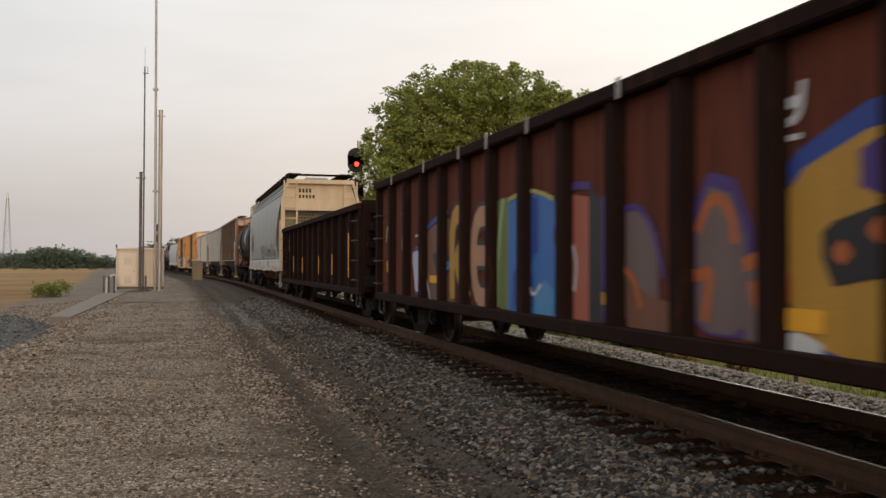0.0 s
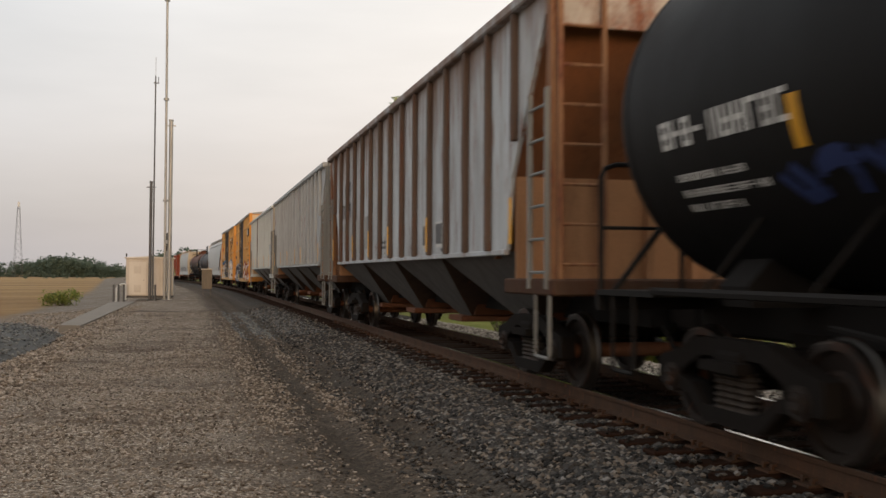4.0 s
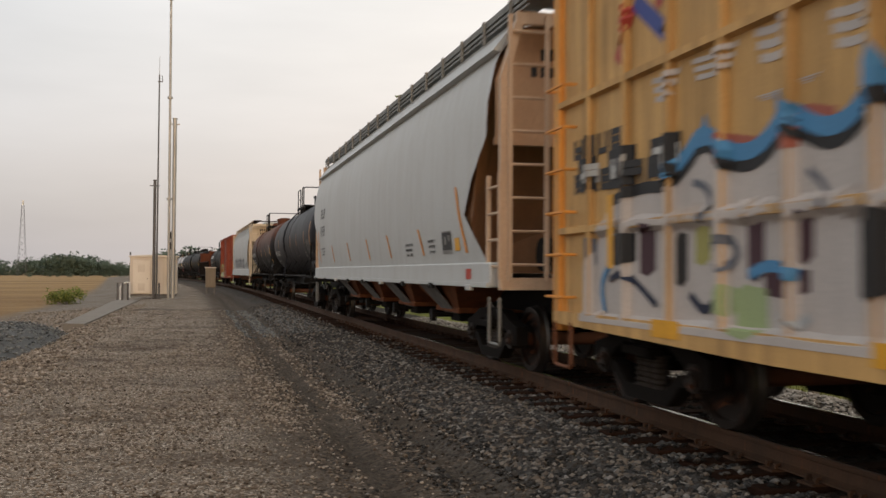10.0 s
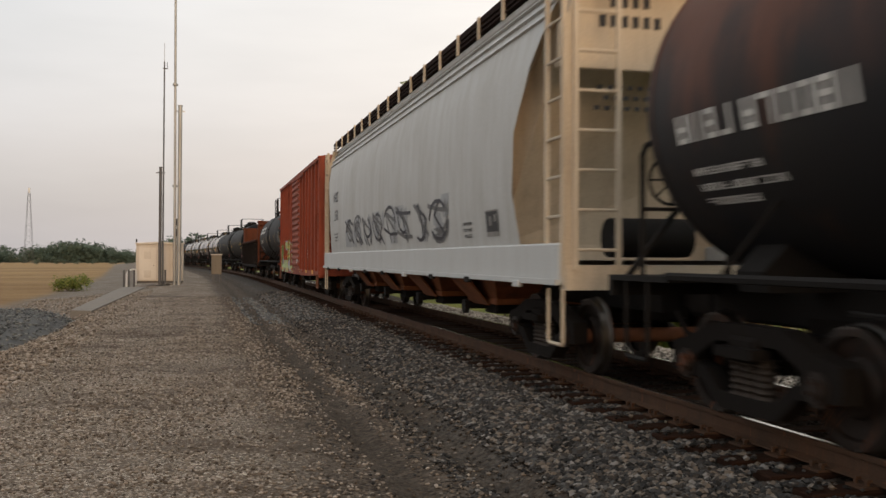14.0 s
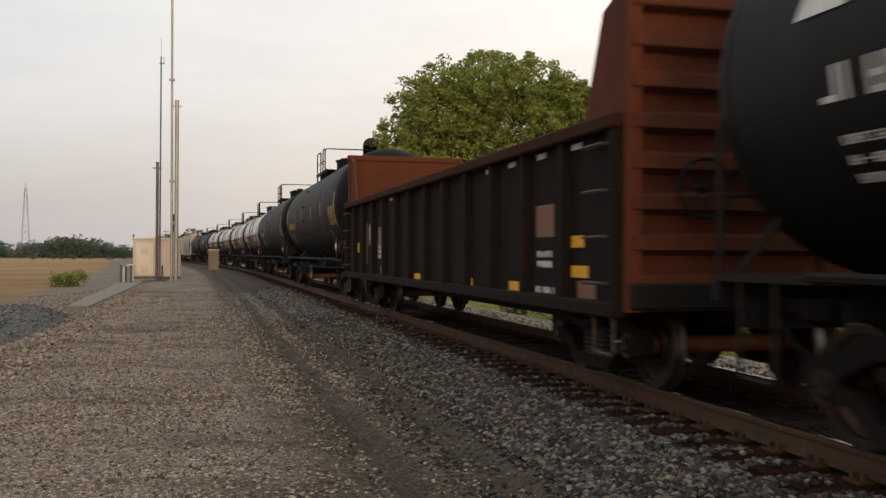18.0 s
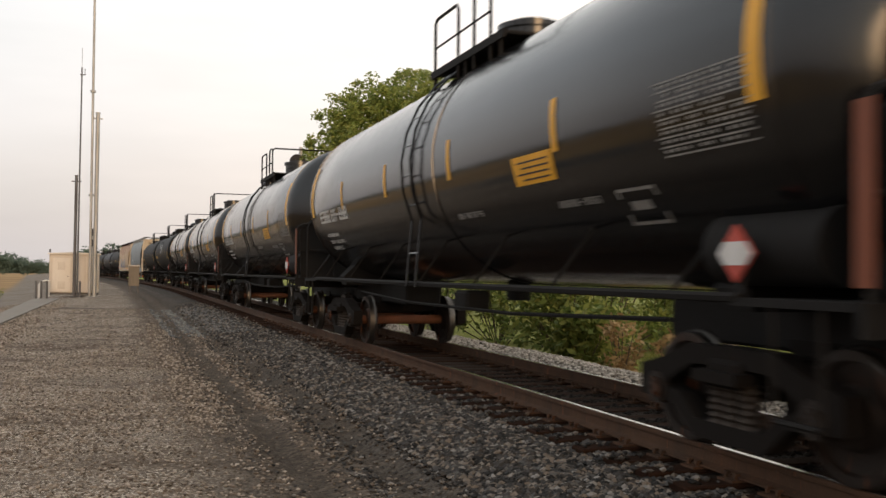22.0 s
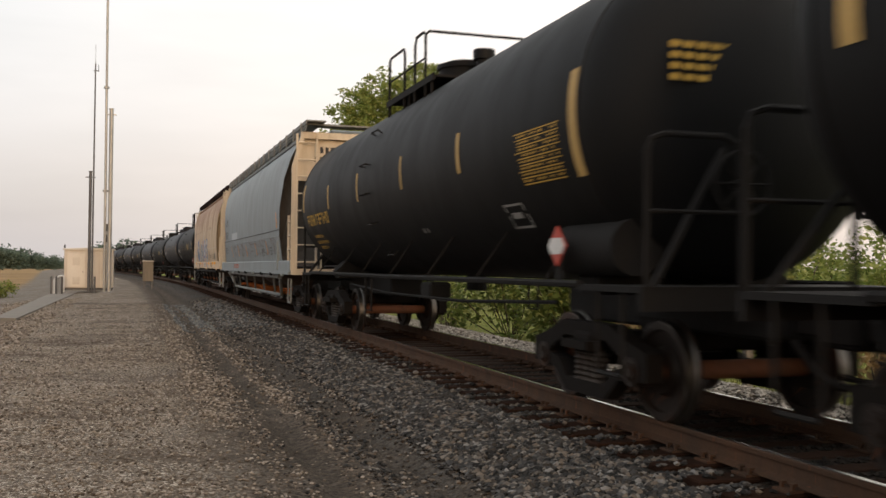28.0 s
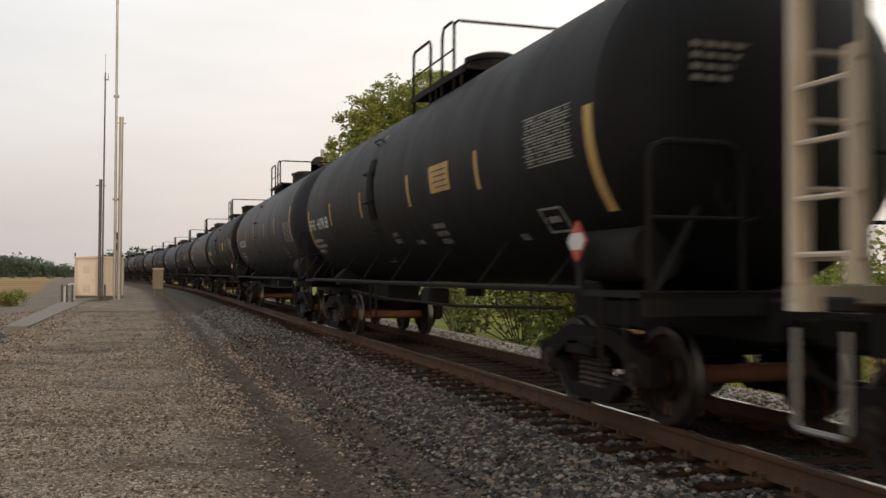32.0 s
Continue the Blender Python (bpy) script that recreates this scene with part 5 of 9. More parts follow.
    for sgn in (-1, 1):
        ss = Shape().rbox(*sorted((sgn * 1.40, sgn * 1.54)), -L / 2 + post_in + 0.03, sill_end, sill[0], sill[1], 0.02)
        ss.box(*sorted((sgn * 1.54, sgn * 1.58)), -L / 2 + post_in + 0.03, sill_end, sill[0], sill[0] + 0.06)
        part("side_sill", ss, sill_mat, car)
        for i in range(9):
            y = (-0.5 + i / 8) * (L - 3.4)
            part("lifting_lug", Shape().rbox(*sorted((sgn * 1.54, sgn * 1.60)), y - 0.11, y + 0.11, sill[0] - 0.05, sill[0] + 0.03, 0.01), UNDER if i % 3 else sill_mat, car)
    part("centre_sill", Shape().box(-0.33, 0.33, -L / 2 + 0.5, L / 2 - 0.5, 0.74, 1.2), UNDER, car)
    nh = 4 if L > 18 else 3
    for i in range(nh):
        yc = (i - (nh - 1) / 2) * (L - 7.2) / nh
        h = (L - 7.2) / nh * 0.47
        if under == "pods":
            n_ = 18
            ring = lambda rx, ry, z: [(rx * math.cos(2 * math.pi * j / n_), yc + ry * math.sin(2 * math.pi * j / n_), z) for j in range(n_)]
            part("outlet_pod", Shape().loft([ring(1.36, h, 1.25), ring(1.28, h * 0.86, 1.02), ring(0.95, h * 0.58, 0.78), ring(0.5, 0.36, 0.6), ring(0.45, 0.32, 0.5)]), side_mat or SLOPE_DARK, car, smooth=50)
            part("outlet_gate", Shape().rbox(-0.75, 0.75, yc - 0.30, yc + 0.30, 0.42, 0.56, 0.02).cyl((-1.2, yc + 0.5, 0.62), (1.2, yc + 0.5, 0.62), 0.05, 8), chute_mat, car)
            continue
        w0 = 0.5 if side_mat else h * 0.35
        for sgn in (-1, 1):
            tooth = Shape().prism([(yc - w0, sill[0] + 0.04), (yc + w0, sill[0] + 0.04), (yc + w0 * 0.75, 0.62), (yc - w0 * 0.75, 0.62)], "x", -0.012, 0.012)
            tooth.v = [(sgn * (1.36 - (sill[0] + 0.04 - z) * 0.9) + x, y, z) for x, y, z in tooth.v]
            part("outlet_side", tooth, side_mat or chute_mat, car)
        ch = Shape().loft([[(-1.26, yc - h * 1.05, 1.22), (1.26, yc - h * 1.05, 1.22), (1.26, yc + h * 1.05, 1.22), (-1.26, yc + h * 1.05, 1.22)],
                           [(-0.92, yc - h * 0.45, 0.72), (0.92, yc - h * 0.45, 0.72), (0.92, yc + h * 0.45, 0.72), (-0.92, yc + h * 0.45, 0.72)]])
        part("outlet_chute", ch, chute_mat, car)
        part("outlet_gate", Shape().rbox(-0.95, 0.95, yc - h * 0.5, yc + h * 0.5, 0.64, 0.73, 0.015), chute_mat, car)
        part("gate_gear", Shape().cyl((-1.15, yc + 0.2, 0.58), (1.15, yc + 0.2, 0.58), 0.04, 8).cyl((-1.18, yc + 0.2, 0.58), (-1.10, yc + 0.2, 0.58), 0.11, 12).rbox(-0.8, 0.8, yc - 0.3, yc + 0.3, 0.48, 0.64, 0.02), UNDER, car)
    if under == "pods":
        for sgn in (-1, 1):
            e = L / 2 - 3.0
            part("side_pipe", Shape().tube([(sgn * 1.45, -e, 1.03), (sgn * 1.45, e, 1.03)], 0.055, 8), PIPE_GREY if body.name == "hopper_blue_grey" else UNDER, car, "long pipe under the side sill")
            part("outlet_pipe", Shape().tube([(sgn * 1.42, -e, 1.0), (sgn * 1.25, -e + 0.85, 0.52), (sgn * 1.25, e - 0.85, 0.52), (sgn * 1.42, e, 1.0)], 0.045, 8), PIPE_GREY if body.name == "hopper_blue_grey" else UNDER, car, "long unloading pipe below the outlets")
            for i in range(6):
                y = (-0.5 + i / 5) * (2 * e - 2.5)
                part("pipe_hanger", Shape().tube([(sgn * 1.42, y, 1.0), (sgn * 1.31, y + 0.45, 0.58)], 0.03, 5), PIPE_GREY if body.name == "hopper_blue_grey" else UNDER, car)
    for sgn in (-1, 1):
        ye = L / 2 - far_post if far_post and sgn > 0 else sgn * (L / 2 - post_in)
        if near_cut and sgn < 0:
            ye = -L / 2 + near_post
        for x in (-1.46, 1.46):
            if near_cut and far_cut and sgn > 0:
                part("corner_post", Shape().box(x - 0.04, x + 0.04, ye - 0.04, ye + 0.04, sill[0], 2.6), posts, car)
                continue
            part("corner_post", Shape().prism([(x - 0.05, sill[0]), (x + 0.05, sill[0]), (x + 0.05, 3.72), ((abs(x) - 0.22) * x / abs(x) + 0.05, top), ((abs(x) - 0.22) * x / abs(x) - 0.05, top), (x - 0.05, 3.72)], "y", ye - 0.045, ye + 0.045), posts, car)
        part("end_beam", Shape().cbox((0, ye, top - 0.02), (2.6, 0.10, 0.16)), posts, car)
        part("end_sill", Shape().cbox((0, ye, 1.17), (3.0, 0.14, 0.15)) if low_ladder else Shape().cbox((0, ye, 1.12), (3.0, 0.16, 0.26)), posts, car)
        if low_ladder:
            part("crossover_rail", Shape().tube([(-0.78, ye, 1.2), (-0.78, ye, 1.78), (0.7, ye, 1.78), (0.7, ye, 1.2)], 0.03, 6).tube([(-0.1, ye, 1.2), (-0.1, ye, 1.78)], 0.03, 6), posts, car, "low railing over the end sill")
            part("crossover_step", Shape().box(-1.3, 1.3, *sorted((ye - sgn * 0.05, ye - sgn * 0.45)), 1.10, 1.14), walk_mat, car)
        if plate:
            yp = -(L / 2 - cut_a(4.2)) - 0.015 if near_cut and sgn < 0 else L / 2 - cut(4.3) - 0.02 if far_cut and sgn > 0 else sgn * (L / 2 - 0.80)
            zl = 3.02 if near_cut and far_cut else 3.45
            part("end_plate", Shape().prism([(-1.42, zl), (1.42, zl), (1.42, 3.8), (1.16, top - 0.02), (-1.16, top - 0.02), (-1.42, 3.8)], "y", *sorted((yp, yp - sgn * 0.03))).box(-1.44, 1.44, *sorted((yp + sgn * 0.05, yp - sgn * 0.03)), zl - 0.07, zl + 0.02), plate, car, "plain upper end plate")
            if sgn < 0:
                el_ = Shape()
                for z, h_, n2, w2 in ((4.22, 0.15, 4, 0.13), (3.98, 0.13, 6, 0.13), (3.24, 0.05, 6, 0.12), (3.12, 0.05, 5, 0.12), (3.0, 0.05, 7, 0.12)):
                    for j in range(n2):
                        x_ = -0.55 - n2 * w2 / 2 + j * w2
                        y_ = yp - 0.004 if z > 3.4 else yp + 0.14 - (3.3 - z) * 0.2
                        el_.box(x_, x_ + w2 * 0.62, y_ - 0.004, y_, z - h_, z)
                part("lettering", el_, BLACK_INK, car, "black stencilled marks, unreadable")
        part("end_crosswalk", Shape().box(-1.24, 1.24, *sorted((ye + sgn * 0.12, ye - sgn * 0.35)), top + 0.22, top + 0.26), walk_mat, car, "roof-end walkway plate")
        for x in (-1, 1):
            sl = ladder(Shape(), (x * 1.50, min(ye, ye - sgn * 0.48), 0), 0.48, sill[0] + 0.1, low_ladder or top - 0.05, 4 if low_ladder else 8)
            part("side_ladder", sl, posts, car)
            el = ladder(Shape(), (x * 1.40 if x < 0 else 0.92, ye + sgn * 0.08, 0), 0.48, 1.2, top, 8, "x")
            part("end_ladder", el, posts, car)
        for x in (-1.5, 1.5):
            stp = Shape()
            stirrup(stp, x, ye - sgn * 0.22, 0.42, 1.0)
            part("stirrup_step", stp, PIPE_GREY if low_ladder else posts, car)
        if sgn < 0:
            part("brake_wheel", hand_wheel(-0.3, ye - 0.06, 2.15), UNDER, car)
            bw = Shape().cyl((-0.75, ye + 0.55, 1.55), (0.2, ye + 0.55, 1.55), 0.22, 14)
            part("air_reservoir", bw, UNDER, car, smooth=40)
    for x in (-1.0, 1.0):
        rb = Shape()
        rb.box(x - 0.24, x + 0.24, -L / 2 + 0.3, roof_end, top + 0.27, top + 0.30)
        for q in ((0.20, 0.265), (0.125, 0.165), (0.06, 0.09)):
            rb.box(x * 1.24 - 0.012, x * 1.24 + 0.012, -L / 2 + 0.3, roof_end, top + q[0], top + q[1])
        part("running_board", rb, walk_mat, car, "expanded-metal roof walkway")
    for i in range(int(L / 1.15)):
        y = -L / 2 + 0.9 + i * 1.15
        if y > roof_end:
            break
        for x in (-1.265, 1.265):
            part("walkway_bracket", Shape().box(x - 0.02, x + 0.02, y - 0.025, y + 0.025, top - 0.02, top + 0.30), walk_mat if low_ladder else posts, car)
    hat = Shape().rbox(-0.45, 0.45, -L / 2 + 1.3, min(L / 2 - 1.3, roof_end - 0.3), top + 0.06, top + 0.24, 0.04)
    part("roof_hatch", hat, body, car)
    for z0, n in ((3.12, 4), (2.62, 6)):
        part("lettering", char_row(rng, surf, L / 2 - 2.7, z0, n, 0.17 if n == 4 else 0.115, 0.27), rng_marks, car, "stencilled car number, unreadable")
    for y0, z0, n, m in ((L / 2 - 2.75, 2.0, 3, 6), (-L / 2 + 5.9, 1.8, 3, 5), (-L / 2 + 4.2, 1.82, 3, 4)):
        for i in range(n):
            part("lettering", char_row(rng, surf, y0 - 0.03 * i, z0 - i * 0.085, m * 2 - i, 0.048, 0.045, 0.26), rng_marks, car, "small stencilled line, unreadable")
    running_gear(car, L)
    return car, surf


# ---- hoppers with outside ribs ----
END_DARK = paint("end_dark_rust", (0.065, 0.034, 0.021), rust=0.55, dirt=0.4, rough=0.85, rust_col=(0.04, 0.016, 0.009), streak=3, dirt_col=(0.085, 0.065, 0.052), spec=0.15)
SLOPE_RUST = paint("end_slope_rust", (0.23, 0.095, 0.042), rust=0.4, dirt=0.4, rough=0.8, rust_col=(0.09, 0.032, 0.016), streak=3, dirt_col=(0.06, 0.04, 0.03), spec=0.15)
BULKHEAD_TAN = paint("end_bulkhead_tan", (0.50, 0.33, 0.19), rust=0.25, dirt=0.5, rough=0.7, rust_col=(0.10, 0.05, 0.03), streak=3, dirt_col=(0.10, 0.075, 0.06))
PEELED = paint("peeled_white", (0.48, 0.42, 0.36), rust=0.62, dirt=0.3, rough=0.7, rust_col=(0.13, 0.045, 0.022), streak=1.2, scale=0.8)


def ribbed_hopper(L, body, end_mat, slope_mat, label, seed, top=4.38, n_rib=16, ink=BLACK_INK, rib_mat=None):
    rng = random.Random(seed)
    car = thing("covered_hopper", label, "hopper car", "cars of the freight train")
    a = L / 2 - 0.52
    for sgn in (-1, 1):
        pr = [(-a, top), (a, top), (a - 1.3, 2.45), (a - 1.48, 1.6), (-a + 1.48, 1.6), (-a + 1.3, 2.45)]
        part("side_sheet", Shape().prism(pr, "x", *sorted((sgn * 1.41, sgn * 1.46))), body, car)
        for i in range(n_rib):
            rb = Shape()
            y = -a + 0.06 + (2 * a - 0.12) * i / (n_rib - 1)
            z0 = 1.6 if abs(y) < a - 1.45 else 2.45 + max(0.0, abs(y) - a + 1.3) * 1.48 + 0.1
            rb.rbox(*sorted((sgn * 1.46, sgn * 1.545)), y - 0.05, y + 0.05, z0, top - 0.02, 0.012)
            part("side_post", rb, rib_mat or body, car)
        ch = Shape().rbox(*sorted((sgn * 1.40, sgn * 1.57)), -a - 0.02, a + 0.02, top - 0.02, top + 0.11, 0.02)
        ch.rbox(*sorted((sgn * 1.42, sgn * 1.485)), -a + 1.48, a - 1.48, 1.54, 1.61, 0.01)
        part("side_chord", ch, body, car)
    roof = Shape().prism([(-1.45, top + 0.08), (0, top + 0.2), (1.45, top + 0.08), (1.45, top), (-1.45, top)], "y", -a, a)
    part("roof", roof, body, car)
    part("roof_hatch", Shape().rbox(-0.4, 0.4, -a + 0.6, a - 0.6, top + 0.14, top + 0.3, 0.03), body, car)
    rbd = Shape().box(-1.25, -0.75, -L / 2 + 0.5, L / 2 - 0.5, top + 0.22, top + 0.26).box(0.75, 1.25, -L / 2 + 0.5, L / 2 - 0.5, top + 0.22, top + 0.26)
    part("running_board", rbd, PIPE_GREY, car)
    for sgn in (-1, 1):
        e = Shape()
        e.prism([(sgn * a, top), (sgn * a, top - 0.1), (sgn * (a - 1.3), 2.45), (sgn * (a - 2.0), 1.5), (sgn * (a - 2.1), 1.5), (sgn * (a - 1.4), 2.5), (sgn * (a - 0.08), top - 0.1), (sgn * (a - 0.08), top)], "x", -1.41, 1.41)
        part("end_slope_sheet", e, SLOPE_RUST, car)
        part("end_top_plate", Shape().box(-1.38, 1.38, *sorted((sgn * (a + 0.004), sgn * (a + 0.02))), top - 0.42, top - 0.02), PEELED, car, "peeling white upper end plate with rust patches")
        lo = Shape().box(-1.40, 1.40, *sorted((sgn * (a - 1.32), sgn * (a - 1.28))), 1.25, 2.47)
        eb = part("end_bulkhead", lo, end_mat, car)
        for x in (-0.9, -0.3, 0.3, 0.9):
            part("stiffener", Shape().box(x - 0.04, x + 0.04, *sorted((sgn * (a - 1.28), sgn * (a - 1.18))), 1.25, 2.45), end_mat, eb)
        st = Shape().rbox(-1.5, 1.5, *sorted((sgn * (a + 0.15), sgn * (a - 1.45))), 1.08, 1.26, 0.02)
        part("end_sill", st, body if seed == 7 else END_DARK, car)
        for x in (-1.40, 1.40):
            part("corner_post", Shape().box(x - 0.07, x + 0.07, *sorted((sgn * (a + 0.02), sgn * (a - 0.12))), 1.2, top), POST_MATS.get(seed, END_RUST), car)
        for x in (-1, 1):
            el = ladder(Shape(), (x * 1.40 if x < 0 else 0.9, sgn * (a + 0.10), 0), 0.5, 1.2, top + 0.2, 8, "x")
            part("end_ladder", el, POST_MATS.get(seed, END_RUST), car)
            sl = ladder(Shape(), (x * 1.50, min(sgn * (a - 0.55), sgn * (a - 0.02)), 0), 0.53, 1.15, 3.3, 6)
            part("side_ladder", sl, PIPE_GREY, car)
        for x in (-1.48, 1.48):
            sp = Shape()
            stirrup(sp, x, sgn * (a - 0.2), 0.42, 1.1)
            part("stirrup_step", sp, PIPE_GREY, car)
    nh = 4
    w = (2 * a - 2.6) / nh
    for i in range(nh):
        yc = (i - (nh - 1) / 2) * w
        y0, y1 = yc - w / 2 + 0.03, yc + w / 2 - 0.03
        top4 = [(-1.42, y0), (1.42, y0), (1.42, y1), (-1.42, y1)]
        low4 = [(-0.5, yc - 0.36), (0.5, yc - 0.36), (0.5, yc + 0.36), (-0.5, yc + 0.36)]
        vs = [(*q, 1.58) for q in top4] + [(*q, 0.60) for q in low4]
        for f in ((3, 0, 4, 7), (1, 2, 6, 5)):
            part("outlet_side", Shape().add([vs[j] for j in f], [(0, 1, 2, 3)]), slope_mat, car)
        for f in ((0, 1, 5, 4), (2, 3, 7, 6)):
            part("outlet_slope", Shape().add([vs[j] for j in f], [(0, 1, 2, 3)]), SLOPE_DARK, car)
        part("outlet_gate", Shape().rbox(-0.7, 0.7, yc - 0.42, yc + 0.42, 0.50, 0.60, 0.02), AXLE_RUST, car)
        part("inner_chute", Shape().prism([(yc - 0.75, 0.95), (yc + 0.75, 0.95), (yc + 0.5, 0.62), (yc - 0.5, 0.62)], "x", -0.48, 0.48), AXLE_RUST, car)
    part("centre_sill", Shape().box(-0.33, 0.33, -L / 2 + 0.5, L / 2 - 0.5, 0.74, 1.12), UNDER, car)
    for y0, z0, n, m, h in ((a - 3.4, 3.5, 1, 3, 0.34), (a - 3.4, 3.0, 1, 4, 0.34), (a - 3.2, 2.3, 4, 3, 0.06), (-a + 4.4, 1.9, 3, 1, 0.05), (0.6, 1.95, 2, 2, 0.05)):
        sh = Shape()
        for i in range(n):
            for j in range(m):
                w_ = h * 0.7 if h > 0.2 else 0.2
                y = y0 + j * w_ * 1.3
                if h > 0.2:
                    for q in ((y, y + 0.06), (y + w_ - 0.06, y + w_)):
                        sh.box(-1.465, -1.461, q[0], q[1], z0 - h, z0)
                    for q in (z0 - 0.06, z0 - h, z0 - h / 2):
                        if rng.random() < 0.7:
                            sh.box(-1.465, -1.461, y, y + w_, q, q + 0.06)
                else:
                    sh.box(-1.465, -1.461, y, y + w_, z0 - i * 0.1 - h, z0 - i * 0.1)
        part("lettering", sh, ink, car, "stencilled marks, unreadable")
    for y in (-a + 1.0, -2.95, -0.5, 2.1, 4.2, a - 1.2):
        y = min((-a + 0.06 + (2 * a - 0.12) * i / (n_rib - 1) for i in range(n_rib)), key=lambda q: abs(q - y)) - 0.05
        part("reflector", Shape().box(-1.552, -1.547, y, y + 0.1, 1.66, 2.2), YELLOW, car, "faded yellow reflective strip")
    running_gear(car, L)
    return car


# ---- gondolas ----
GRAB_DARK = paint("grab_iron_dark", (0.045, 0.035, 0.03), rust=0.3, dirt=0.3, rough=0.7)

def gondola(L, z0, top, body, label, seed, n_rib=14, bulk=0.0, bulk_mat=None, inset=0.9, chord_mat=None, rib_mat=None, rib_w=1.0):
    rng = random.Random(seed)
    car = thing("gondola", label, "gondola car", "cars of the freight train")
    a = L / 2 - inset
    ribs = [-a + 0.08 + (2 * a - 0.16) * i / (n_rib - 1) for i in range(n_rib)]
    for sgn in (-1, 1):
        part("side_sheet", Shape().box(*sorted((sgn * 1.42, sgn * 1.46)), -a, a, z0, top - 0.02), body, car)
        for y in ribs:
            part("side_rib", Shape().prism([(sgn * 1.46, y - 0.10 * rib_w), (sgn * 1.56, y - 0.055 * rib_w), (sgn * 1.56, y + 0.055 * rib_w), (sgn * 1.46, y + 0.10 * rib_w)], "z", z0 + 0.02, top - 0.13), rib_mat or body, car)
        tc = Shape().rbox(*sorted((sgn * 1.40, sgn * 1.60)), -a - 0.02, a + 0.02, top - 0.14, top, 0.02)
        part("top_chord", tc, chord_mat or body, car)
        part("bottom_chord", Shape().rbox(*sorted((sgn * 1.42, sgn * 1.57)), -a, a, z0 - 0.06, z0 + 0.08, 0.015), rib_mat or body, car)
    part("floor", Shape().box(-1.42, 1.42, -a, a, 0.98, 1.05), body, car)
    for sgn in (-1, 1):
        h = max(top, bulk)
        bm_ = bulk_mat or body
        ew = part("end_wall", Shape().box(-1.44, 1.44, *sorted((sgn * a, sgn * (a - 0.05))), z0, h), bm_, car)
        nr = 5 if not bulk else 8
        for i in range(nr):
            z = z0 + 0.25 + (h - z0 - 0.4) * i / (nr - 1)
            part("end_rib", Shape().prism([(sgn * a, z - 0.11), (sgn * (a + 0.12), z - 0.06), (sgn * (a + 0.12), z + 0.06), (sgn * a, z + 0.11)], "x", -1.42, 1.42), bm_, ew)
        for x in (-1.40, 1.40):
            part("corner_post", Shape().box(x - 0.07, x + 0.07, *sorted((sgn * (a + 0.10), sgn * (a - 0.10))), z0, h + 0.04), bm_, ew)
        part("end_chord", Shape().rbox(-1.5, 1.5, *sorted((sgn * (a + 0.1), sgn * (a - 0.08))), h - 0.08, h + 0.06, 0.02), bm_, ew)
        if bulk:
            for x in (-1.41, 1.41):
                part("end_brace", Shape().prism([(sgn * (a - 0.05), top), (sgn * (a - 0.05), bulk), (sgn * (a - 0.5), bulk - 0.15), (sgn * (a - 0.95), top)], "x", x - 0.03, x + 0.03), bm_, car)
        for x in (-1, 1):
            for i in range(4):
                z = z0 + 0.25 + i * 0.42
                part("grab_iron", Shape().tube([(x * 1.48, sgn * (a - 0.12), z), (x * 1.62, sgn * (a - 0.12), z), (x * 1.62, sgn * (a - 0.55), z), (x * 1.48, sgn * (a - 0.55), z)], 0.016, 5), GRAB_DARK, car)
            ld = Shape()
            stirrup(ld, x * 1.5, sgn * (a - 0.33), 0.4, z0)
            part("stirrup_step", ld, GRAB_DARK, car)
        part("end_sill", Shape().rbox(-1.45, 1.45, *sorted((sgn * (a + 0.14), sgn * (a - 0.3))), 0.82, 1.06, 0.02), UNDER, car)
        if sgn < 0:
            part("brake_wheel", hand_wheel(-0.8, -a - 0.27, 1.9), UNDER, car)
    cs = Shape().box(-0.35, 0.35, -L / 2 + 0.5, L / 2 - 0.5, 0.66, 1.0).prism([(-a + 2.9, 0.7), (-a + 4.0, 0.46), (a - 4.0, 0.46), (a - 2.9, 0.7)], "x", -0.28, 0.28)
    for i in range(7):
        y = (-0.5 + i / 6) * (2 * a - 4)
        cs.prism([(-1.42, 0.98), (1.42, 0.98), (1.42, 0.86), (0.35, 0.66), (-0.35, 0.66), (-1.42, 0.86)], "y", y - 0.06, y + 0.06)
    part("underframe", cs, UNDER, car)
    running_gear(car, L, 2.5)
    surf = lambda y, z: -1.462 - 0.1 * max(0.0, min(1.0, (0.115 * rib_w - min(abs(y - r) for r in ribs)) / (0.05 * rib_w)))
    return car, surf, ribs


# ---- boxcars ----
END_WHITE = paint("end_band_white", (0.62, 0.47, 0.32), dirt=0.4, rough=0.6, dirt_col=(0.35, 0.22, 0.12))


def text_mesh(words, size):
    cu = bpy.data.curves.new("words", "FONT")
    cu.body, cu.size, cu.extrude = words, size, 0.001
    ob = new("words", cu)
    me = bpy.data.meshes.new_from_object(ob)
    bpy.data.objects.remove(ob)
    return me


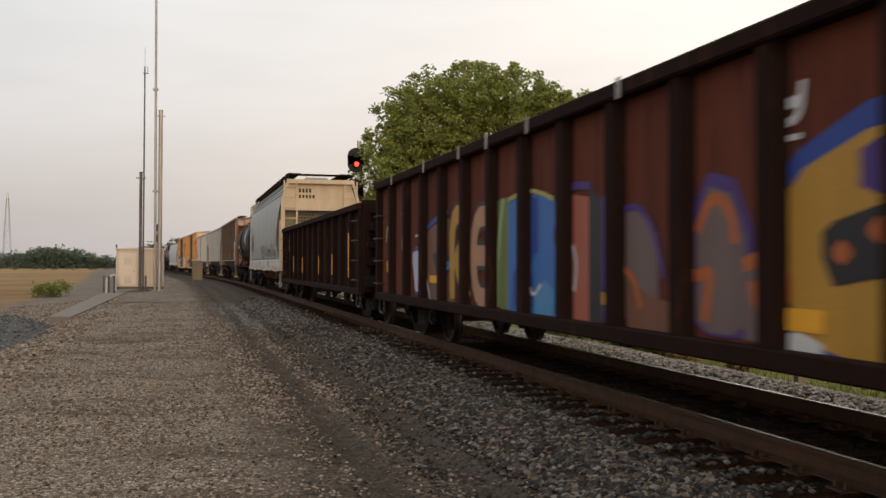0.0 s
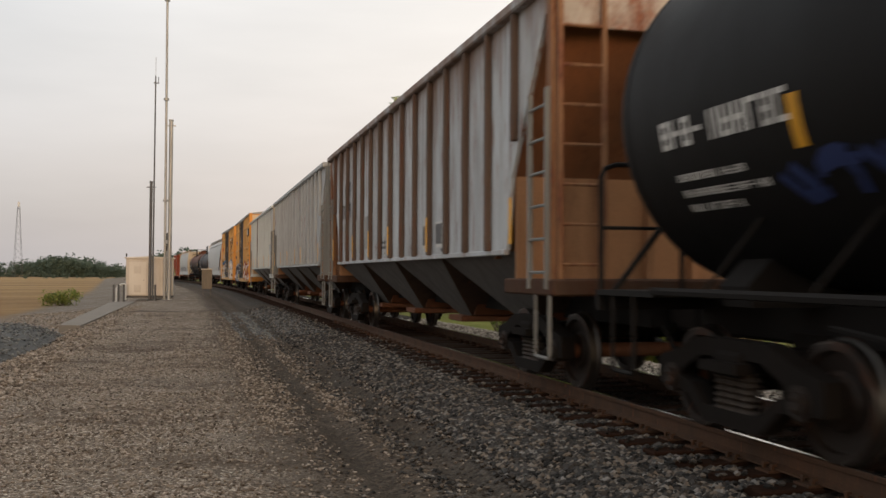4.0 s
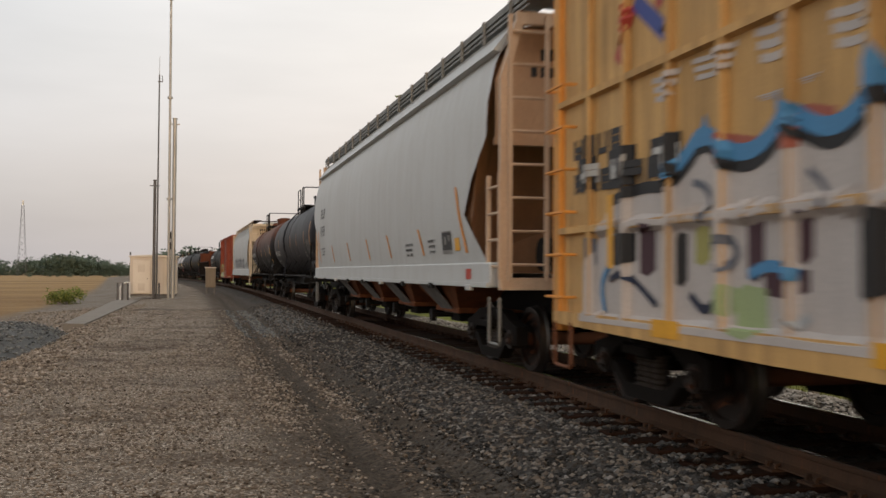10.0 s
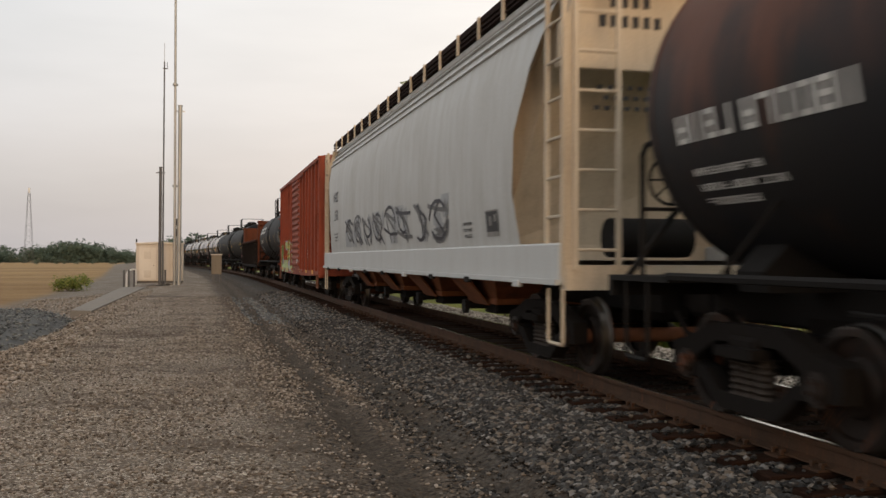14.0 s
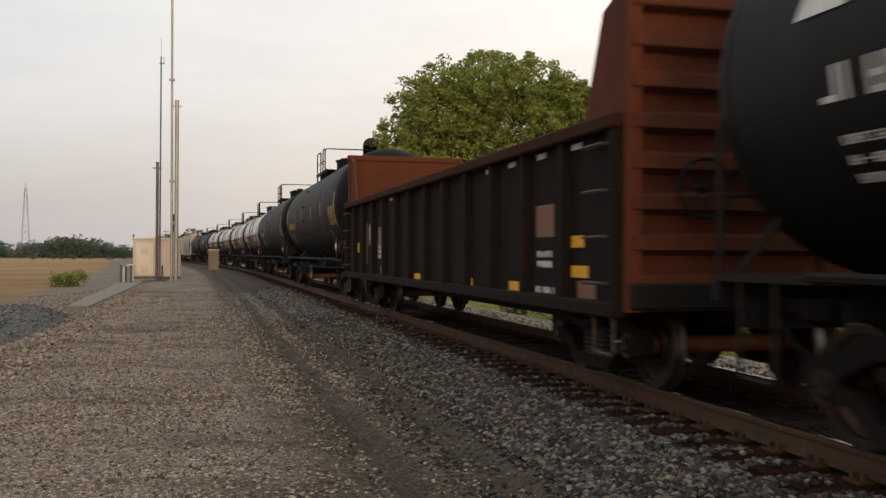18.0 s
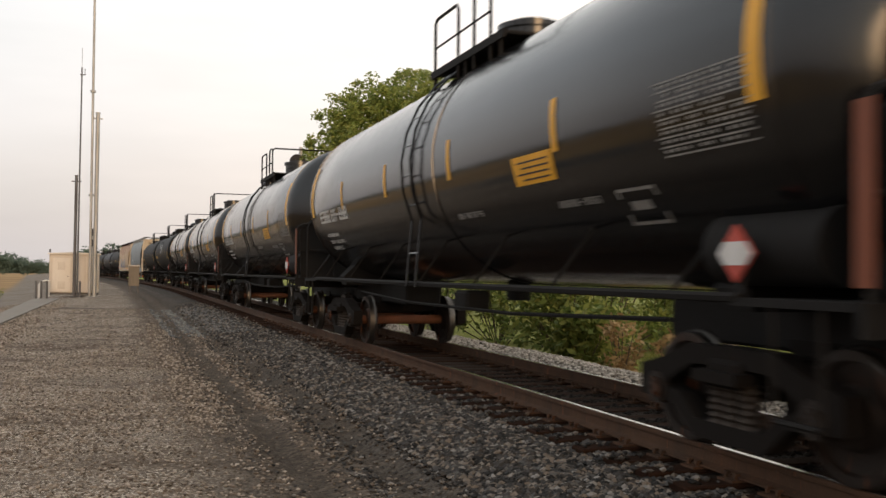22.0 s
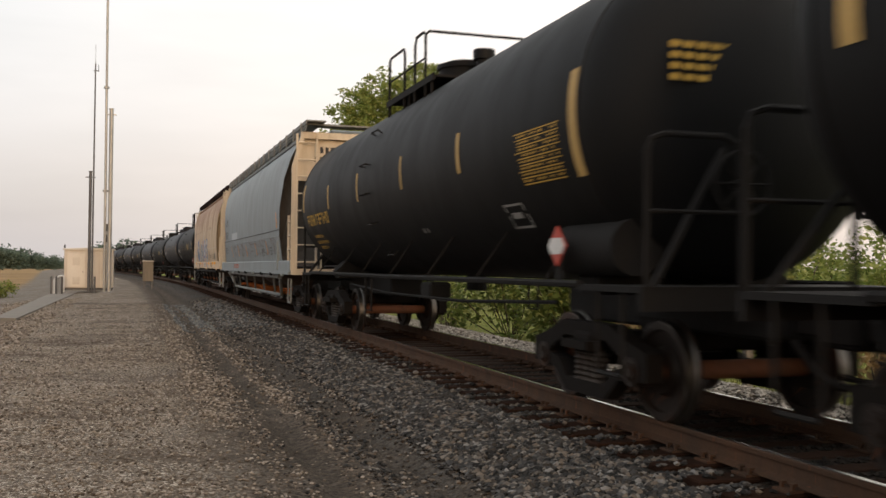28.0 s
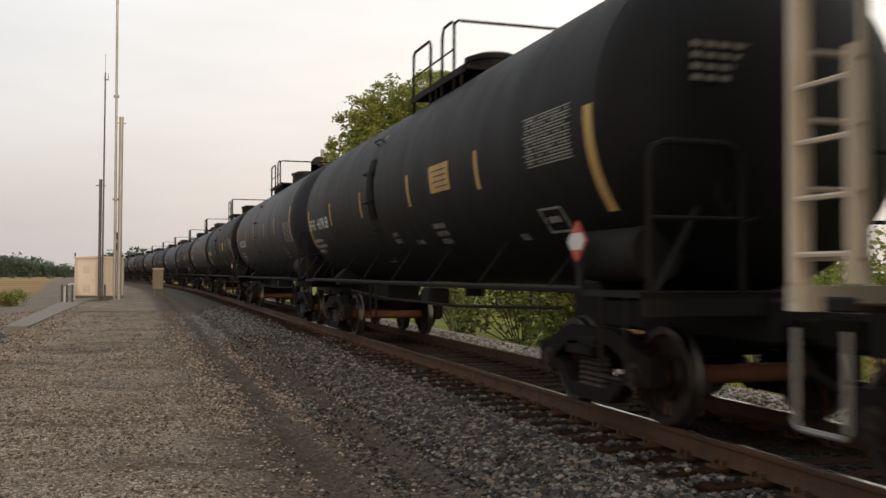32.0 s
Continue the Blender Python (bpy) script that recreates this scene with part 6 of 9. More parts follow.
def boxcar(L, z0, top, body, end_mat, door_mat, roof_mat, label, seed, door=(-1.5, 1.5), style="grid", inset=1.35):
    rng = random.Random(seed)
    car = thing("boxcar", label, "boxcar", "cars of the freight train")
    a = L / 2 - inset
    for sgn in (-1, 1):
        part("side_wall", Shape().box(*sorted((sgn * 1.42, sgn * 1.47)), -a, a, z0 + 0.15, top), body, car)
        if style == "grid":
            for z in (1.73, 3.02, 4.31):
                for ya, yb in ((-a, door[0] - 0.05), (door[1] + 0.05, a)):
                    part("side_rail", Shape().prism([(sgn * 1.47, z - 0.045), (sgn * 1.53, z - 0.03), (sgn * 1.53, z + 0.03), (sgn * 1.47, z + 0.045)], "y", ya, yb), body, car)
        n = 7 if style == "grid" else 6
        for ya, yb in ((-a + 0.05, door[0] - 0.05), (door[1] + 0.05, a - 0.05)):
            for i in range(n + 1):
                y = ya + (yb - ya) * i / n
                wd = 0.035 if style == "grid" else 0.06
                part("side_post", Shape().rbox(*sorted((sgn * 1.465, sgn * (1.535 if style == "grid" else 1.55))), y - wd, y + wd, z0 + 0.2, top - 0.04, 0.01), body, car)
        sl = Shape().prism([(-a, z0 + 0.2), (a, z0 + 0.2), (a, z0 + 0.08), (door[1] + 1.8, z0), (door[0] - 1.8, z0), (-a, z0 + 0.08)], "x", *sorted((sgn * 1.42, sgn * 1.55)))
        part("side_sill", sl, body, car)
        part("top_chord", Shape().rbox(*sorted((sgn * 1.42, sgn * 1.57)), -a, a, top - 0.06, top + 0.06, 0.015), roof_mat, car)
        if style == "grid":
            ym = (door[0] + door[1]) / 2
            for ya, yb in ((door[0], ym - 0.015), (ym + 0.015, door[1])):
                dr = part("door", Shape().box(*sorted((sgn * 1.475, sgn * 1.54)), ya, yb, z0 + 0.22, top - 0.12), door_mat, car)
                for k in range(6):
                    z = z0 + 0.5 + k * (top - z0 - 0.8) / 5
                    part("door_rib", Shape().rbox(*sorted((sgn * 1.54, sgn * 1.585)), ya + 0.03, yb - 0.03, z - 0.06, z + 0.06, 0.015), door_mat, dr)
                for y in (ya + 0.25, yb - 0.25):
                    rod = Shape().cyl((sgn * 1.60, y, z0 + 0.3), (sgn * 1.60, y, top - 0.2), 0.022, 6)
                    for z in (z0 + 0.6, (z0 + top) / 2, top - 0.6):
                        rod.box(*sorted((sgn * 1.57, sgn * 1.63)), y - 0.07, y + 0.07, z - 0.06, z + 0.06)
                    part("lock_rod", rod, door_mat, dr)
        else:
            dr = part("door", Shape().box(*sorted((sgn * 1.475, sgn * 1.55)), door[0], door[1], z0 + 0.25, top - 0.10), door_mat, car)
            m = 15
            for k in range(m):
                z = z0 + 0.4 + k * (top - z0 - 0.65) / (m - 1)
                part("door_rib", Shape().prism([(sgn * 1.55, z - 0.08), (sgn * 1.60, z - 0.03), (sgn * 1.60, z + 0.03), (sgn * 1.55, z + 0.08)], "y", door[0] + 0.06, door[1] - 0.06), door_mat, dr)
            rod = Shape().cyl((sgn * 1.62, door[1] - 0.15, z0 + 0.3), (sgn * 1.62, door[1] - 0.15, top - 0.3), 0.02, 6)
            rod.box(*sorted((sgn * 1.58, sgn * 1.66)), door[1] - 0.28, door[1] - 0.05, z0 + 1.3, z0 + 1.55)
            part("lock_rod", rod, door_mat, dr)
        for z in (z0 + 0.17, top - 0.12):
            part("door_track", Shape().rbox(*sorted((sgn * 1.55, sgn * 1.60)), door[0] - 1.6, door[1] + 0.1, z - 0.04, z + 0.04, 0.01), body if z < 2 else roof_mat, car)
    rf = Shape().prism([(-1.57, top + 0.04), (0, top + 0.22), (1.57, top + 0.04), (1.57, top + 0.0), (-1.57, top + 0.0)], "y", -a, a)
    for i in range(13):
        y = -a + 2 * a * i / 12
        rf.prism([(-1.58, top + 0.06), (0, top + 0.25), (1.58, top + 0.06), (1.58, top + 0.02), (-1.58, top + 0.02)], "y", y - 0.04, y + 0.04)
    part("roof", rf, roof_mat, car)
    part("floor", Shape().box(-1.42, 1.42, -a, a, z0 + 0.15, z0 + 0.3), UNDER, car)
    for sgn in (-1, 1):
        en = Shape().box(-1.45, 1.45, *sorted((sgn * a, sgn * (a - 0.05))), z0 + 0.2, top + 0.05)
        part("end_wall", en, end_mat, car)
        if style == "grid":
            for z in (1.11, 1.66, 2.21, 2.76, 3.31, 3.86):
                part("end_rib", Shape().prism([(sgn * a, z), (sgn * (a + 0.13), z + 0.09), (sgn * (a + 0.12), z + 0.36), (sgn * a, z + 0.5)], "x", -1.36, 1.36), end_mat, car)
            ye = sgn * (a + 0.005)
            part("height_plate", Shape().box(-1.40, 1.40, *sorted((sgn * a, ye)), 4.44, top - 0.05), END_WHITE, car, "white band across the top of the end")
            if sgn < 0:
                words = text_mesh("EXCESS HEIGHT CAR", 0.17)
                part("lettering", words, BLACK_INK, car, "black words on the white band", at=pose(-1.2, ye - 0.004, 4.62, 90, 0, 0))
        else:
            for i in range(12):
                z = z0 + 0.45 + i * (top - z0 - 0.55) / 11
                part("end_rib", Shape().prism([(sgn * a, z - 0.14), (sgn * (a + 0.12), z - 0.05), (sgn * (a + 0.12), z + 0.05), (sgn * a, z + 0.13)], "x", -1.38, 1.38), end_mat, car)
        for x in (-1.44, 1.44):
            part("corner_post", Shape().rbox(x - 0.09, x + 0.09, *sorted((sgn * (a + 0.06), sgn * (a - 0.12))), z0, top + 0.05, 0.02), end_mat, car)
        part("end_sill", Shape().rbox(-1.5, 1.5, *sorted((sgn * (a + 0.12), sgn * (a - 0.2))), z0 + 0.05, z0 + 0.35, 0.02), end_mat, car)
        for x in (-1, 1):
            for i in range(6):
                ld = Shape()
                z = z0 + 0.35 + i * 0.42
                ld.tube([(x * 1.50, sgn * (a - 0.05), z), (x * 1.64, sgn * (a - 0.05), z), (x * 1.64, sgn * (a - 0.5), z), (x * 1.50, sgn * (a - 0.5), z)], 0.016, 5)
                part("grab_iron", ld, end_mat, car)
            ld = Shape()
            stirrup(ld, x * 1.55, sgn * (a - 0.28), 0.38, z0 + 0.1)
            part("stirrup_step", ld, AXLE_RUST, car)
            el = ladder(Shape(), (x * 1.36 if x < 0 else 0.86, sgn * (a + 0.2), 0), 0.5, z0 + 0.2, z0 + 2.3, 5, "x")
            part("end_ladder", el, end_mat, car)
        cu = Shape().rbox(-0.45, 0.45, *sorted((sgn * (a - 0.3), sgn * (a + 0.75))), 0.68, 1.05, 0.03)
        part("draft_gear", cu, UNDER, car)
        if sgn < 0:
            part("brake_wheel", hand_wheel(-0.5, -a - 0.25, z0 + 1.2), end_mat, car)
    un = Shape().box(-0.35, 0.35, -a, a, 0.66, z0 + 0.2).prism([(-a + 2.9, 0.7), (-a + 4.0, 0.36), (a - 4.0, 0.36), (a - 2.9, 0.7)], "x", -0.28, 0.28)
    for i in range(8):
        y = (-0.5 + i / 7) * (2 * a - 3)
        un.box(-1.4, 1.4, y - 0.05, y + 0.05, z0 - 0.02, z0 + 0.15)
    un.cyl((-0.9, 1.2, 0.62), (-0.9, 2.2, 0.62), 0.2, 14).rbox(-1.1, -0.6, -1.4, -0.6, 0.5, 0.8, 0.03)
    part("underframe", un, UNDER, car)
    running_gear(car, L, 2.5)
    wd = 0.045 if style == "grid" else 0.07
    posts = [ya + (yb - ya) * i / n for ya, yb in ((-a + 0.05, door[0] - 0.05), (door[1] + 0.05, a - 0.05)) for i in range(n + 1)]

    def surf(y, z):
        near = min(abs(y - p) for p in posts)
        if near < wd or z < z0 + 0.21:
            return -1.552
        if style == "grid" and min(abs(z - q) for q in (1.73, 3.02, 4.31)) < 0.05:
            return -1.534
        return -1.472

    return car, surf

# ---- the train itself: coupling points, metres along the train ----
CARS = []          # (car, middle, length)


def place(car, g0, g1):
    CARS.append((car, (g0 + g1) / 2, g1 - g0))


BLACK_GLOSS = paint("tank_black_gloss", (0.006, 0.006, 0.0065), dirt=0.2, rough=0.12, bump=0.015, streak=2.0, dirt_col=(0.012, 0.010, 0.009), spec=0.5)
BLACK_DULL = paint("tank_black_dull", (0.0062, 0.0062, 0.0066), dirt=0.3, rough=0.55, bump=0.04, streak=2.0, dirt_col=(0.011, 0.009, 0.008), spec=0.13)
BLACK_BLUE = paint("tank_black_bluish", (0.012, 0.0125, 0.018), dirt=0.35, rough=0.5, bump=0.04, streak=2.0, dirt_col=(0.02, 0.017, 0.017), spec=0.22)
TANK_RUST = paint("tank_rusty_black", (0.011, 0.0115, 0.014), rust=0.40, dirt=0.4, rough=0.55, bump=0.06, streak=1.0, scale=0.6, rust_col=(0.022, 0.013, 0.010), spec=0.2, stain=(2.3, 3.3, (0.115, 0.040, 0.020)))
RUST_BROWN = paint("gondola_rust_brown", (0.125, 0.034, 0.018), rust=0.40, dirt=0.5, rough=0.8, rust_col=(0.030, 0.011, 0.007), streak=4, spec=0.15, dirt_col=(0.02, 0.010, 0.007))
DARK_BROWN = paint("gondola_dark_brown", (0.018, 0.0085, 0.0065), rust=0.36, dirt=0.5, rough=0.9, rust_col=(0.040, 0.014, 0.008), streak=4, spec=0.08, dirt_col=(0.012, 0.007, 0.005))
GON_BLACK = paint("gondola_black", (0.012, 0.0090, 0.0078), rust=0.32, dirt=0.4, rough=0.85, rust_col=(0.032, 0.013, 0.008), streak=4, spec=0.10, dirt_col=(0.012, 0.008, 0.006))
GON_CHORD = paint("gondola_chord_rust", (0.045, 0.018, 0.011), rust=0.3, dirt=0.4, rough=0.9, rust_col=(0.03, 0.011, 0.007), spec=0.08, dirt_col=(0.02, 0.01, 0.008))
BULK_RUST = paint("bulkhead_rust", (0.105, 0.032, 0.016), rust=0.35, dirt=0.4, rough=0.85, rust_col=(0.05, 0.017, 0.010), streak=3, spec=0.12)
PALE_GREY = paint("hopper_pale_grey", (0.31, 0.325, 0.32), dirt=0.22, rough=0.5, bump=0.05, streak=4, dirt_col=(0.20, 0.18, 0.16))
WHITE_GREY = paint("hopper_white", (0.47, 0.48, 0.475), dirt=0.2, rough=0.5, bump=0.04, streak=4, dirt_col=(0.33, 0.30, 0.26))
WHITE_WORN = paint("hopper_white_worn", (0.46, 0.465, 0.455), dirt=0.35, rust=0.08, rough=0.55, bump=0.05, streak=4, dirt_col=(0.30, 0.27, 0.23))
BLUE_GREY = paint("hopper_blue_grey", (0.20, 0.228, 0.238), dirt=0.3, rough=0.5, bump=0.05, streak=3, dirt_col=(0.16, 0.15, 0.14))
TAN = paint("hopper_tan", (0.57, 0.43, 0.285), dirt=0.35, rust=0.14, rough=0.55, bump=0.05, streak=2.0, dirt_col=(0.30, 0.175, 0.095), rust_col=(0.24, 0.115, 0.058), stain=(2.6, 4.3, (0.25, 0.115, 0.055)))
CREAM = paint("end_frame_cream", (0.55, 0.47, 0.36), dirt=0.35, rust=0.12, rough=0.6, dirt_col=(0.2, 0.15, 0.11))
GREY_RIB = paint("hopper_worn_grey", (0.50, 0.53, 0.55), dirt=0.45, rust=0.46, rough=0.6, streak=7, dirt_col=(0.13, 0.10, 0.085), rust_col=(0.12, 0.05, 0.025), stain=(3.6, 4.6, (0.15, 0.075, 0.04)))
RIB_DARK = paint("hopper_rib_worn", (0.105, 0.069, 0.051), dirt=0.5, rust=0.45, rough=0.7, streak=3, dirt_col=(0.05, 0.035, 0.027), rust_col=(0.07, 0.027, 0.014))
GREY_RIB2 = paint("hopper_grey", (0.42, 0.44, 0.45), dirt=0.45, rust=0.34, rough=0.55, streak=7, dirt_col=(0.17, 0.155, 0.14), rust_col=(0.13, 0.05, 0.03))
GREY_RIB3 = paint("hopper_light_grey", (0.49, 0.52, 0.52), dirt=0.22, rust=0.05, rough=0.5, streak=7, dirt_col=(0.22, 0.2, 0.18), rust_col=(0.16, 0.06, 0.03))
END_ORANGE = paint("end_faded_orange", (0.42, 0.21, 0.10), rust=0.3, dirt=0.4, rough=0.75, rust_col=(0.12, 0.045, 0.022), streak=3)
END_RUST = paint("end_rust_orange", (0.29, 0.145, 0.07), rust=0.55, dirt=0.35, rough=0.75, rust_col=(0.10, 0.035, 0.018), streak=3)
POST_PEACH = paint("end_post_peach", (0.56, 0.41, 0.29), dirt=0.35, rust=0.15, rough=0.6, dirt_col=(0.22, 0.14, 0.09))
SLOPE_TAN = paint("slope_sheet_tan", (0.33, 0.30, 0.25), dirt=0.4, rust=0.08, rough=0.6, streak=2, dirt_col=(0.2, 0.17, 0.14))
SLOPE_BROWN = paint("slope_sheet_brown", (0.20, 0.095, 0.042), dirt=0.45, rust=0.25, rough=0.38, streak=3, dirt_col=(0.06, 0.035, 0.022))
END_TAN = paint("end_plate_tan", (0.52, 0.33, 0.20), dirt=0.4, rust=0.2, rough=0.5, streak=2, dirt_col=(0.30, 0.18, 0.11))
SLOPE_GREY = paint("slope_sheet_grey", (0.10, 0.095, 0.09), dirt=0.4, rust=0.12, rough=0.7)
SLOPE_PALE = paint("slope_sheet_pale", (0.21, 0.20, 0.19), dirt=0.4, rust=0.08, rough=0.7)
CHUTE_ORANGE = paint("chute_orange", (0.45, 0.13, 0.03), rust=0.3, dirt=0.35, rough=0.8, rust_col=(0.15, 0.05, 0.02))
CHUTE_RUST = paint("chute_rust", (0.24, 0.078, 0.028), rust=0.3, dirt=0.45, rough=0.8, rust_col=(0.09, 0.035, 0.02))
BOX_YELLOW = paint("boxcar_yellow", (0.62, 0.37, 0.135), dirt=0.62, rust=0.24, rough=0.6, streak=9, dirt_col=(0.19, 0.115, 0.055), rust_col=(0.10, 0.045, 0.022))
# boxcar paint as on the ends, with warm low sunlight put into the orange
BOX_END_SUNLIT = paint("boxcar_end_orange_sunlit", (0.72, 0.30, 0.05), dirt=0.5, rust=0.20, rust_col=(0.14, 0.05, 0.02), rough=0.55, streak=4, dirt_col=(0.28, 0.12, 0.04))
BOX_DOOR = paint("boxcar_door_black", (0.035, 0.032, 0.033), dirt=0.4, rough=0.6, dirt_col=(0.09, 0.07, 0.06))
BOX_RED = paint("boxcar_red", (0.27, 0.045, 0.015), dirt=0.6, rust=0.16, rough=0.6, streak=8, dirt_col=(0.12, 0.035, 0.02), rust_col=(0.08, 0.03, 0.02))
ROOF_GREY = paint("galvanised_roof", (0.33, 0.33, 0.32), dirt=0.4, rust=0.2, rough=0.5, metal=0.3)

POST_MATS = {5: END_RUST, 6: PIPE_GREY, 7: CREAM}
G = [-226.5, -208.6, -191.1, -173.7, -161.1, -143.5, -125.55, -108.4, -91.6, -74.0, -53.9, -37.0, -19.3, 1.0, 17.9, 34.9, 52.7, 69.8, 87.1, 104.0, 121.2, 138.6, 155.6, 172.4, 188.8, 208.3, 227.3]


def build_front():
    # ribs dark and wide: shade on their flanks is put into colour and width
    car, surf, ribs = gondola(G[1] - G[0], 0.70, 2.86, RUST_BROWN, "rust-brown gondola car covered in colourful graffiti", 1, 15, rib_mat=DARK_BROWN, rib_w=1.5, chord_mat=DARK_BROWN)
    place(car, G[0], G[1])
    # graffiti from the rear end forward, on the panels between the ribs
    surf = lambda y, z: -1.462
    daub(car, "olive", strip([(7.5, 1.72), (7.4, 2.04), (7.2, 1.8), (7.0, 2.05), (6.92, 1.74)], 0.08, surf, 0.006))
    daub(car, "lilac_white", plate([(5.4, 1.35, 1.5), (5.2, 0.85, 1.52), (4.85, 0.82, 1.56), (4.72, 0.84, 1.5)], surf, 0.004))
    daub(car, "violet", strip([(5.42, 1.5), (5.2, 1.56), (4.8, 1.58)], 0.05, surf, 0.007))
    daub(car, "violet", strip([(5.22, 0.86), (4.9, 0.82), (4.7, 0.86)], 0.05, surf, 0.007))
    daub(car, "azure", plate([(5.0, 1.0, 1.3), (4.85, 0.92, 1.38), (4.76, 1.05, 1.3)], surf, 0.008))
    daub(car, "black", strip([(4.66, 1.5), (4.5, 1.1), (4.25, 0.74)], 0.16, surf, 0.006))
    daub(car, "white", strip([(4.52, 1.2), (4.42, 1.05), (4.2, 0.76)], 0.05, surf, 0.010))
    daub(car, "tan_brown", plate([(4.62, 0.95, 1.78), (4.0, 0.72, 1.9), (3.3, 0.72, 1.98), (2.9, 0.75, 1.9)], surf, 0.003))
    daub(car, "blue", strip([(4.75, 1.82), (4.2, 1.92), (3.8, 2.0), (3.2, 2.06)], 0.08, surf, 0.008))
    daub(car, "black", plate([(4.05, 1.38, 1.46), (3.85, 1.2, 1.5), (3.4, 1.15, 1.42), (3.0, 1.22, 1.46)], surf, 0.007))
    daub(car, "azure", plate([(3.75, 1.28, 1.4), (3.4, 1.2, 1.34), (3.1, 1.25, 1.36)], surf, 0.011))
    sprayed(car, "RE", 3.1, 1.1, 0.85, 1.98, ("gold", "tan"), "black", surf, 0.26, 0.06, 0.010, seed=1)
    daub(car, "green", plate([(1.06, 0.9, 2.05), (0.85, 0.74, 2.1), (0.58, 0.72, 2.08)], surf, 0.004))
    daub(car, "pale_green", strip([(1.0, 0.8), (0.98, 1.5), (0.8, 2.08)], 0.10, surf, 0.008))
    daub(car, "azure", plate([(0.62, 0.72, 2.05), (0.2, 0.72, 2.1), (-0.3, 0.74, 2.06), (-0.84, 0.76, 1.95)], surf, 0.005))
    daub(car, "blue", plate([(0.2, 1.2, 2.04), (0.0, 1.3, 2.06), (-0.35, 1.45, 2.02)], surf, 0.009))
    daub(car, "blue", plate([(0.45, 0.8, 1.2), (0.1, 1.0, 1.4), (-0.2, 0.85, 1.2)], surf, 0.009))
    daub(car, "sky_blue", plate([(-0.25, 0.78, 1.0), (-0.55, 0.74, 1.15), (-0.8, 0.8, 1.05)], surf, 0.010))
    daub(car, "olive", strip([(0.6, 2.06), (0.1, 2.12), (-0.3, 2.1), (-0.8, 1.98)], 0.05, surf, 0.012))
    daub(car, "white", strip([(0.15, 1.02), (-0.1, 1.12), (-0.2, 0.95), (-0.45, 1.1)], 0.04, surf, 0.013))
    daub(car, "salmon", plate([(-0.86, 0.8, 1.98), (-1.2, 0.76, 2.0), (-1.66, 0.75, 1.94)], surf, 0.004))
    daub(car, "black", strip([(-0.8, 1.6), (-1.1, 1.62), (-1.2, 1.4), (-0.95, 1.1), (-1.1, 0.8)], 0.14, surf, 0.008))
    daub(car, "white", strip([(-1.3, 1.5), (-1.4, 1.3), (-1.32, 1.05)], 0.05, surf, 0.010))
    daub(car, "violet", strip([(-0.85, 2.02), (-1.3, 2.08), (-1.7, 2.04)], 0.08, surf, 0.010))
    daub(car, "black", plate([(-1.66, 0.78, 2.05), (-1.9, 0.74, 1.9), (-2.1, 0.75, 1.8)], surf, 0.006))
    daub(car, "violet", plate([(-1.95, 0.8, 1.95), (-2.1, 0.9, 1.85), (-2.3, 1.0, 1.75)], surf, 0.009))
    daub(car, "mauve_grey", plate([(-2.2, 0.95, 1.72), (-2.6, 0.78, 1.82), (-3.0, 0.76, 1.55)], surf, 0.004))
    daub(car, "violet", strip([(-2.2, 1.7), (-2.6, 1.84), (-2.95, 1.6), (-3.1, 1.2)], 0.06, surf, 0.010))
    daub(car, "brown", plate([(-2.45, 0.76, 1.2), (-2.9, 0.76, 1.05), (-3.3, 0.76, 1.0)], surf, 0.008))
    daub(car, "orange", strip([(-2.3, 1.3), (-2.6, 1.2), (-2.7, 0.95)], 0.06, surf, 0.011))
    daub(car, "violet", plate([(-3.5, 0.9, 1.7), (-3.75, 0.8, 1.98), (-4.1, 0.8, 1.9), (-4.3, 0.85, 1.55)], surf, 0.004))
    daub(car, "mauve_grey", plate([(-3.58, 0.9, 1.62), (-3.75, 0.82, 1.88), (-4.05, 0.82, 1.8), (-4.22, 0.9, 1.5)], surf, 0.007))
    daub(car, "orange", strip([(-3.6, 1.55), (-3.8, 1.82), (-4.05, 1.7), (-4.1, 1.45)], 0.09, surf, 0.010))
    daub(car, "orange", strip([(-3.3, 1.35), (-3.6, 1.2), (-3.8, 1.3), (-3.7, 0.9)], 0.09, surf, 0.010))
    daub(car, "mauve_grey", plate([(-4.2, 0.8, 1.35), (-4.5, 0.8, 1.42), (-4.75, 0.82, 1.2)], surf, 0.006))
    daub(car, "orange", strip([(-4.2, 1.3), (-4.5, 1.4), (-4.72, 1.2), (-4.6, 0.98), (-4.35, 1.02), (-4.3, 1.2)], 0.10, surf, 0.010))
    daub(car, "blue", plate([(-4.5, 1.3, 1.8), (-4.8, 0.8, 2.02), (-5.4, 0.72, 2.22), (-6.2, 0.72, 2.3), (-6.9, 0.75, 2.2)], surf, 0.004))
    daub(car, "gold", plate([(-4.6, 1.3, 1.7), (-4.85, 0.84, 1.9), (-5.4, 0.74, 2.06), (-6.2, 0.74, 2.15), (-6.8, 0.8, 2.05)], surf, 0.008))
    daub(car, "violet", plate([(-5.35, 1.75, 1.95), (-5.6, 1.65, 2.05), (-6.0, 1.8, 2.1)], surf, 0.011))
    daub(car, "black", plate([(-5.02, 1.35, 1.5), (-5.12, 1.18, 1.56), (-5.6, 1.25, 1.66), (-6.2, 1.3, 1.6)], surf, 0.012))
    for y, z in ((-5.2, 1.38), (-5.5, 1.5), (-5.85, 1.45)):
        daub(car, "orange", plate([(y + 0.08, z - 0.02, z + 0.02), (y, z - 0.08, z + 0.08), (y - 0.08, z - 0.02, z + 0.02)], surf, 0.015, 3))
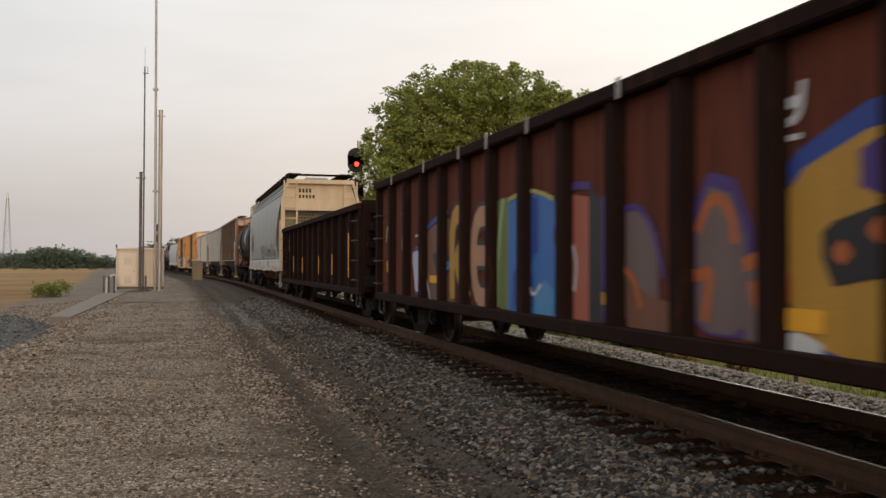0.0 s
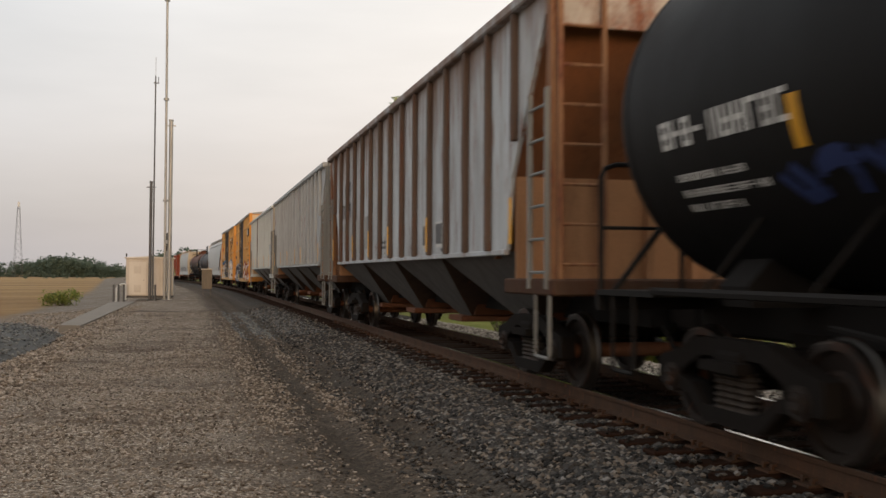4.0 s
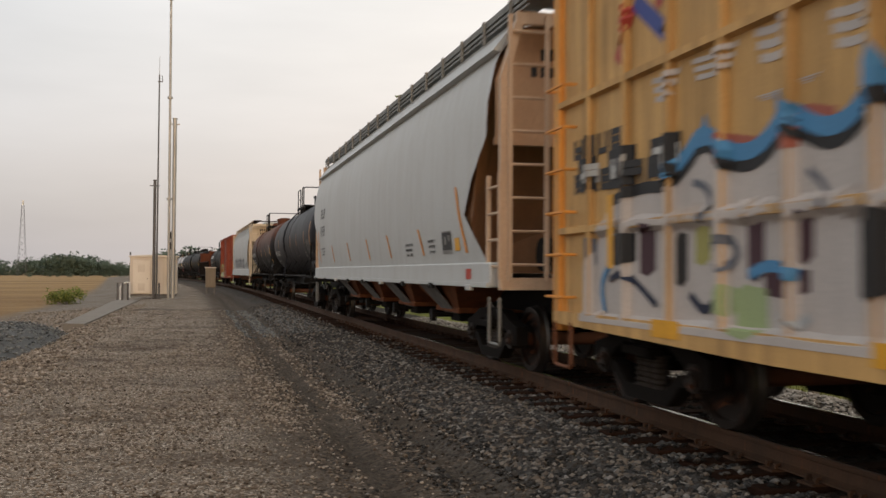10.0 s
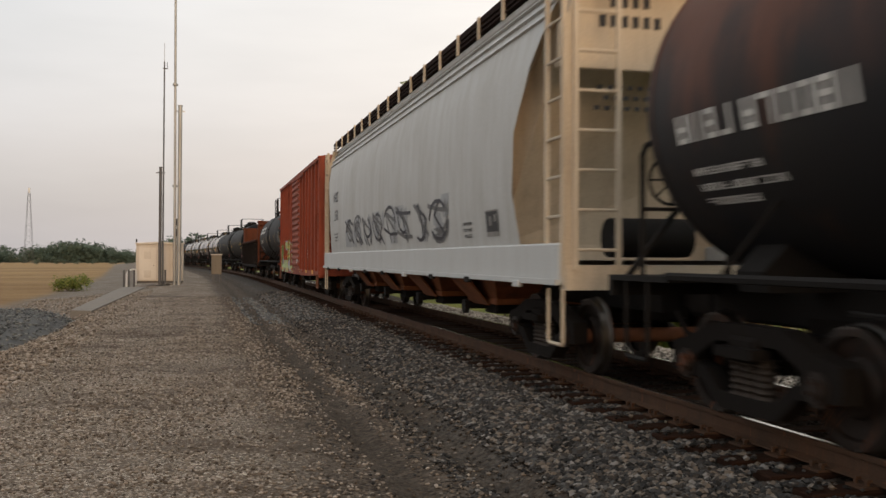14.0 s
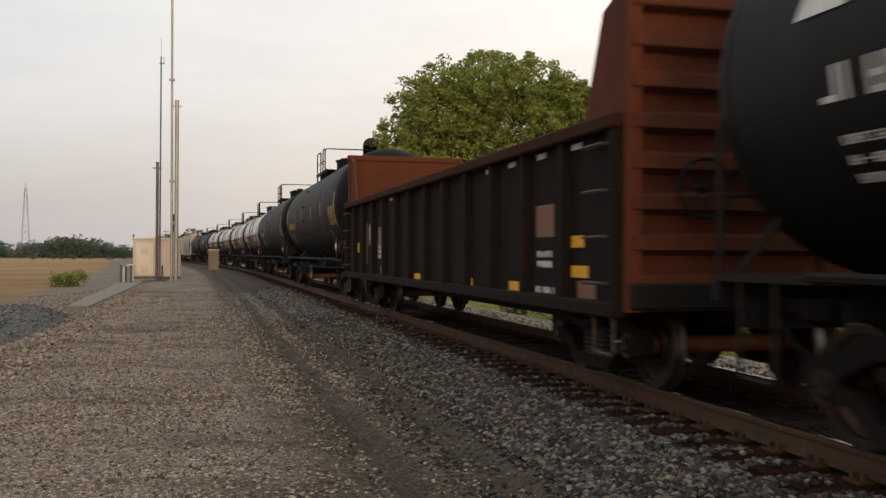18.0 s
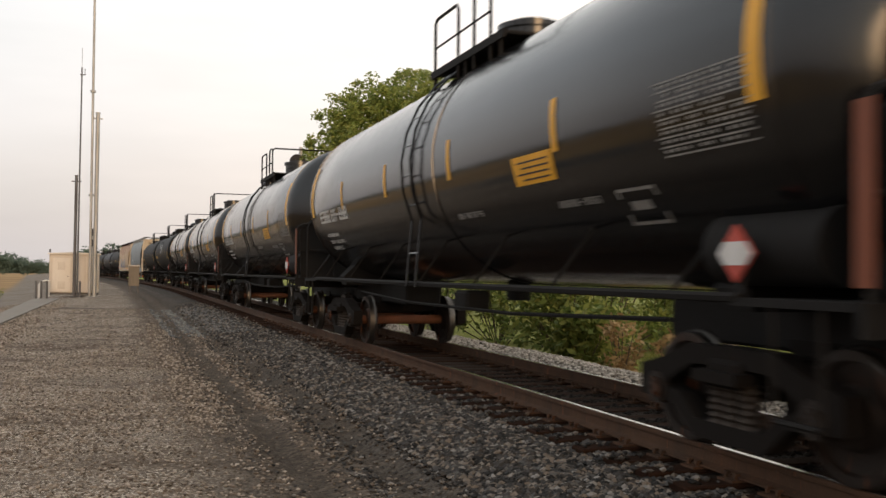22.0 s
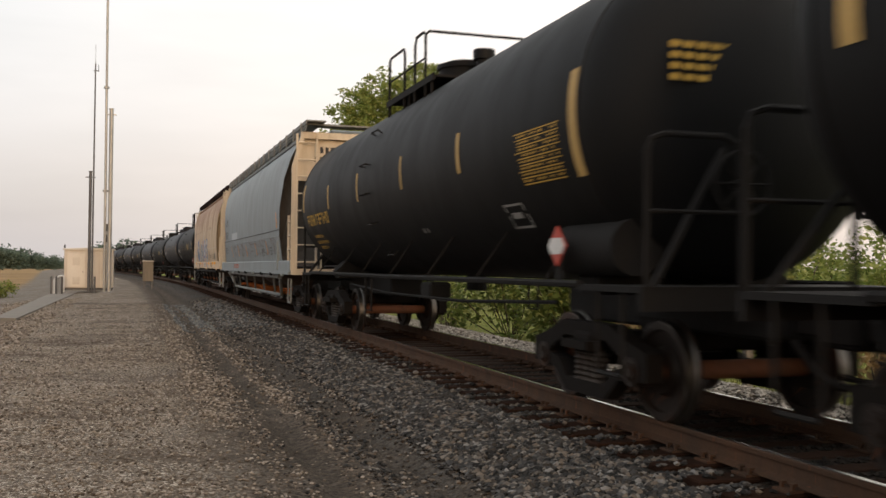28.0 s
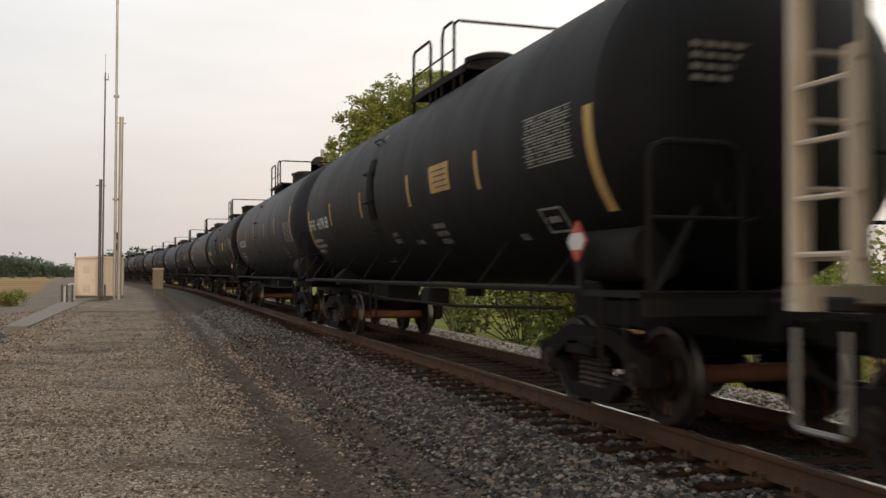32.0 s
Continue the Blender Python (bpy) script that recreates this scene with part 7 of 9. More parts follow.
    daub(car, "white", strip([(-4.5, 2.42), (-4.62, 2.2), (-4.8, 2.2), (-4.84, 2.44)], 0.06, surf, 0.008))
    daub(car, "white", strip([(-4.52, 2.46), (-4.7, 2.3), (-4.84, 2.34)], 0.07, surf, 0.009))
    daub(car, "white", strip([(-4.55, 2.1), (-4.82, 2.1)], 0.04, surf, 0.009))
    daub(car, "white", plate([(-4.58, 0.73, 0.86), (-4.8, 0.72, 0.9), (-5.02, 0.73, 0.84)], surf, 0.012))
    for y0, z0, n, w, h in ((6.2, 2.2, 2, 0.16, 0.26), (6.2, 1.79, 3, 0.16, 0.24), (5.2, 1.79, 2, 0.16, 0.24)):
        part("lettering", char_row(random.Random(n), lambda y, z: -1.462, y0, z0, n, w, h, 0.26), WHITE_INK, car, "white stencilled marks, unreadable")
    for y, z0, z1 in ((6.97, 1.17, 1.37), (3.81, 1.03, 1.14), (-2.4, 0.95, 1.06), (-5.05, 0.9, 1.04)):
        part("reflector", Shape().box(-1.482, -1.477, y, y + 0.42, z0, z1), YELLOW, car, "yellow reflective block")
    for y in (6.4, 4.1, 2.2, 1.0, -0.4, -2.6):
        part("grab_strap", Shape().box(-1.612, -1.601, y, y + 0.07, 2.70, 2.88), GREY_INK, car, "pale strap over the top chord")
    car, surf, ribs = gondola(G[2] - G[1], 0.72, 2.60, DARK_BROWN, "dark brown rusty empty gondola car", 2, 14)
    place(car, G[1], G[2])
    for y, z0, z1 in ((-6.55, 1.02, 2.0), (-4.42, 1.05, 1.56), (-1.26, 1.04, 1.52), (1.5, 1.04, 1.52), (4.15, 1.06, 1.58)):
        r = min(ribs, key=lambda q: abs(q - y))
        part("reflector", Shape().box(-1.566, -1.562, r - 0.055, r + 0.055, z0, z1), YELLOW, car, "yellow reflective strip")
    part("reflector", Shape().box(-1.466, -1.462, 2.6, 2.75, 1.1, 1.25), YELLOW, car, "small yellow square")
    flat_ = lambda y, z: -1.462
    part("lettering", char_row(random.Random(5), flat_, 6.36, 2.37, 2, 0.16, 0.3, 0.3), GREY_INK, car, "faded white stencil, unreadable")
    part("lettering", char_row(random.Random(6), flat_, 6.36, 1.96, 3, 0.16, 0.24, 0.3), GREY_INK, car, "faded white stencil, unreadable")
    part("patch", blotches(random.Random(51), 5.8, 6.4, 1.7, 2.0, 5, flat_, 0.003, 0.12), spray("rust_brown", SPRAYS["rust_brown"]), car, "red-brown primer patch")
    part("reflector", Shape().box(-1.468, -1.463, 7.0, 7.4, 1.21, 1.43), YELLOW, car, "yellow reflective square")
    car, surf = smooth_hopper(G[3] - G[2], PALE_GREY, SLOPE_TAN, CHUTE_RUST, WHITE_WORN, "pale grey covered hopper with a cream end and graffiti tags", 3, posts=CREAM, plate=CREAM, walk_mat=DARK_BROWN, sill=(1.04, 1.48), seams=((1.54, BLACK_INK),), low_ladder=3.0,
                              near_cut=((1.3, 1.63, 2.1, 2.5, 3.1, 3.6, 4.5), (1.1, 1.2, 1.48, 1.5, 0.98, 0.5, 0.42)), near_post=0.22, far_post=0.85)
    place(car, G[2], G[3])
    sprayed(car, "RS", 0.35, -1.25, 1.6, 2.2, ("tan", "slate"), "brown", surf, 0.07, 0.03)
    arch = Shape()
    for ra, rz in ((0.85, 0.8), (0.72, 0.68)):
        pts = [(-2.35 + ra * math.cos(math.pi * j / 16), 1.58 + rz * math.sin(math.pi * j / 16)) for j in range(17)]
        for p_, q_ in zip(pts, pts[1:]):
            arch.add([(surf(0, z) - 0.006, y + d, z) for (y, z), d in ((p_, 0.0), (p_, 0.035), (q_, 0.035), (q_, 0.0))], [(0, 1, 2, 3)])
    part("graffiti", arch, spray("slate", SPRAYS["slate"]), car, "grey sprayed arch")
    part("graffiti", ribbon_letters(random.Random(33), -2.9, -1.8, 1.65, 2.1, 3, surf, 0.008, 0.035), spray("slate", SPRAYS["slate"]), car, "grey sprayed tag")
    part("graffiti", ribbon_letters(random.Random(34), -4.75, -3.4, 1.58, 1.95, 4, surf, 0.008, 0.045), spray("black", SPRAYS["black"]), car, "black sprayed tag")
    part("graffiti", ribbon_letters(random.Random(35), -5.85, -4.95, 1.6, 2.2, 2, surf, 0.008, 0.06), spray("brown", SPRAYS["brown"]), car, "brown sprayed crown")
    part("graffiti", ribbon_letters(random.Random(36), -7.0, -6.0, 2.0, 2.3, 3, surf, 0.008, 0.02), spray("slate", SPRAYS["slate"]), car, "thin grey tag")
    for y in (-7.35, -5.99, -3.95, -1.75, 0.35, 2.45, 4.3, 5.0, 7.2):
        part("reflector", Shape().box(-1.588, -1.582, y, y + 0.45, 1.10, 1.22), YELLOW, car, "yellow reflective block")
    for y in (-3.6, 0.9, 5.6):
        part("lettering", bars([(3, 0.05)] * 3, random.Random(int(y)), -1.544, y, 1.42, 0.5, 0), BLACK_INK, car, "small stencilled lines, unreadable")
    part("lettering", bars([(1, 0.025)] * 4, random.Random(2), -1.544, 3.0, 1.36, 0.55, 0, gap=0.05), spray("red", SPRAYS["red"]), car, "red stencilled lines")
    data_panel(car, surf, -6.55, -6.07, 1.60, 1.88)
    part("panel", sticker(surf, 4.55, 6.0, 1.98, 2.78), spray("slate", SPRAYS["slate"]), car, "dark sprayed-over number block")
    for z, n in ((2.66, 3), (2.4, 5), (2.16, 4)):
        part("lettering", char_row(random.Random(n), surf, 5.85, z, n, 0.18, 0.2, 0.25, 0.010), BLACK_INK, car, "number under the overpaint, unreadable")
    car = tank_car(G[4] - G[3], BLACK_DULL, "short black tank car with a white slash and blue graffiti", 4)
    place(car, G[3], G[4])
    sf = tank_surface(1.50, 2.68, 0.01)
    a_ = lambda z: math.asin((z - 2.68) / 1.50)
    edge_ = ((-2.61, -2.65, 3.48), (-2.15, -2.8, 3.24), (-1.87, -3.1, 3.02), (-1.9, -3.15, 2.86), (-2.1, -2.95, 2.65), (-2.45, -2.65, 2.45))
    ds = Shape().add([sf(y, a_(z)) for p0, p1, z in edge_ for y in (p0, p1)], [(2 * i, 2 * i + 1, 2 * i + 3, 2 * i + 2) for i in range(5)])
    part("graffiti", ds, WHITE_INK, car, "white sprayed slash")
    rr = random.Random(41)
    tsf = lambda y, z: -1.50 * math.sqrt(max(0.01, 1 - ((z - 2.68) / 1.50) ** 2)) - 0.004
    part("graffiti", ribbon_letters(rr, -3.25, -0.85, 1.9, 2.35, 5, tsf, 0.008, 0.07), spray("dark_blue", (0.014, 0.028, 0.10)), car, "dark blue sprayed graffiti")
    part("graffiti", ribbon_letters(rr, 1.75, 2.95, 1.78, 2.06, 3, tsf, 0.008, 0.07), spray("dark_blue", (0.014, 0.028, 0.10)), car, "dark blue sprayed graffiti")
    for i, (m1, lab) in enumerate(((GREY_RIB, "weathered grey ribbed hopper with rust streaks"), (GREY_RIB2, "grey ribbed hopper with a rusty end"), (GREY_RIB3, "light grey ribbed hopper with an orange end"))):
        car = ribbed_hopper(G[5 + i] - G[4 + i], m1, (END_ORANGE, END_RUST, BULKHEAD_TAN)[i], SLOPE_GREY if i < 2 else SLOPE_PALE, lab, 5 + i, n_rib=(17, 19, 15)[i], rib_mat=RIB_DARK if i == 0 else None)
        place(car, G[4 + i], G[5 + i])
        if i < 2:
            rs = random.Random(70 + i)
            for _ in range(46 if i == 0 else 26):
                y, w = rs.uniform(-7.4, 7.4), rs.uniform(0.02, 0.07)
                if abs(y) > 6.4:
                    continue
                if rs.random() < 0.6:
                    z1 = 4.36
                    z0 = z1 - rs.uniform(0.5, 2.4)
                else:
                    z0 = 1.62
                    z1 = z0 + rs.uniform(0.15, 0.7)
                k = rs.uniform(0.2, 0.6)
                part("rust_run", Shape().add([(-1.4635, y, z1), (-1.4635, y + w, z1), (-1.4635, y + w * k, z0), (-1.4635, y + w * k * 0.4, z0)], [(0, 1, 2, 3)]), spray("rust_run", (0.16, 0.075, 0.04)), car, "thin brown rust streak")
        if i == 0:
            for y in (-2.95, -3.8):
                part("panel", Shape().box(-1.468, -1.462, y, y + 0.45, 1.72, 2.11), WHITE_INK, car, "worn white frame of a data panel")
                part("panel", Shape().box(-1.472, -1.4685, y + 0.04, y + 0.41, 1.77, 2.08), paint("panel_grey", (0.11, 0.11, 0.11), dirt=0.4, rough=0.6, bump=0), car, "dark grey data panel")
            part("patch", Shape().box(-1.468, -1.462, 2.2, 5.8, 1.85, 2.55), paint("pale_overpaint", (0.40, 0.40, 0.39), dirt=0.5, rough=0.6, bump=0), car, "pale painted-over patch")
        if i == 2:
            part("rust_post", Shape().box(-1.560, -1.462, 1.12, 1.36, 1.60, 4.36), BULK_RUST, car, "rust-red post")
            data_panel(car, lambda y, z: -1.462, -4.45, -3.95, 1.90, 2.24)
    for i in range(2):
        front = (-109.1, G[8])[i]
        car, surf = boxcar(G[8 + i] - front, 0.72, 5.12, BOX_YELLOW, BOX_END_SUNLIT, BOX_DOOR, ROOF_GREY, ("yellow boxcar with black doors and red and white graffiti", "yellow boxcar with black doors and silver graffiti")[i], 8 + i,
                           door=(-1.75, 1.45) if i == 0 else (-1.7, 1.85))
        place(car, front, G[8 + i])
        dy = (0.0, 1.35)[i]
        part("logo_panel", plate([(-5.32 + dy, 3.72, 4.24), (-7.2 + dy, 3.72, 4.24)], surf, 0.004), BLACK_INK, car, "black logo panel")
        for k in range(3):
            part("logo", strip([(-5.55 + dy - 0.58 * k, 4.12), (-6.0 + dy - 0.58 * k, 4.12), (-5.8 + dy - 0.58 * k, 4.1), (-5.8 + dy - 0.58 * k, 3.82)], 0.13, surf, 0.008, 0), WHITE_INK, car, "white block shape of the logo")
        for k, (y, z, n_, w) in enumerate(((-5.2, 3.64, 8, 0.185), (-5.45, 3.34, 6, 0.165), (-5.45, 2.96, 4, 0.18))):
            part("lettering", char_row(random.Random(20 + i + k), surf, y + dy * 1.15, z, n_, w, 0.20, 0.22), BLACK_INK, car, "black stencilled slogan, unreadable")
        for y, z, n_, w in ((7.06, 2.62, 4, 0.22), (7.04, 2.28, 6, 0.24)):
            part("lettering", char_row(random.Random(24 + i + n_), surf, y, z, n_, w, 0.2, 0.26), BLACK_INK, car, "black car number, unreadable")
        for k in range(5):
            part("lettering", char_row(random.Random(34 + k), surf, -6.55 + dy * 0.3, 2.5 - k * 0.13, 4, 0.07, 0.06, 0.3), BLACK_INK, car, "small stencilled line, unreadable")
        part("logo", strip([(6.05, 3.2), (5.75, 3.62)], 0.16, surf, 0.006, 0), spray("emblem_red", (0.40, 0.06, 0.04)), car, "red slanted bar of the emblem")
        part("logo", strip([(5.7, 3.66), (5.1, 3.22)], 0.16, surf, 0.007, 0), spray("emblem_blue", (0.04, 0.07, 0.28)), car, "blue slanted bar of the emblem")
        part("logo", strip([(5.3, 3.5), (5.05, 3.66)], 0.10, surf, 0.008, 0), spray("emblem_red", (0.40, 0.06, 0.04)), car, "red slanted bar of the emblem")
        if i == 0:
            daub(car, "navy", plate([(7.45, 0.8, 1.6), (7.0, 0.74, 1.8), (5.6, 0.72, 1.92), (4.6, 0.70, 2.04), (3.0, 0.70, 2.04), (2.2, 0.72, 1.95), (1.65, 0.8, 1.8)], surf, 0.003))
            daub(car, "slate", plate([(6.6, 0.95, 1.2), (5.6, 0.8, 1.35), (4.4, 0.85, 1.2)], surf, 0.006))
            for k, pts in enumerate((((7.35, 0.95), (7.15, 1.3), (7.0, 1.45), (6.9, 1.1), (6.4, 1.0)), ((6.9, 1.72), (6.2, 1.78), (5.4, 1.82)), ((5.0, 1.86), (4.0, 1.94), (3.0, 1.98)), ((5.0, 1.6), (4.6, 1.2), (4.2, 0.8), (3.8, 0.76)), ((4.5, 0.78), (4.3, 1.2), (3.6, 1.6)),
                                      ((3.9, 1.05), (3.4, 1.45), (3.1, 1.2), (2.6, 0.85)), ((2.9, 1.7), (2.3, 1.6), (1.9, 1.1)), ((5.9, 1.55), (5.7, 1.1), (5.3, 0.95)), ((6.4, 1.5), (6.3, 1.15)))):
                daub(car, ("milk", "silver")[k % 2], strip(pts, (0.13, 0.10)[k % 2], surf, 0.010 + 0.0006 * k))
            for k, q in enumerate(([(7.3, 0.95, 1.1), (6.95, 0.9, 1.45), (6.7, 0.95, 1.05)], [(6.2, 0.95, 1.6), (5.85, 0.9, 1.3), (5.5, 0.92, 1.0)], [(5.0, 1.2, 1.75), (4.75, 0.95, 1.5), (4.4, 0.8, 1.0)], [(4.2, 1.35, 1.7), (3.6, 1.3, 1.65), (3.3, 1.25, 1.4)], [(3.4, 0.85, 1.0), (2.9, 0.85, 1.45), (2.5, 0.9, 1.1)], [(2.4, 1.3, 1.75), (2.1, 1.1, 1.5), (1.8, 1.0, 1.1)])):
                daub(car, ("milk", "cream_yellow", "silver")[k % 3], plate(q, surf, 0.008))
            sprayed(car, "KAUSK", -2.0, -6.75, 0.95, 1.95, ("milk",), "maroon", surf, 0.25, 0.06, 0.004, 0.05, 8)
            for y, z, d in ((-2.4, 2.0, 0.22), (-3.2, 2.15, 0.3), (-4.2, 2.1, 0.26), (-5.1, 2.25, 0.34), (-5.9, 2.15, 0.3)):
                daub(car, "maroon", plate([(y, z - 0.28, z - 0.1), (y - 0.12, z - 0.3, z), (y - 0.22, z - 0.3, z - 0.26)], surf, 0.003, 4))
                daub(car, "milk", plate([(y - 0.3, z - 0.35, z - 0.2), (y - 0.38, z - 0.4, z - 0.05), (y - 0.5, z - 0.4, z - 0.36)], surf, 0.003, 4))
            daub(car, "maroon", plate([(-2.3, 0.86, 1.0), (-3.6, 0.84, 0.98), (-5.0, 0.84, 1.0), (-6.6, 0.84, 1.02)], surf, 0.002))
        else:
            daub(car, "steel_blue", plate([(-1.55, 1.2, 1.55), (-1.75, 0.95, 1.9), (-2.3, 0.84, 2.33), (-3.4, 0.84, 2.3), (-4.3, 0.84, 2.5), (-5.0, 0.84, 2.42), (-5.75, 0.84, 2.52), (-6.05, 0.86, 1.9), (-6.3, 0.86, 1.3)], surf, 0.002))
            daub(car, "milk", plate([(-1.65, 1.2, 1.5), (-1.85, 0.95, 1.82), (-2.35, 0.85, 2.2), (-3.4, 0.85, 2.2), (-4.3, 0.85, 2.38), (-5.0, 0.85, 2.32), (-5.66, 0.85, 2.38), (-5.92, 0.86, 1.9), (-6.2, 0.86, 1.3)], surf, 0.005))
            daub(car, "cream_yellow", plate([(-3.0, 1.2, 1.8), (-3.3, 1.0, 1.9), (-3.6, 1.1, 1.7)], surf, 0.007))
            daub(car, "cream_yellow", plate([(-4.9, 1.0, 1.4), (-5.2, 0.9, 1.5), (-5.5, 1.0, 1.3)], surf, 0.007))
            sprayed(car, "SNOY", -1.9, -5.8, 1.72, 2.3, ("milk",), "slate", surf, 0.16, 0.04, 0.009, 0.0, 3)
            sprayed(car, "STIES", -1.8, -6.1, 0.95, 1.6, ("milk",), "slate", surf, 0.15, 0.045, 0.009, 0.0, 5)
            for pts in (((-5.3, 2.2), (-5.5, 2.0), (-5.45, 1.8)), ((-3.2, 1.3), (-3.5, 1.25)), ((-2.0, 1.1), (-2.2, 1.3)), ((-5.6, 1.0), (-5.8, 1.2), (-6.0, 1.0))):
                daub(car, "navy", strip(pts, 0.10, surf, 0.018))
            crest = ((6.25, 1.95), (5.6, 2.04), (5.1, 2.0), (4.82, 2.12), (4.56, 2.30), (4.25, 2.1), (3.97, 2.04), (3.72, 2.11), (3.52, 2.30), (3.34, 2.17), (3.09, 2.08), (2.86, 2.15), (2.68, 2.34), (2.45, 2.2), (2.05, 2.1))
            daub(car, "chalk", plate([(6.75, 0.85, 1.25)] + [(y, 0.85, z - 0.03) for y, z in crest], surf, 0.002))
            daub(car, "salmon", plate([(3.55, 2.1, 2.35), (3.3, 2.1, 2.36), (3.05, 2.1, 2.3)], surf, 0.001))
            daub(car, "salmon", plate([(4.45, 2.1, 2.35), (4.2, 2.05, 2.3), (3.8, 2.05, 2.22)], surf, 0.001))
            daub(car, "black", strip([(y, z) for y, z in crest], 0.10, surf, 0.008))
            daub(car, "sky_blue", strip([(y, z + 0.09) for y, z in crest[2:]], 0.12, surf, 0.011))
            for y, z in ((4.53, 2.5), (3.51, 2.5), (2.67, 2.6)):
                daub(car, "sky_blue", plate([(y + 0.10, z - 0.26, z - 0.22), (y, z - 0.24, z), (y - 0.10, z - 0.26, z - 0.22)], surf, 0.013, 4))
            for y0, y1, z0, z1, cn in ((6.95, 6.5, 2.10, 2.42, "black"), (6.26, 5.68, 2.07, 2.42, "black"), (5.42, 4.9, 2.10, 2.42, "black"), (6.2, 5.68, 1.36, 1.68, "black"), (6.75, 6.5, 1.34, 1.66, "slate"), (4.98, 4.80, 1.2, 1.64, "black"), (2.84, 2.58, 1.15, 1.70, "black"),
                                       (5.6, 5.32, 1.28, 1.74, "plum"), (3.98, 3.78, 1.25, 1.70, "plum"), (3.78, 3.3, 1.14, 1.36, "plum"), (3.42, 3.26, 1.36, 1.72, "plum"), (2.5, 2.3, 1.3, 1.6, "plum"), (4.68, 4.46, 1.36, 1.68, "olive"), (4.12, 3.74, 0.86, 1.24, "pale_green"), (4.3, 4.1, 1.0, 1.24, "pale_green")):
                ym, zm = (y0 + y1) / 2, (z0 + z1) / 2
                d = 0.03 if cn != "black" or z0 < 2 else 0.0
                daub(car, cn, plate([(y0, z0 + d, z1 - d * 2), (y0 * 0.7 + y1 * 0.3, z0 + d / 2, z1), (ym, z0, z1 - d / 2), (y1, z0 + d * 2, z1 - d)], surf, 0.006))
            for y, n_ in ((6.88, 2), (6.18, 2), (5.36, 2)):
                part("lettering", char_row(random.Random(int(y * 10)), surf, y, 2.34, n_, 0.19, 0.18, 0.3, 0.012), WHITE_INK, car, "pale overpainted number, unreadable")
            for pts, cn, w in ((((6.2, 1.25), (5.9, 1.34), (5.6, 1.2), (5.3, 1.05)), "navy", 0.06), (((4.45, 1.5), (4.2, 1.58), (4.05, 1.42), (4.4, 1.3)), "slate", 0.07), (((3.95, 1.3), (3.7, 1.38), (3.4, 1.30)), "sky_blue", 0.08),
                                ((((4.7, 2.0), (4.5, 1.95), (4.42, 1.8), (4.55, 1.7))), "slate", 0.06), (((6.3, 0.95), (6.4, 1.2), (6.2, 1.4)), "sky_blue", 0.07), (((4.75, 1.15), (4.55, 1.02), (4.4, 1.1)), "navy", 0.07), (((3.3, 1.95), (3.15, 1.85), (3.1, 1.7)), "slate", 0.05), (((3.6, 1.05), (3.45, 0.95), (3.3, 1.05)), "silver", 0.07)):
                daub(car, cn, strip(pts, w, surf, 0.014))
            for y0, y1, z0, z1 in ((5.38, 4.92, 2.66, 2.9), (4.72, 4.1, 2.72, 2.92), (3.88, 3.45, 2.66, 2.94), (3.1, 2.65, 2.58, 2.86), (3.85, 3.6, 2.45, 2.5), (3.4, 3.2, 2.48, 2.53)):
                for q in range(3):
                    f = q / 3
                    daub(car, "chalk", strip([(y0 - 0.03 * q, z1 - (z1 - z0) * f), ((y0 + y1) / 2, z1 - (z1 - z0) * (f + 0.12)), (y1 + 0.04 * q, z1 - (z1 - z0) * f)], (z1 - z0) * 0.2, surf, 0.004))
        dsurf = lambda y, z: -1.588
        for k, (z, n) in enumerate(((3.62, 9), (3.46, 8), (3.30, 5))):
            part("lettering", char_row(random.Random(60 + k), dsurf, 0.1, z, n, 0.10, 0.10, 0.35), WHITE_INK, car, "white door stencil, unreadable")
        part("graffiti", ribbon_letters(random.Random(90 + i), -1.2, 1.1, 1.2, 2.4, 4, dsurf, 0.05, 0.04), spray("silver", SPRAYS["silver"]), car, "pale scrawl on the door")
        for y in (-5.0, -3.0, 2.2, 4.8):
            part("reflector", Shape().box(-1.558, -1.553, y, y + 0.45, 0.80, 0.94), YELLOW, car, "yellow reflective strip")
        for y in (-3.9, -0.95, 5.9):
            part("reflector", Shape().box(-1.595, -1.59, y, y + 0.11, 1.35, 2.0), YELLOW, car, "yellow reflective strip")


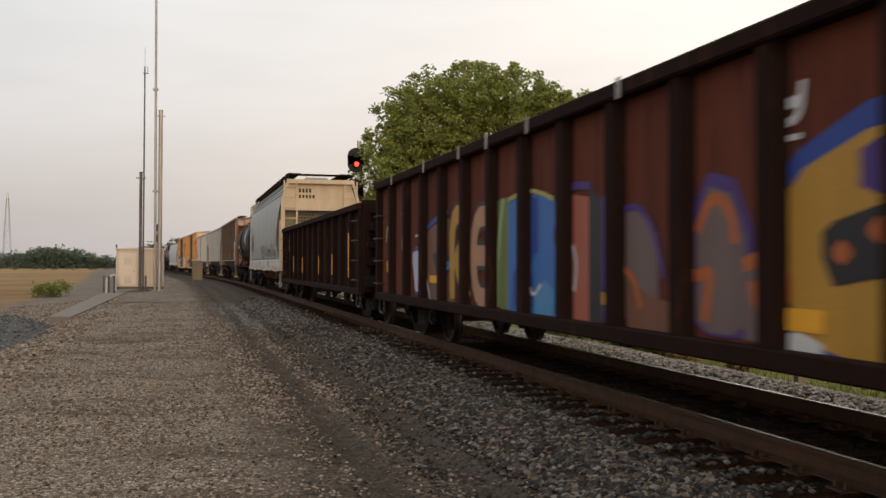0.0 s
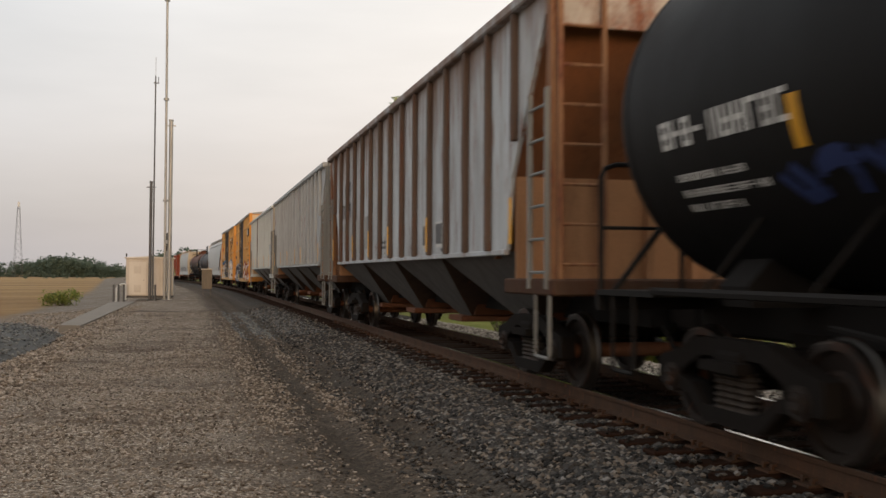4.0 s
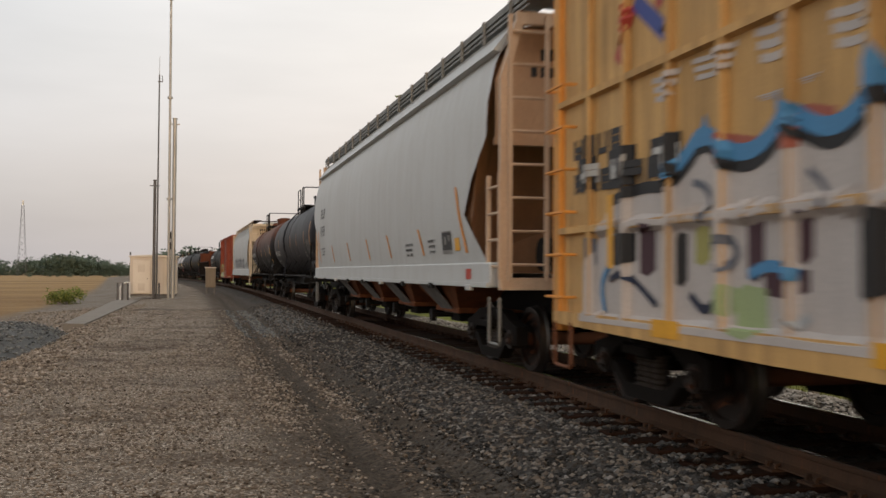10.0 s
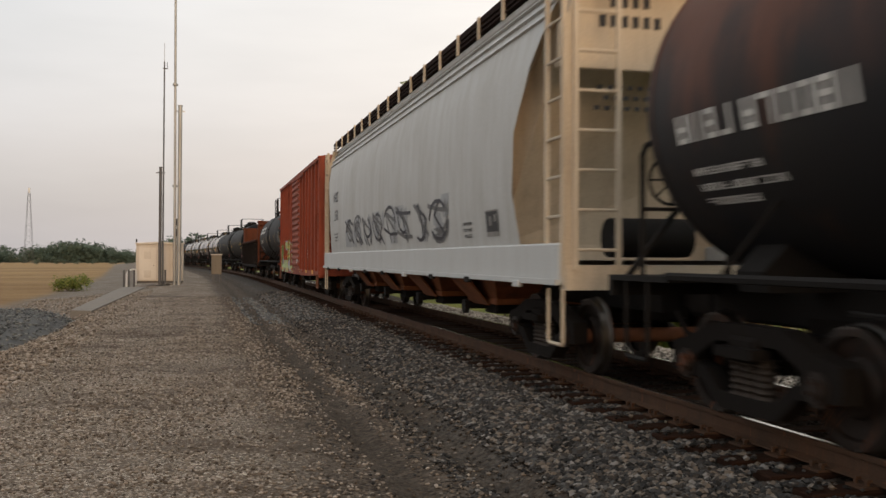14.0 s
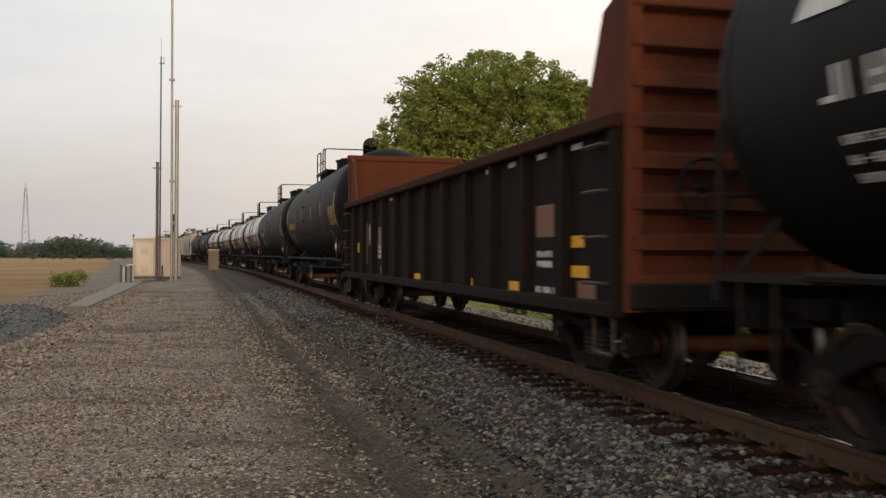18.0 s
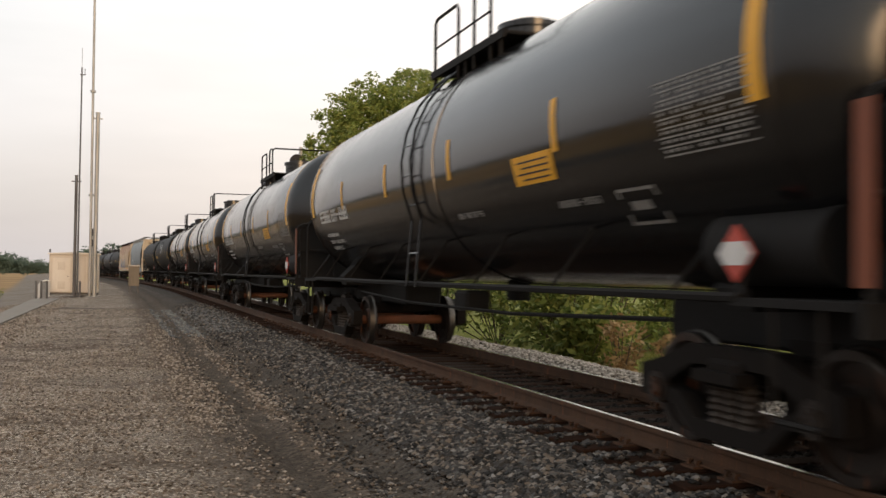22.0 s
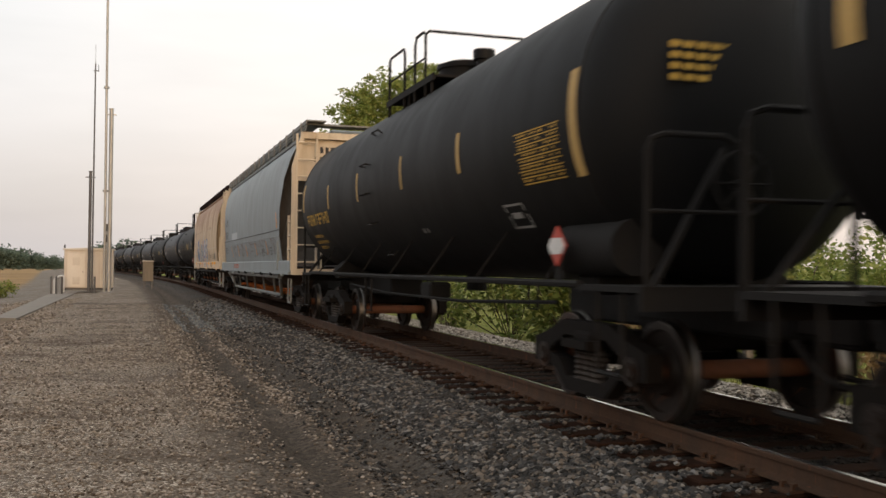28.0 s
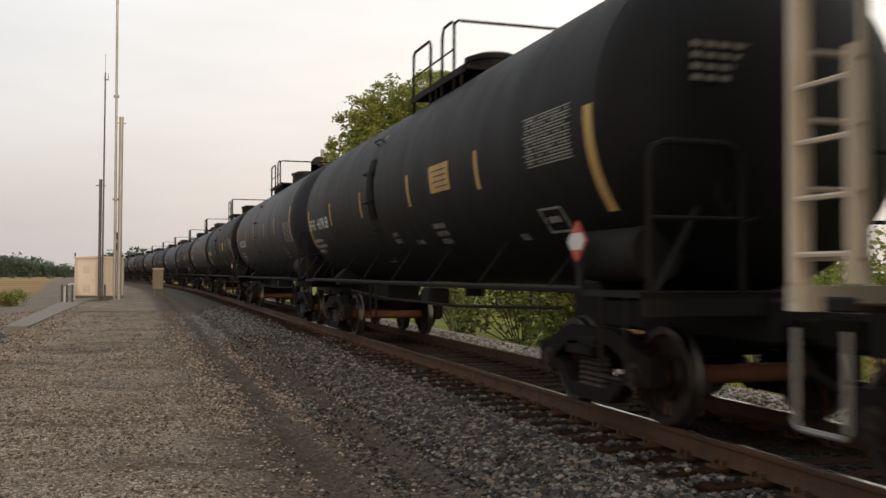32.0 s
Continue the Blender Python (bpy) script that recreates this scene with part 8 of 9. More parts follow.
def build_middle():
    car, surf = smooth_hopper(G[10] - G[9], WHITE_GREY, SLOPE_BROWN, CHUTE_RUST, WHITE_GREY, "white covered hopper with brown and tan ends", 10, top=4.5, posts=POST_PEACH, plate=END_TAN, chord="band", side_mat=SLOPE_PALE, walk_mat=PIPE_GREY, sill=(1.12, 1.44), post_in=0.85, low_ladder=2.55,
                              near_cut=((1.3, 1.5, 2.05, 2.3, 3.0, 4.5), (1.12, 1.2, 2.0, 2.0, 1.0, 1.05)), near_post=0.58,
                              far_cut=((1.3, 1.9, 2.5, 2.95, 4.1, 4.5), (1.3, 2.2, 1.64, 0.95, 0.95, 1.0)), far_post=1.15)
    place(car, G[9], G[10])
    for y, z1, d in ((-7.63, 2.52, -0.42), (-5.22, 2.02, -0.3), (-2.54, 2.02, -0.3), (-0.23, 2.02, -0.3), (2.43, 2.02, -0.3), (5.12, 2.02, -0.3), (7.9, 2.5, -0.3)):
        part("reflector", sticker(surf, y - 0.06, y + 0.06, 1.58, z1, d), ORANGE_STRIP, car, "slanted orange reflective strip")
    data_panel(car, surf, -7.27, -6.77, 1.60, 1.9)
    part("panel", sticker(surf, -7.72, -7.45, 1.62, 1.8), YELLOW, car, "yellow label")
    part("panel", Shape().box(-1.548, -1.543, -8.35, -8.1, 1.22, 1.36), spray("red", SPRAYS["red"]), car, "small red label")
    place(tank_car(G[11] - G[10], BLACK_BLUE, "bluish black tank car with pale strips", 11, marks=PALE_MARK), G[10], G[11])
    place(tank_car(G[12] - G[11], TANK_RUST, "black tank car with a rust-brown top", 12), G[11], G[12])
    car, surf = smooth_hopper(G[13] - G[12], WHITE_WORN, CREAM, CHUTE_RUST, WHITE_GREY, "white covered hopper with dark graffiti tags", 13, posts=CREAM, plate=CREAM, walk_mat=DARK_BROWN, sill=(1.04, 1.48))
    data_panel(car, surf, -7.6, -7.1, 1.62, 1.92)
    place(car, G[12], G[13])
    graffiti(car, 131, (-5.2, 5.2, 1.6, 2.3), 8, surf, (("grey_fill", (0.33, 0.34, 0.35), "fill", 0.3), ("grey_line", (0.12, 0.12, 0.12), "line", 0.07), ("black_deep", (0.02, 0.02, 0.03), "line", 0.06)))
    car, surf = boxcar(G[14] - G[13], 0.70, 4.50, BOX_RED, BOX_RED, BOX_RED, BOX_RED, "orange-red boxcar with a corrugated door and green graffiti", 14, door=(-1.42, 1.34), style="ribs", inset=1.0)
    place(car, G[13], G[14])
    sprayed(car, "KTRE", 6.5, 1.7, 0.95, 1.95, ("pale_green", "pale_green", "olive"), ("green", "lilac"), surf, 0.3, 0.05, 0.006, 0.0, 14)
    daub(car, "orange", strip([(5.8, 1.6), (5.0, 1.2), (4.2, 1.5), (3.2, 1.1)], 0.05, surf, 0.016))
    part("graffiti", blotches(random.Random(142), 1.3, 6.5, 0.74, 1.25, 16, surf, 0.003, 0.34), spray("pale_green", SPRAYS["pale_green"]), car, "pale green sprayed base")
    part("graffiti", blotches(random.Random(143), 1.1, 6.6, 0.9, 1.9, 5, surf, 0.002, 0.3), spray("lilac", SPRAYS["lilac"]), car, "lilac sprayed shadow")
    part("panel", Shape().box(-1.476, -1.471, 1.62, 1.9, 2.6, 2.82), WHITE_INK, car, "small white label beside the door")
    for y, z, h in ((-2.66, 2.22, 0.30), (-3.73, 2.1, 0.34), (-4.43, 2.0, 0.3), (-5.3, 2.05, 0.26), (-2.66, 1.2, 0.2), (-3.73, 1.1, 0.24), (-6.3, 1.9, 0.3), (-4.43, 0.98, 0.2)):
        part("stain", strip([(y - 0.01, z + h / 2), (y + 0.02, z), (y, z - h * 0.7)], 0.05, surf, 0.004), spray("grime_dark", (0.05, 0.018, 0.012)), car, "dark grime streak on the side post")
    for z, n in ((1.62, 6), (1.50, 5), (1.38, 6)):
        part("lettering", char_row(random.Random(n), lambda y, z: -1.472, -3.4, z, n, 0.065, 0.045, 0.35), WHITE_INK, car, "pale stencilled line, unreadable")
    dsurf = lambda y, z: -1.602
    for y0, z0, n in ((-0.85, 1.28, 5), (-0.85, 1.2, 4)):
        part("lettering", char_row(random.Random(n), dsurf, y0, z0, n, 0.09, 0.06, 0.4), WHITE_INK, car, "white door stencil, unreadable")
    for y in (-6.0, -4.1, -1.83, 0.75, 1.5, 3.5, 5.85):
        part("reflector", Shape().box(-1.558, -1.553, y, y + 0.42, 0.80, 0.92), YELLOW, car, "orange-yellow reflective strip")
    car = tank_car(G[15] - G[14], BLACK_DULL, "dull black tank car with a white slanted name", 15, marks=FADED)
    place(car, G[14], G[15])
    sf = tank_surface(1.43, 2.58, 0.008)
    lg = Shape()
    za = lambda z: math.asin((z - 2.58) / 1.43)
    for k in range(6):
        y = 6.95 - k * 0.66
        for p0, p1, q0, q1 in ((0, 0.5, 0, 0.4), (0, 0.5, 0.56, 1)):
            pts = [(p0, q0), (p1, q0), (p1, q1), (p0, q1)]
            lg.add([sf(y - p - 0.14 * q, za(2.80 + 0.38 * q)) for p, q in pts], [(0, 1, 2, 3)])
    part("logo", lg, WHITE_INK, car, "white slanted block name, drawn as plain shapes")
    car, surf, ribs = gondola(G[16] - G[15], 0.80, 2.58, GON_BLACK, "black gondola with tall rust-red end bulkheads", 16, 14, bulk=3.74, bulk_mat=BULK_RUST, chord_mat=GON_CHORD)
    place(car, G[15], G[16])
    flat_ = lambda y, z: -1.462
    for y0, y1, z0, z1 in ((5.25, 6.05, 1.1, 2.02), (4.3, 5.1, 1.5, 1.98), (3.3, 3.95, 1.22, 1.88), (-6.3, -5.75, 1.5, 1.85), (-7.4, -6.95, 0.88, 1.05)):
        part("patch", sticker(flat_, y0, y1, z0, z1, 0, 0.003), spray("rust_brown", SPRAYS["rust_brown"]), car, "red-brown primer patch")
    rr = random.Random(161)
    for y0, z0, n, w, h in ((6.05, 2.38, 2, 0.2, 0.3), (6.0, 1.86, 3, 0.13, 0.28), (5.0, 1.9, 4, 0.12, 0.26)):
        part("lettering", char_row(rr, flat_, y0, z0, n, w, h, 0.32), WHITE_INK, car, "white stencilled marks, unreadable")
    for y0, z0, n in ((5.98, 1.48, 4), (5.98, 1.3, 4), (3.95, 1.5, 5), (3.95, 1.4, 5), (3.95, 1.3, 4), (-5.8, 1.35, 4), (-5.8, 1.24, 4), (-5.75, 0.96, 5)):
        part("lettering", char_row(rr, flat_, y0, z0, n, 0.09, 0.07, 0.4), WHITE_INK, car, "small white stencil, unreadable")
    for y, z0, z1 in ((6.35, 1.35, 1.58), (3.2, 0.92, 1.06), (0.0, 0.85, 0.98), (-3.2, 0.85, 0.98), (-5.25, 0.87, 0.99), (-7.12, 1.38, 1.50), (-7.22, 1.08, 1.2)):
        part("reflector", Shape().box(-1.468, -1.463, y, y + 0.45, z0, z1), YELLOW, car, "yellow reflective block")
    for y in (2.45, -0.6, -1.8, -4.1, -5.03, -6.05, -7.05):
        part("label", Shape().box(-1.468, -1.463, y, y + 0.26, 2.36, 2.42), WHITE_INK, car, "small white strip")


def build_rear():
    kinds = ((BLACK_DULL, "dull black tank car with yellow stencils", YELLOW_INK), (BLACK_DULL, "black tank car with white stencils and hoop railings", WHITE_INK),
             (BLACK_GLOSS, "glossy black tank car with yellow strips and a warning placard", WHITE_INK))
    last = G[-1]
    for i in range(17, 24):
        m, lab, ink = kinds[(0, 1, 2, 2, 2, 2, 0)[i - 17]]
        car = tank_car(G[i] - G[i - 1], m, lab, i, ink=ink, marks=YELLOW if m is BLACK_GLOSS else FADED)
        place(car, G[i - 1], G[i])
        if i == 23:
            tsf = lambda y, z: -1.545 * math.sqrt(max(0.01, 1 - ((z - 2.7) / 1.545) ** 2)) - 0.004
            part("graffiti", ribbon_letters(random.Random(7), -1.5, 1.6, 2.6, 3.4, 3, tsf, 0.006, 0.06), spray("pale", (0.55, 0.55, 0.55)), car, "pale sprayed tag")
    car = tank_car(G[24] - G[23], BLACK_DULL, "dull black tank car with bold yellow lettering", 24, ink=YELLOW_INK, marks=FADED)
    place(car, G[23], G[24])
    car, surf = smooth_hopper(G[25] - G[24], BLUE_GREY, SLOPE_GREY, CHUTE_ORANGE, BLUE_GREY, "blue-grey covered hopper with cream end ladders", 25, top=4.5, posts=CREAM, walk_mat=PIPE_GREY, chord="plain", under="pods", plate=CREAM, sill=(1.10, 1.44), seams=((2.24, BLACK_INK), (2.08, BLUE_GREY)), post_in=0.7, cut_in=0.4, low_ladder=2.55)
    place(car, G[24], G[25])
    graffiti(car, 251, (-6.8, 4.2, 1.6, 2.1), 9, surf, (("grey_line", (0.12, 0.12, 0.12), "line", 0.025), ("dull_red", (0.14, 0.105, 0.10), "line", 0.025)))
    part("patch", sticker(surf, 2.7, 4.6, 2.26, 2.5), spray("silver", SPRAYS["silver"]), car, "pale overpainted patch")
    for y, z0, z1, d in ((7.4, 2.3, 2.71, -0.12), (4.84, 1.62, 2.0, -0.4), (2.62, 1.62, 2.0, -0.35), (0.2, 1.62, 2.0, -0.35), (-2.3, 1.62, 2.0, -0.35), (-4.8, 1.62, 2.0, -0.35), (-6.9, 2.3, 2.7, -0.1)):
        part("reflector", sticker(surf, y - 0.06, y + 0.06, z0, z1, d), ORANGE_STRIP, car, "slanted orange reflective strip")
    part("lettering", bars([(7, 0.05), (6, 0.05)], random.Random(4), -1.544, 2.4, 1.36, 1.6, 0), spray("salmon", SPRAYS["salmon"]), car, "faded red stencil, unreadable")
    part("corner_gusset", Shape().rbox(-1.58, -1.50, -7.16, -7.04, 1.2, 1.98, 0.015), BLUE_GREY, car)
    car, surf = smooth_hopper(G[26] - G[25], TAN, CREAM, CHUTE_RUST, TAN, "tan covered hopper with rust stains and blue and red graffiti", 26, top=4.5, posts=CREAM, walk_mat=DARK_BROWN, chord="plain", under="pods", plate=CREAM, sill=(1.16, 1.48), seams=((2.11, CREAM), (3.1, TAN)), low_ladder=2.55,
                              far_cut=((1.3, 2.0, 2.8, 3.4, 4.0, 4.5), (2.15, 2.15, 2.05, 1.72, 1.40, 1.22)), far_post=1.23)
    place(car, G[25], G[26])
    sprayed(car, "UWAS", 3.1, -2.7, 1.52, 2.5, ("chalk", "chalk", "milk", "chalk", "azure"), ("steel_blue", "teal", "azure"), surf, 0.20, 0.075, 0.006, 0.0, 26)
    daub(car, "chalk", plate([(4.5, 1.7, 2.2), (4.2, 1.55, 2.45), (3.8, 1.52, 2.55), (3.4, 1.55, 2.6)], surf, 0.003))
    daub(car, "tan", strip([(4.82, 2.3), (4.62, 1.9), (4.32, 1.5), (4.2, 1.25)], 0.12, surf, 0.002))
    daub(car, "azure", strip([(4.55, 2.18), (4.47, 1.9), (4.25, 1.68), (3.88, 1.6), (3.55, 1.68), (3.4, 2.0)], 0.19, surf, 0.009))
    daub(car, "azure", strip([(4.25, 2.36), (4.02, 2.5), (3.7, 2.6), (3.38, 2.62)], 0.20, surf, 0.009))
    daub(car, "azure", strip([(4.4, 2.14), (4.1, 2.16), (3.9, 2.1)], 0.14, surf, 0.011))
    daub(car, "teal", strip([(4.05, 2.1), (3.98, 1.88), (3.82, 1.80), (3.70, 2.0)], 0.17, surf, 0.013))
    daub(car, "slate", strip([(4.95, 2.05), (4.85, 1.9), (5.0, 1.8), (4.8, 1.72)], 0.06, surf, 0.008))
    for k, pts in enumerate((((3.9, 1.6), (3.4, 2.0), (3.5, 2.4)), ((2.2, 1.5), (2.0, 2.0), (1.7, 2.3)), ((0.6, 1.5), (0.9, 2.1), (0.4, 2.6)), ((-0.6, 1.55), (-1.1, 2.0), (-1.6, 2.4)), ((-1.9, 1.5), (-2.3, 1.9)))):
        daub(car, ("azure", "teal", "blue")[k % 3], strip(pts, 0.10, surf, 0.015 + 0.0005 * k))
    daub(car, "red", strip([(0.2, 1.5), (0.05, 2.0), (-0.15, 2.55)], 0.12, surf, 0.016))
    daub(car, "red", strip([(-1.3, 1.5), (-1.4, 1.9)], 0.10, surf, 0.016))
    for y, cn in ((-2.5, "sky_blue"), (-1.9, "red"), (-1.1, "steel_blue"), (-0.3, "sky_blue"), (0.4, "chalk"), (1.2, "red"), (2.0, "steel_blue"), (3.0, "slate")):
        part("graffiti", Shape().box(-1.546, -1.542, y, y + 0.16, 1.2, 1.46), spray(cn, SPRAYS[cn]), car, "sprayed %s run on the sill" % cn.replace("_", " "))
    part("graffiti", Shape().add([(surf(0, z) - 0.008, y, z) for y, z in ((0.3, 2.6), (0.02, 2.6), (0.14, 3.0), (0.2, 3.34))], [(0, 1, 2, 3)]), spray("milk", SPRAYS["milk"]), car, "white sprayed spike")
    part("patch", blotches(random.Random(263), -6.4, -2.8, 1.6, 2.0, 22, surf, 0.004, 0.06), spray("stain_brown", (0.27, 0.16, 0.09)), car, "brown rust spots")
    part("patch", blotches(random.Random(264), -5.5, 5.5, 2.5, 3.7, 26, surf, 0.004, 0.045), spray("stain_brown", (0.27, 0.16, 0.09)), car, "small brown rust spots")
    data_panel(car, surf, -6.6, -6.1, 1.6, 1.84)
    part("corner_plate", Shape().rbox(-1.555, -1.50, 6.45, 7.25, 1.18, 1.95, 0.01), WHITE_WORN, car, "white plate at the corner of the body")
    for y in (-7.0, -5.75, -3.4, 2.0, 5.6):
        part("reflector", Shape().box(-1.588, -1.546, y, y + 0.32, 1.36, 1.46), YELLOW, car, "yellow reflective block")
    for y in (-4.9, 3.2):
        part("lettering", bars([(4, 0.05)] * 3, random.Random(int(y)), -1.544, y, 1.42, 0.6, 0), BLACK_INK, car, "small stencilled lines, unreadable")
    # the long tail of tank cars
    a = tank_car(17.2, BLACK_DULL, "dull black tank car with pale strips and white stencils", 27, marks=FADED)
    place(a, last, last + 17.2)
    c = last + 17.2
    b = tank_car(17.2, BLACK_BLUE, "black tank car in the tail of the train", 29, marks=FADED)
    place(b, c, c + 17.2)
    c += 17.2
    for i in range(13):
        src = (a, b)[i % 2]
        k = copy_thing(src, Matrix())
        for o in k.children_recursive:
            if o.data and o.name.startswith("wheelset"):
                WHEELSETS[1 if o.matrix_basis.translation.y > 0 else -1].append(o)
        place(k, c, c + 17.2)
        c += 17.2


build_front()
build_middle()
build_rear()


# ---- beside the track ----
CONCRETE = paint("concrete", (0.185, 0.163, 0.138), dirt=0.4, rough=0.9, streak=1.5, dirt_col=(0.12, 0.11, 0.1))
TAN_METAL = paint("shelter_tan_metal", (0.52, 0.48, 0.43), dirt=0.4, rough=0.5, streak=2, dirt_col=(0.34, 0.27, 0.2))
TAN_LIGHT = paint("shelter_panel", (0.57, 0.53, 0.475), dirt=0.2, rough=0.5, streak=2, dirt_col=(0.4, 0.33, 0.26))
GALV = paint("galvanised_steel", (0.36, 0.36, 0.35), dirt=0.25, rough=0.45, metal=0.6, bump=0.02)
DARK_POLE = paint("dark_steel", (0.10, 0.10, 0.105), dirt=0.3, rough=0.5, metal=0.4)
BLACK_PAINT = paint("matt_black", (0.012, 0.012, 0.013), dirt=0.2, rough=0.7)
WHITE_PIPE = paint("white_pipe", (0.65, 0.65, 0.64), dirt=0.2, rough=0.5)
RED_LAMP = glow_mat("red_signal_lens", (1.0, 0.03, 0.02), 4.0)
BARK = paint("bark", (0.10, 0.075, 0.055), dirt=0.5, rough=0.95, bump=0.5)
WOOD_GREY = paint("weathered_wood", (0.23, 0.20, 0.17), dirt=0.4, rough=0.9, streak=8)
TIE_WOOD = paint("creosoted_tie", (0.030, 0.0150, 0.0095), dirt=0.5, rough=0.95, streak=6, bump=0.5, spec=0.05, dirt_col=(0.016, 0.010, 0.007))


def build_shelter():
    sy, z0 = 61.0, -0.24
    s = thing("signal_shelter", "tan sheet-metal signal equipment shelter on skids", "shelter", m=pose(-2.65, sy, z0))
    part("body", Shape().rbox(-1.33, 1.45, 0, 2.2, 0.14, 2.42, 0.02), TAN_METAL, s)
    part("roof", Shape().prism([(-1.42, 2.42), (1.54, 2.42), (1.54, 2.48), (0.06, 2.56), (-1.42, 2.48)], "y", -0.08, 2.28), TAN_LIGHT, s)
    for y in (0.1, 1.9):
        part("skid", Shape().box(-1.3, 1.4, y, y + 0.2, 0, 0.14), DARK_POLE, s)
    d = part("door", Shape().rbox(-1.15, -0.15, -0.04, 0.0, 0.2, 2.2, 0.01), TAN_LIGHT, s)
    part("vent", Shape().box(-0.85, -0.45, -0.06, -0.04, 1.5, 1.95), TAN_METAL, d)
    part("louver", Shape().box(-0.85, -0.45, -0.06, -0.04, 0.35, 0.8), TAN_METAL, d)
    part("handle", Shape().cyl((-0.28, -0.04, 1.1), (-0.28, -0.1, 1.1), 0.03, 8), DARK_POLE, d)
    for x in (0.1, 0.75, 1.42):
        part("corner_trim", Shape().box(x - 0.02, x + 0.02, -0.02, 0, 0.14, 2.42), TAN_LIGHT, s)
    part("lamp", Shape().cyl((-1.3, -0.05, 2.52), (-1.3, -0.05, 2.72), 0.05, 8), DARK_POLE, s)
    hr = thing("handrail", "white pipe handrail beside the shelter steps", "handrail", m=pose(-4.35, sy - 1.2, -0.42))
    for i, y in enumerate((0, 0.9)):
        part("rail_loop", Shape().tube([(-0.1, y, 0), (-0.1, y, 0.75), (0.0, y, 0.95), (0.25, y, 1.05), (0.4, y, 1.05), (0.4, y, 0.1)], 0.04, 8), WHITE_PIPE, hr)
    pad = thing("concrete_ramp", "pale concrete ramp down from the shelter pad", "ramp")
    part("slab", Shape().prism([(-3.3, sy - 1.5), (-4.5, sy - 1.5), (-4.6, sy - 4), (-4.2, 33), (-3.5, 32.6)], "z", -0.75, -0.40), CONCRETE, pad)
    for i, (x, y) in enumerate(((-4.55, sy - 1.6), (-4.25, sy - 2.0), (-3.95, sy - 1.9), (-2.2, sy - 1.5))):
        b = part("bollard", Shape().cyl((0, 0, -0.3), (0, 0, 0.95), 0.06, 10), DARK_POLE, at=pose(x, y, -0.35))
        tagged(b, "dark steel bollard by the shelter", "bollard", "bollards by the shelter")


def build_masts():
    y = 60.2
    for name, label, x, top, r, mat in (("antenna_mast", "tall grey tubular radio mast with joint collars", -1.68, 24.0, 0.085, GALV), ("steel_pipe_pole", "thick grey steel pipe pole", -1.42, 10.6, 0.125, GALV),
                                        ("whip_antenna_pole", "thin dark pole with a whip antenna", -2.38, 13.3, 0.055, DARK_POLE), ("short_pole", "short dark steel pole", -2.55, 6.8, 0.09, DARK_POLE)):
        lean = {"whip_antenna_pole": 0.15, "short_pole": 0.15, "steel_pipe_pole": 0.1}.get(name, -0.1)
        t = thing(name, label, "pole", m=pose(x, y, -0.35, 0, lean, 0))
        part("pole", Shape().cyl((0, 0, -0.2), (0, 0, top + 0.35), r, 14, r * (0.75 if top > 12 else 1)), mat, t, smooth=40)
        part("base_plate", Shape().rbox(-0.22, 0.22, -0.22, 0.22, -0.02, 0.04, 0.01), mat, t)
        if name == "antenna_mast":
            for z in (6.0, 12.2, 18.3):
                part("collar", Shape().cyl((0, 0, z), (0, 0, z + 0.12), r * 1.9, 14), mat, t)
        elif name == "whip_antenna_pole":
            part("whip", Shape().cyl((0, 0, top + 0.3), (0, 0, top + 1.5), 0.014, 6), GALV, t)
            part("bracket", Shape().box(-0.1, 0.2, -0.03, 0.03, top - 0.1, top - 0.05).cyl((0.17, 0, top - 0.1), (0.17, 0, top + 0.3), 0.02, 6), DARK_POLE, t)
        else:
            part("cap", Shape().cyl((0, 0, top + 0.35), (0, 0, top + 0.42), r * 1.15, 14).box(-0.28, 0.28, -0.04, 0.04, top + 0.02, top + 0.08), mat, t)
    # far signal beyond the shelter
    s = thing("far_signal", "distant railway signal mast with two black heads", "railway signal", m=pose(-2.9, 112, -0.4))
    part("mast", Shape().cyl((0, 0, 0), (0, 0, 6.2), 0.07, 8), GALV, s)
    for z in (4.6, 5.8):
        part("signal_head", Shape().cyl((0.1, -0.2, z), (0.1, -0.14, z), 0.42, 18), BLACK_PAINT, s)
    rb = thing("relay_box", "weathered tan relay box on a post beside the track", "relay box", m=pose(0.95, 71.0, -0.4))
    part("cabinet", Shape().rbox(-0.36, 0.36, -0.25, 0.25, 0.55, 1.95, 0.02), paint("relay_tan", (0.20, 0.165, 0.125), dirt=0.3, rough=0.7, rust=0.1), rb)
    part("roof", Shape().rbox(-0.42, 0.42, -0.32, 0.30, 1.95, 2.02, 0.01), TAN_METAL, rb)
    part("post", Shape().box(-0.33, -0.22, -0.1, 0.1, 0, 0.55).box(0.22, 0.33, -0.1, 0.1, 0, 0.55), DARK_POLE, rb)


def build_near_signal():
    s = thing("railway_signal", "black railway signal head glowing red on a ladder mast", "railway signal", m=pose(0, 0, 0))
    x, y = 8.19, 46.5
    z = 6.46
    for dz, lit in ((0, True), (-1.55, False)):
        h = Shape().cyl((x, y, z + dz - 0.2), (x, y + 0.05, z + dz - 0.2), 0.40, 28).cyl((x, y, z + dz + 0.22), (x, y + 0.05, z + dz + 0.22), 0.40, 28)
        h.box(x - 0.40, x + 0.40, y, y + 0.05, z + dz - 0.2, z + dz + 0.22)
        part("signal_head", h, BLACK_PAINT, s)
        for k in (0.25, -0.22):
            ho = Shape().cyl((x, y - 0.28, z + dz + k), (x, y, z + dz + k), 0.15, 16)
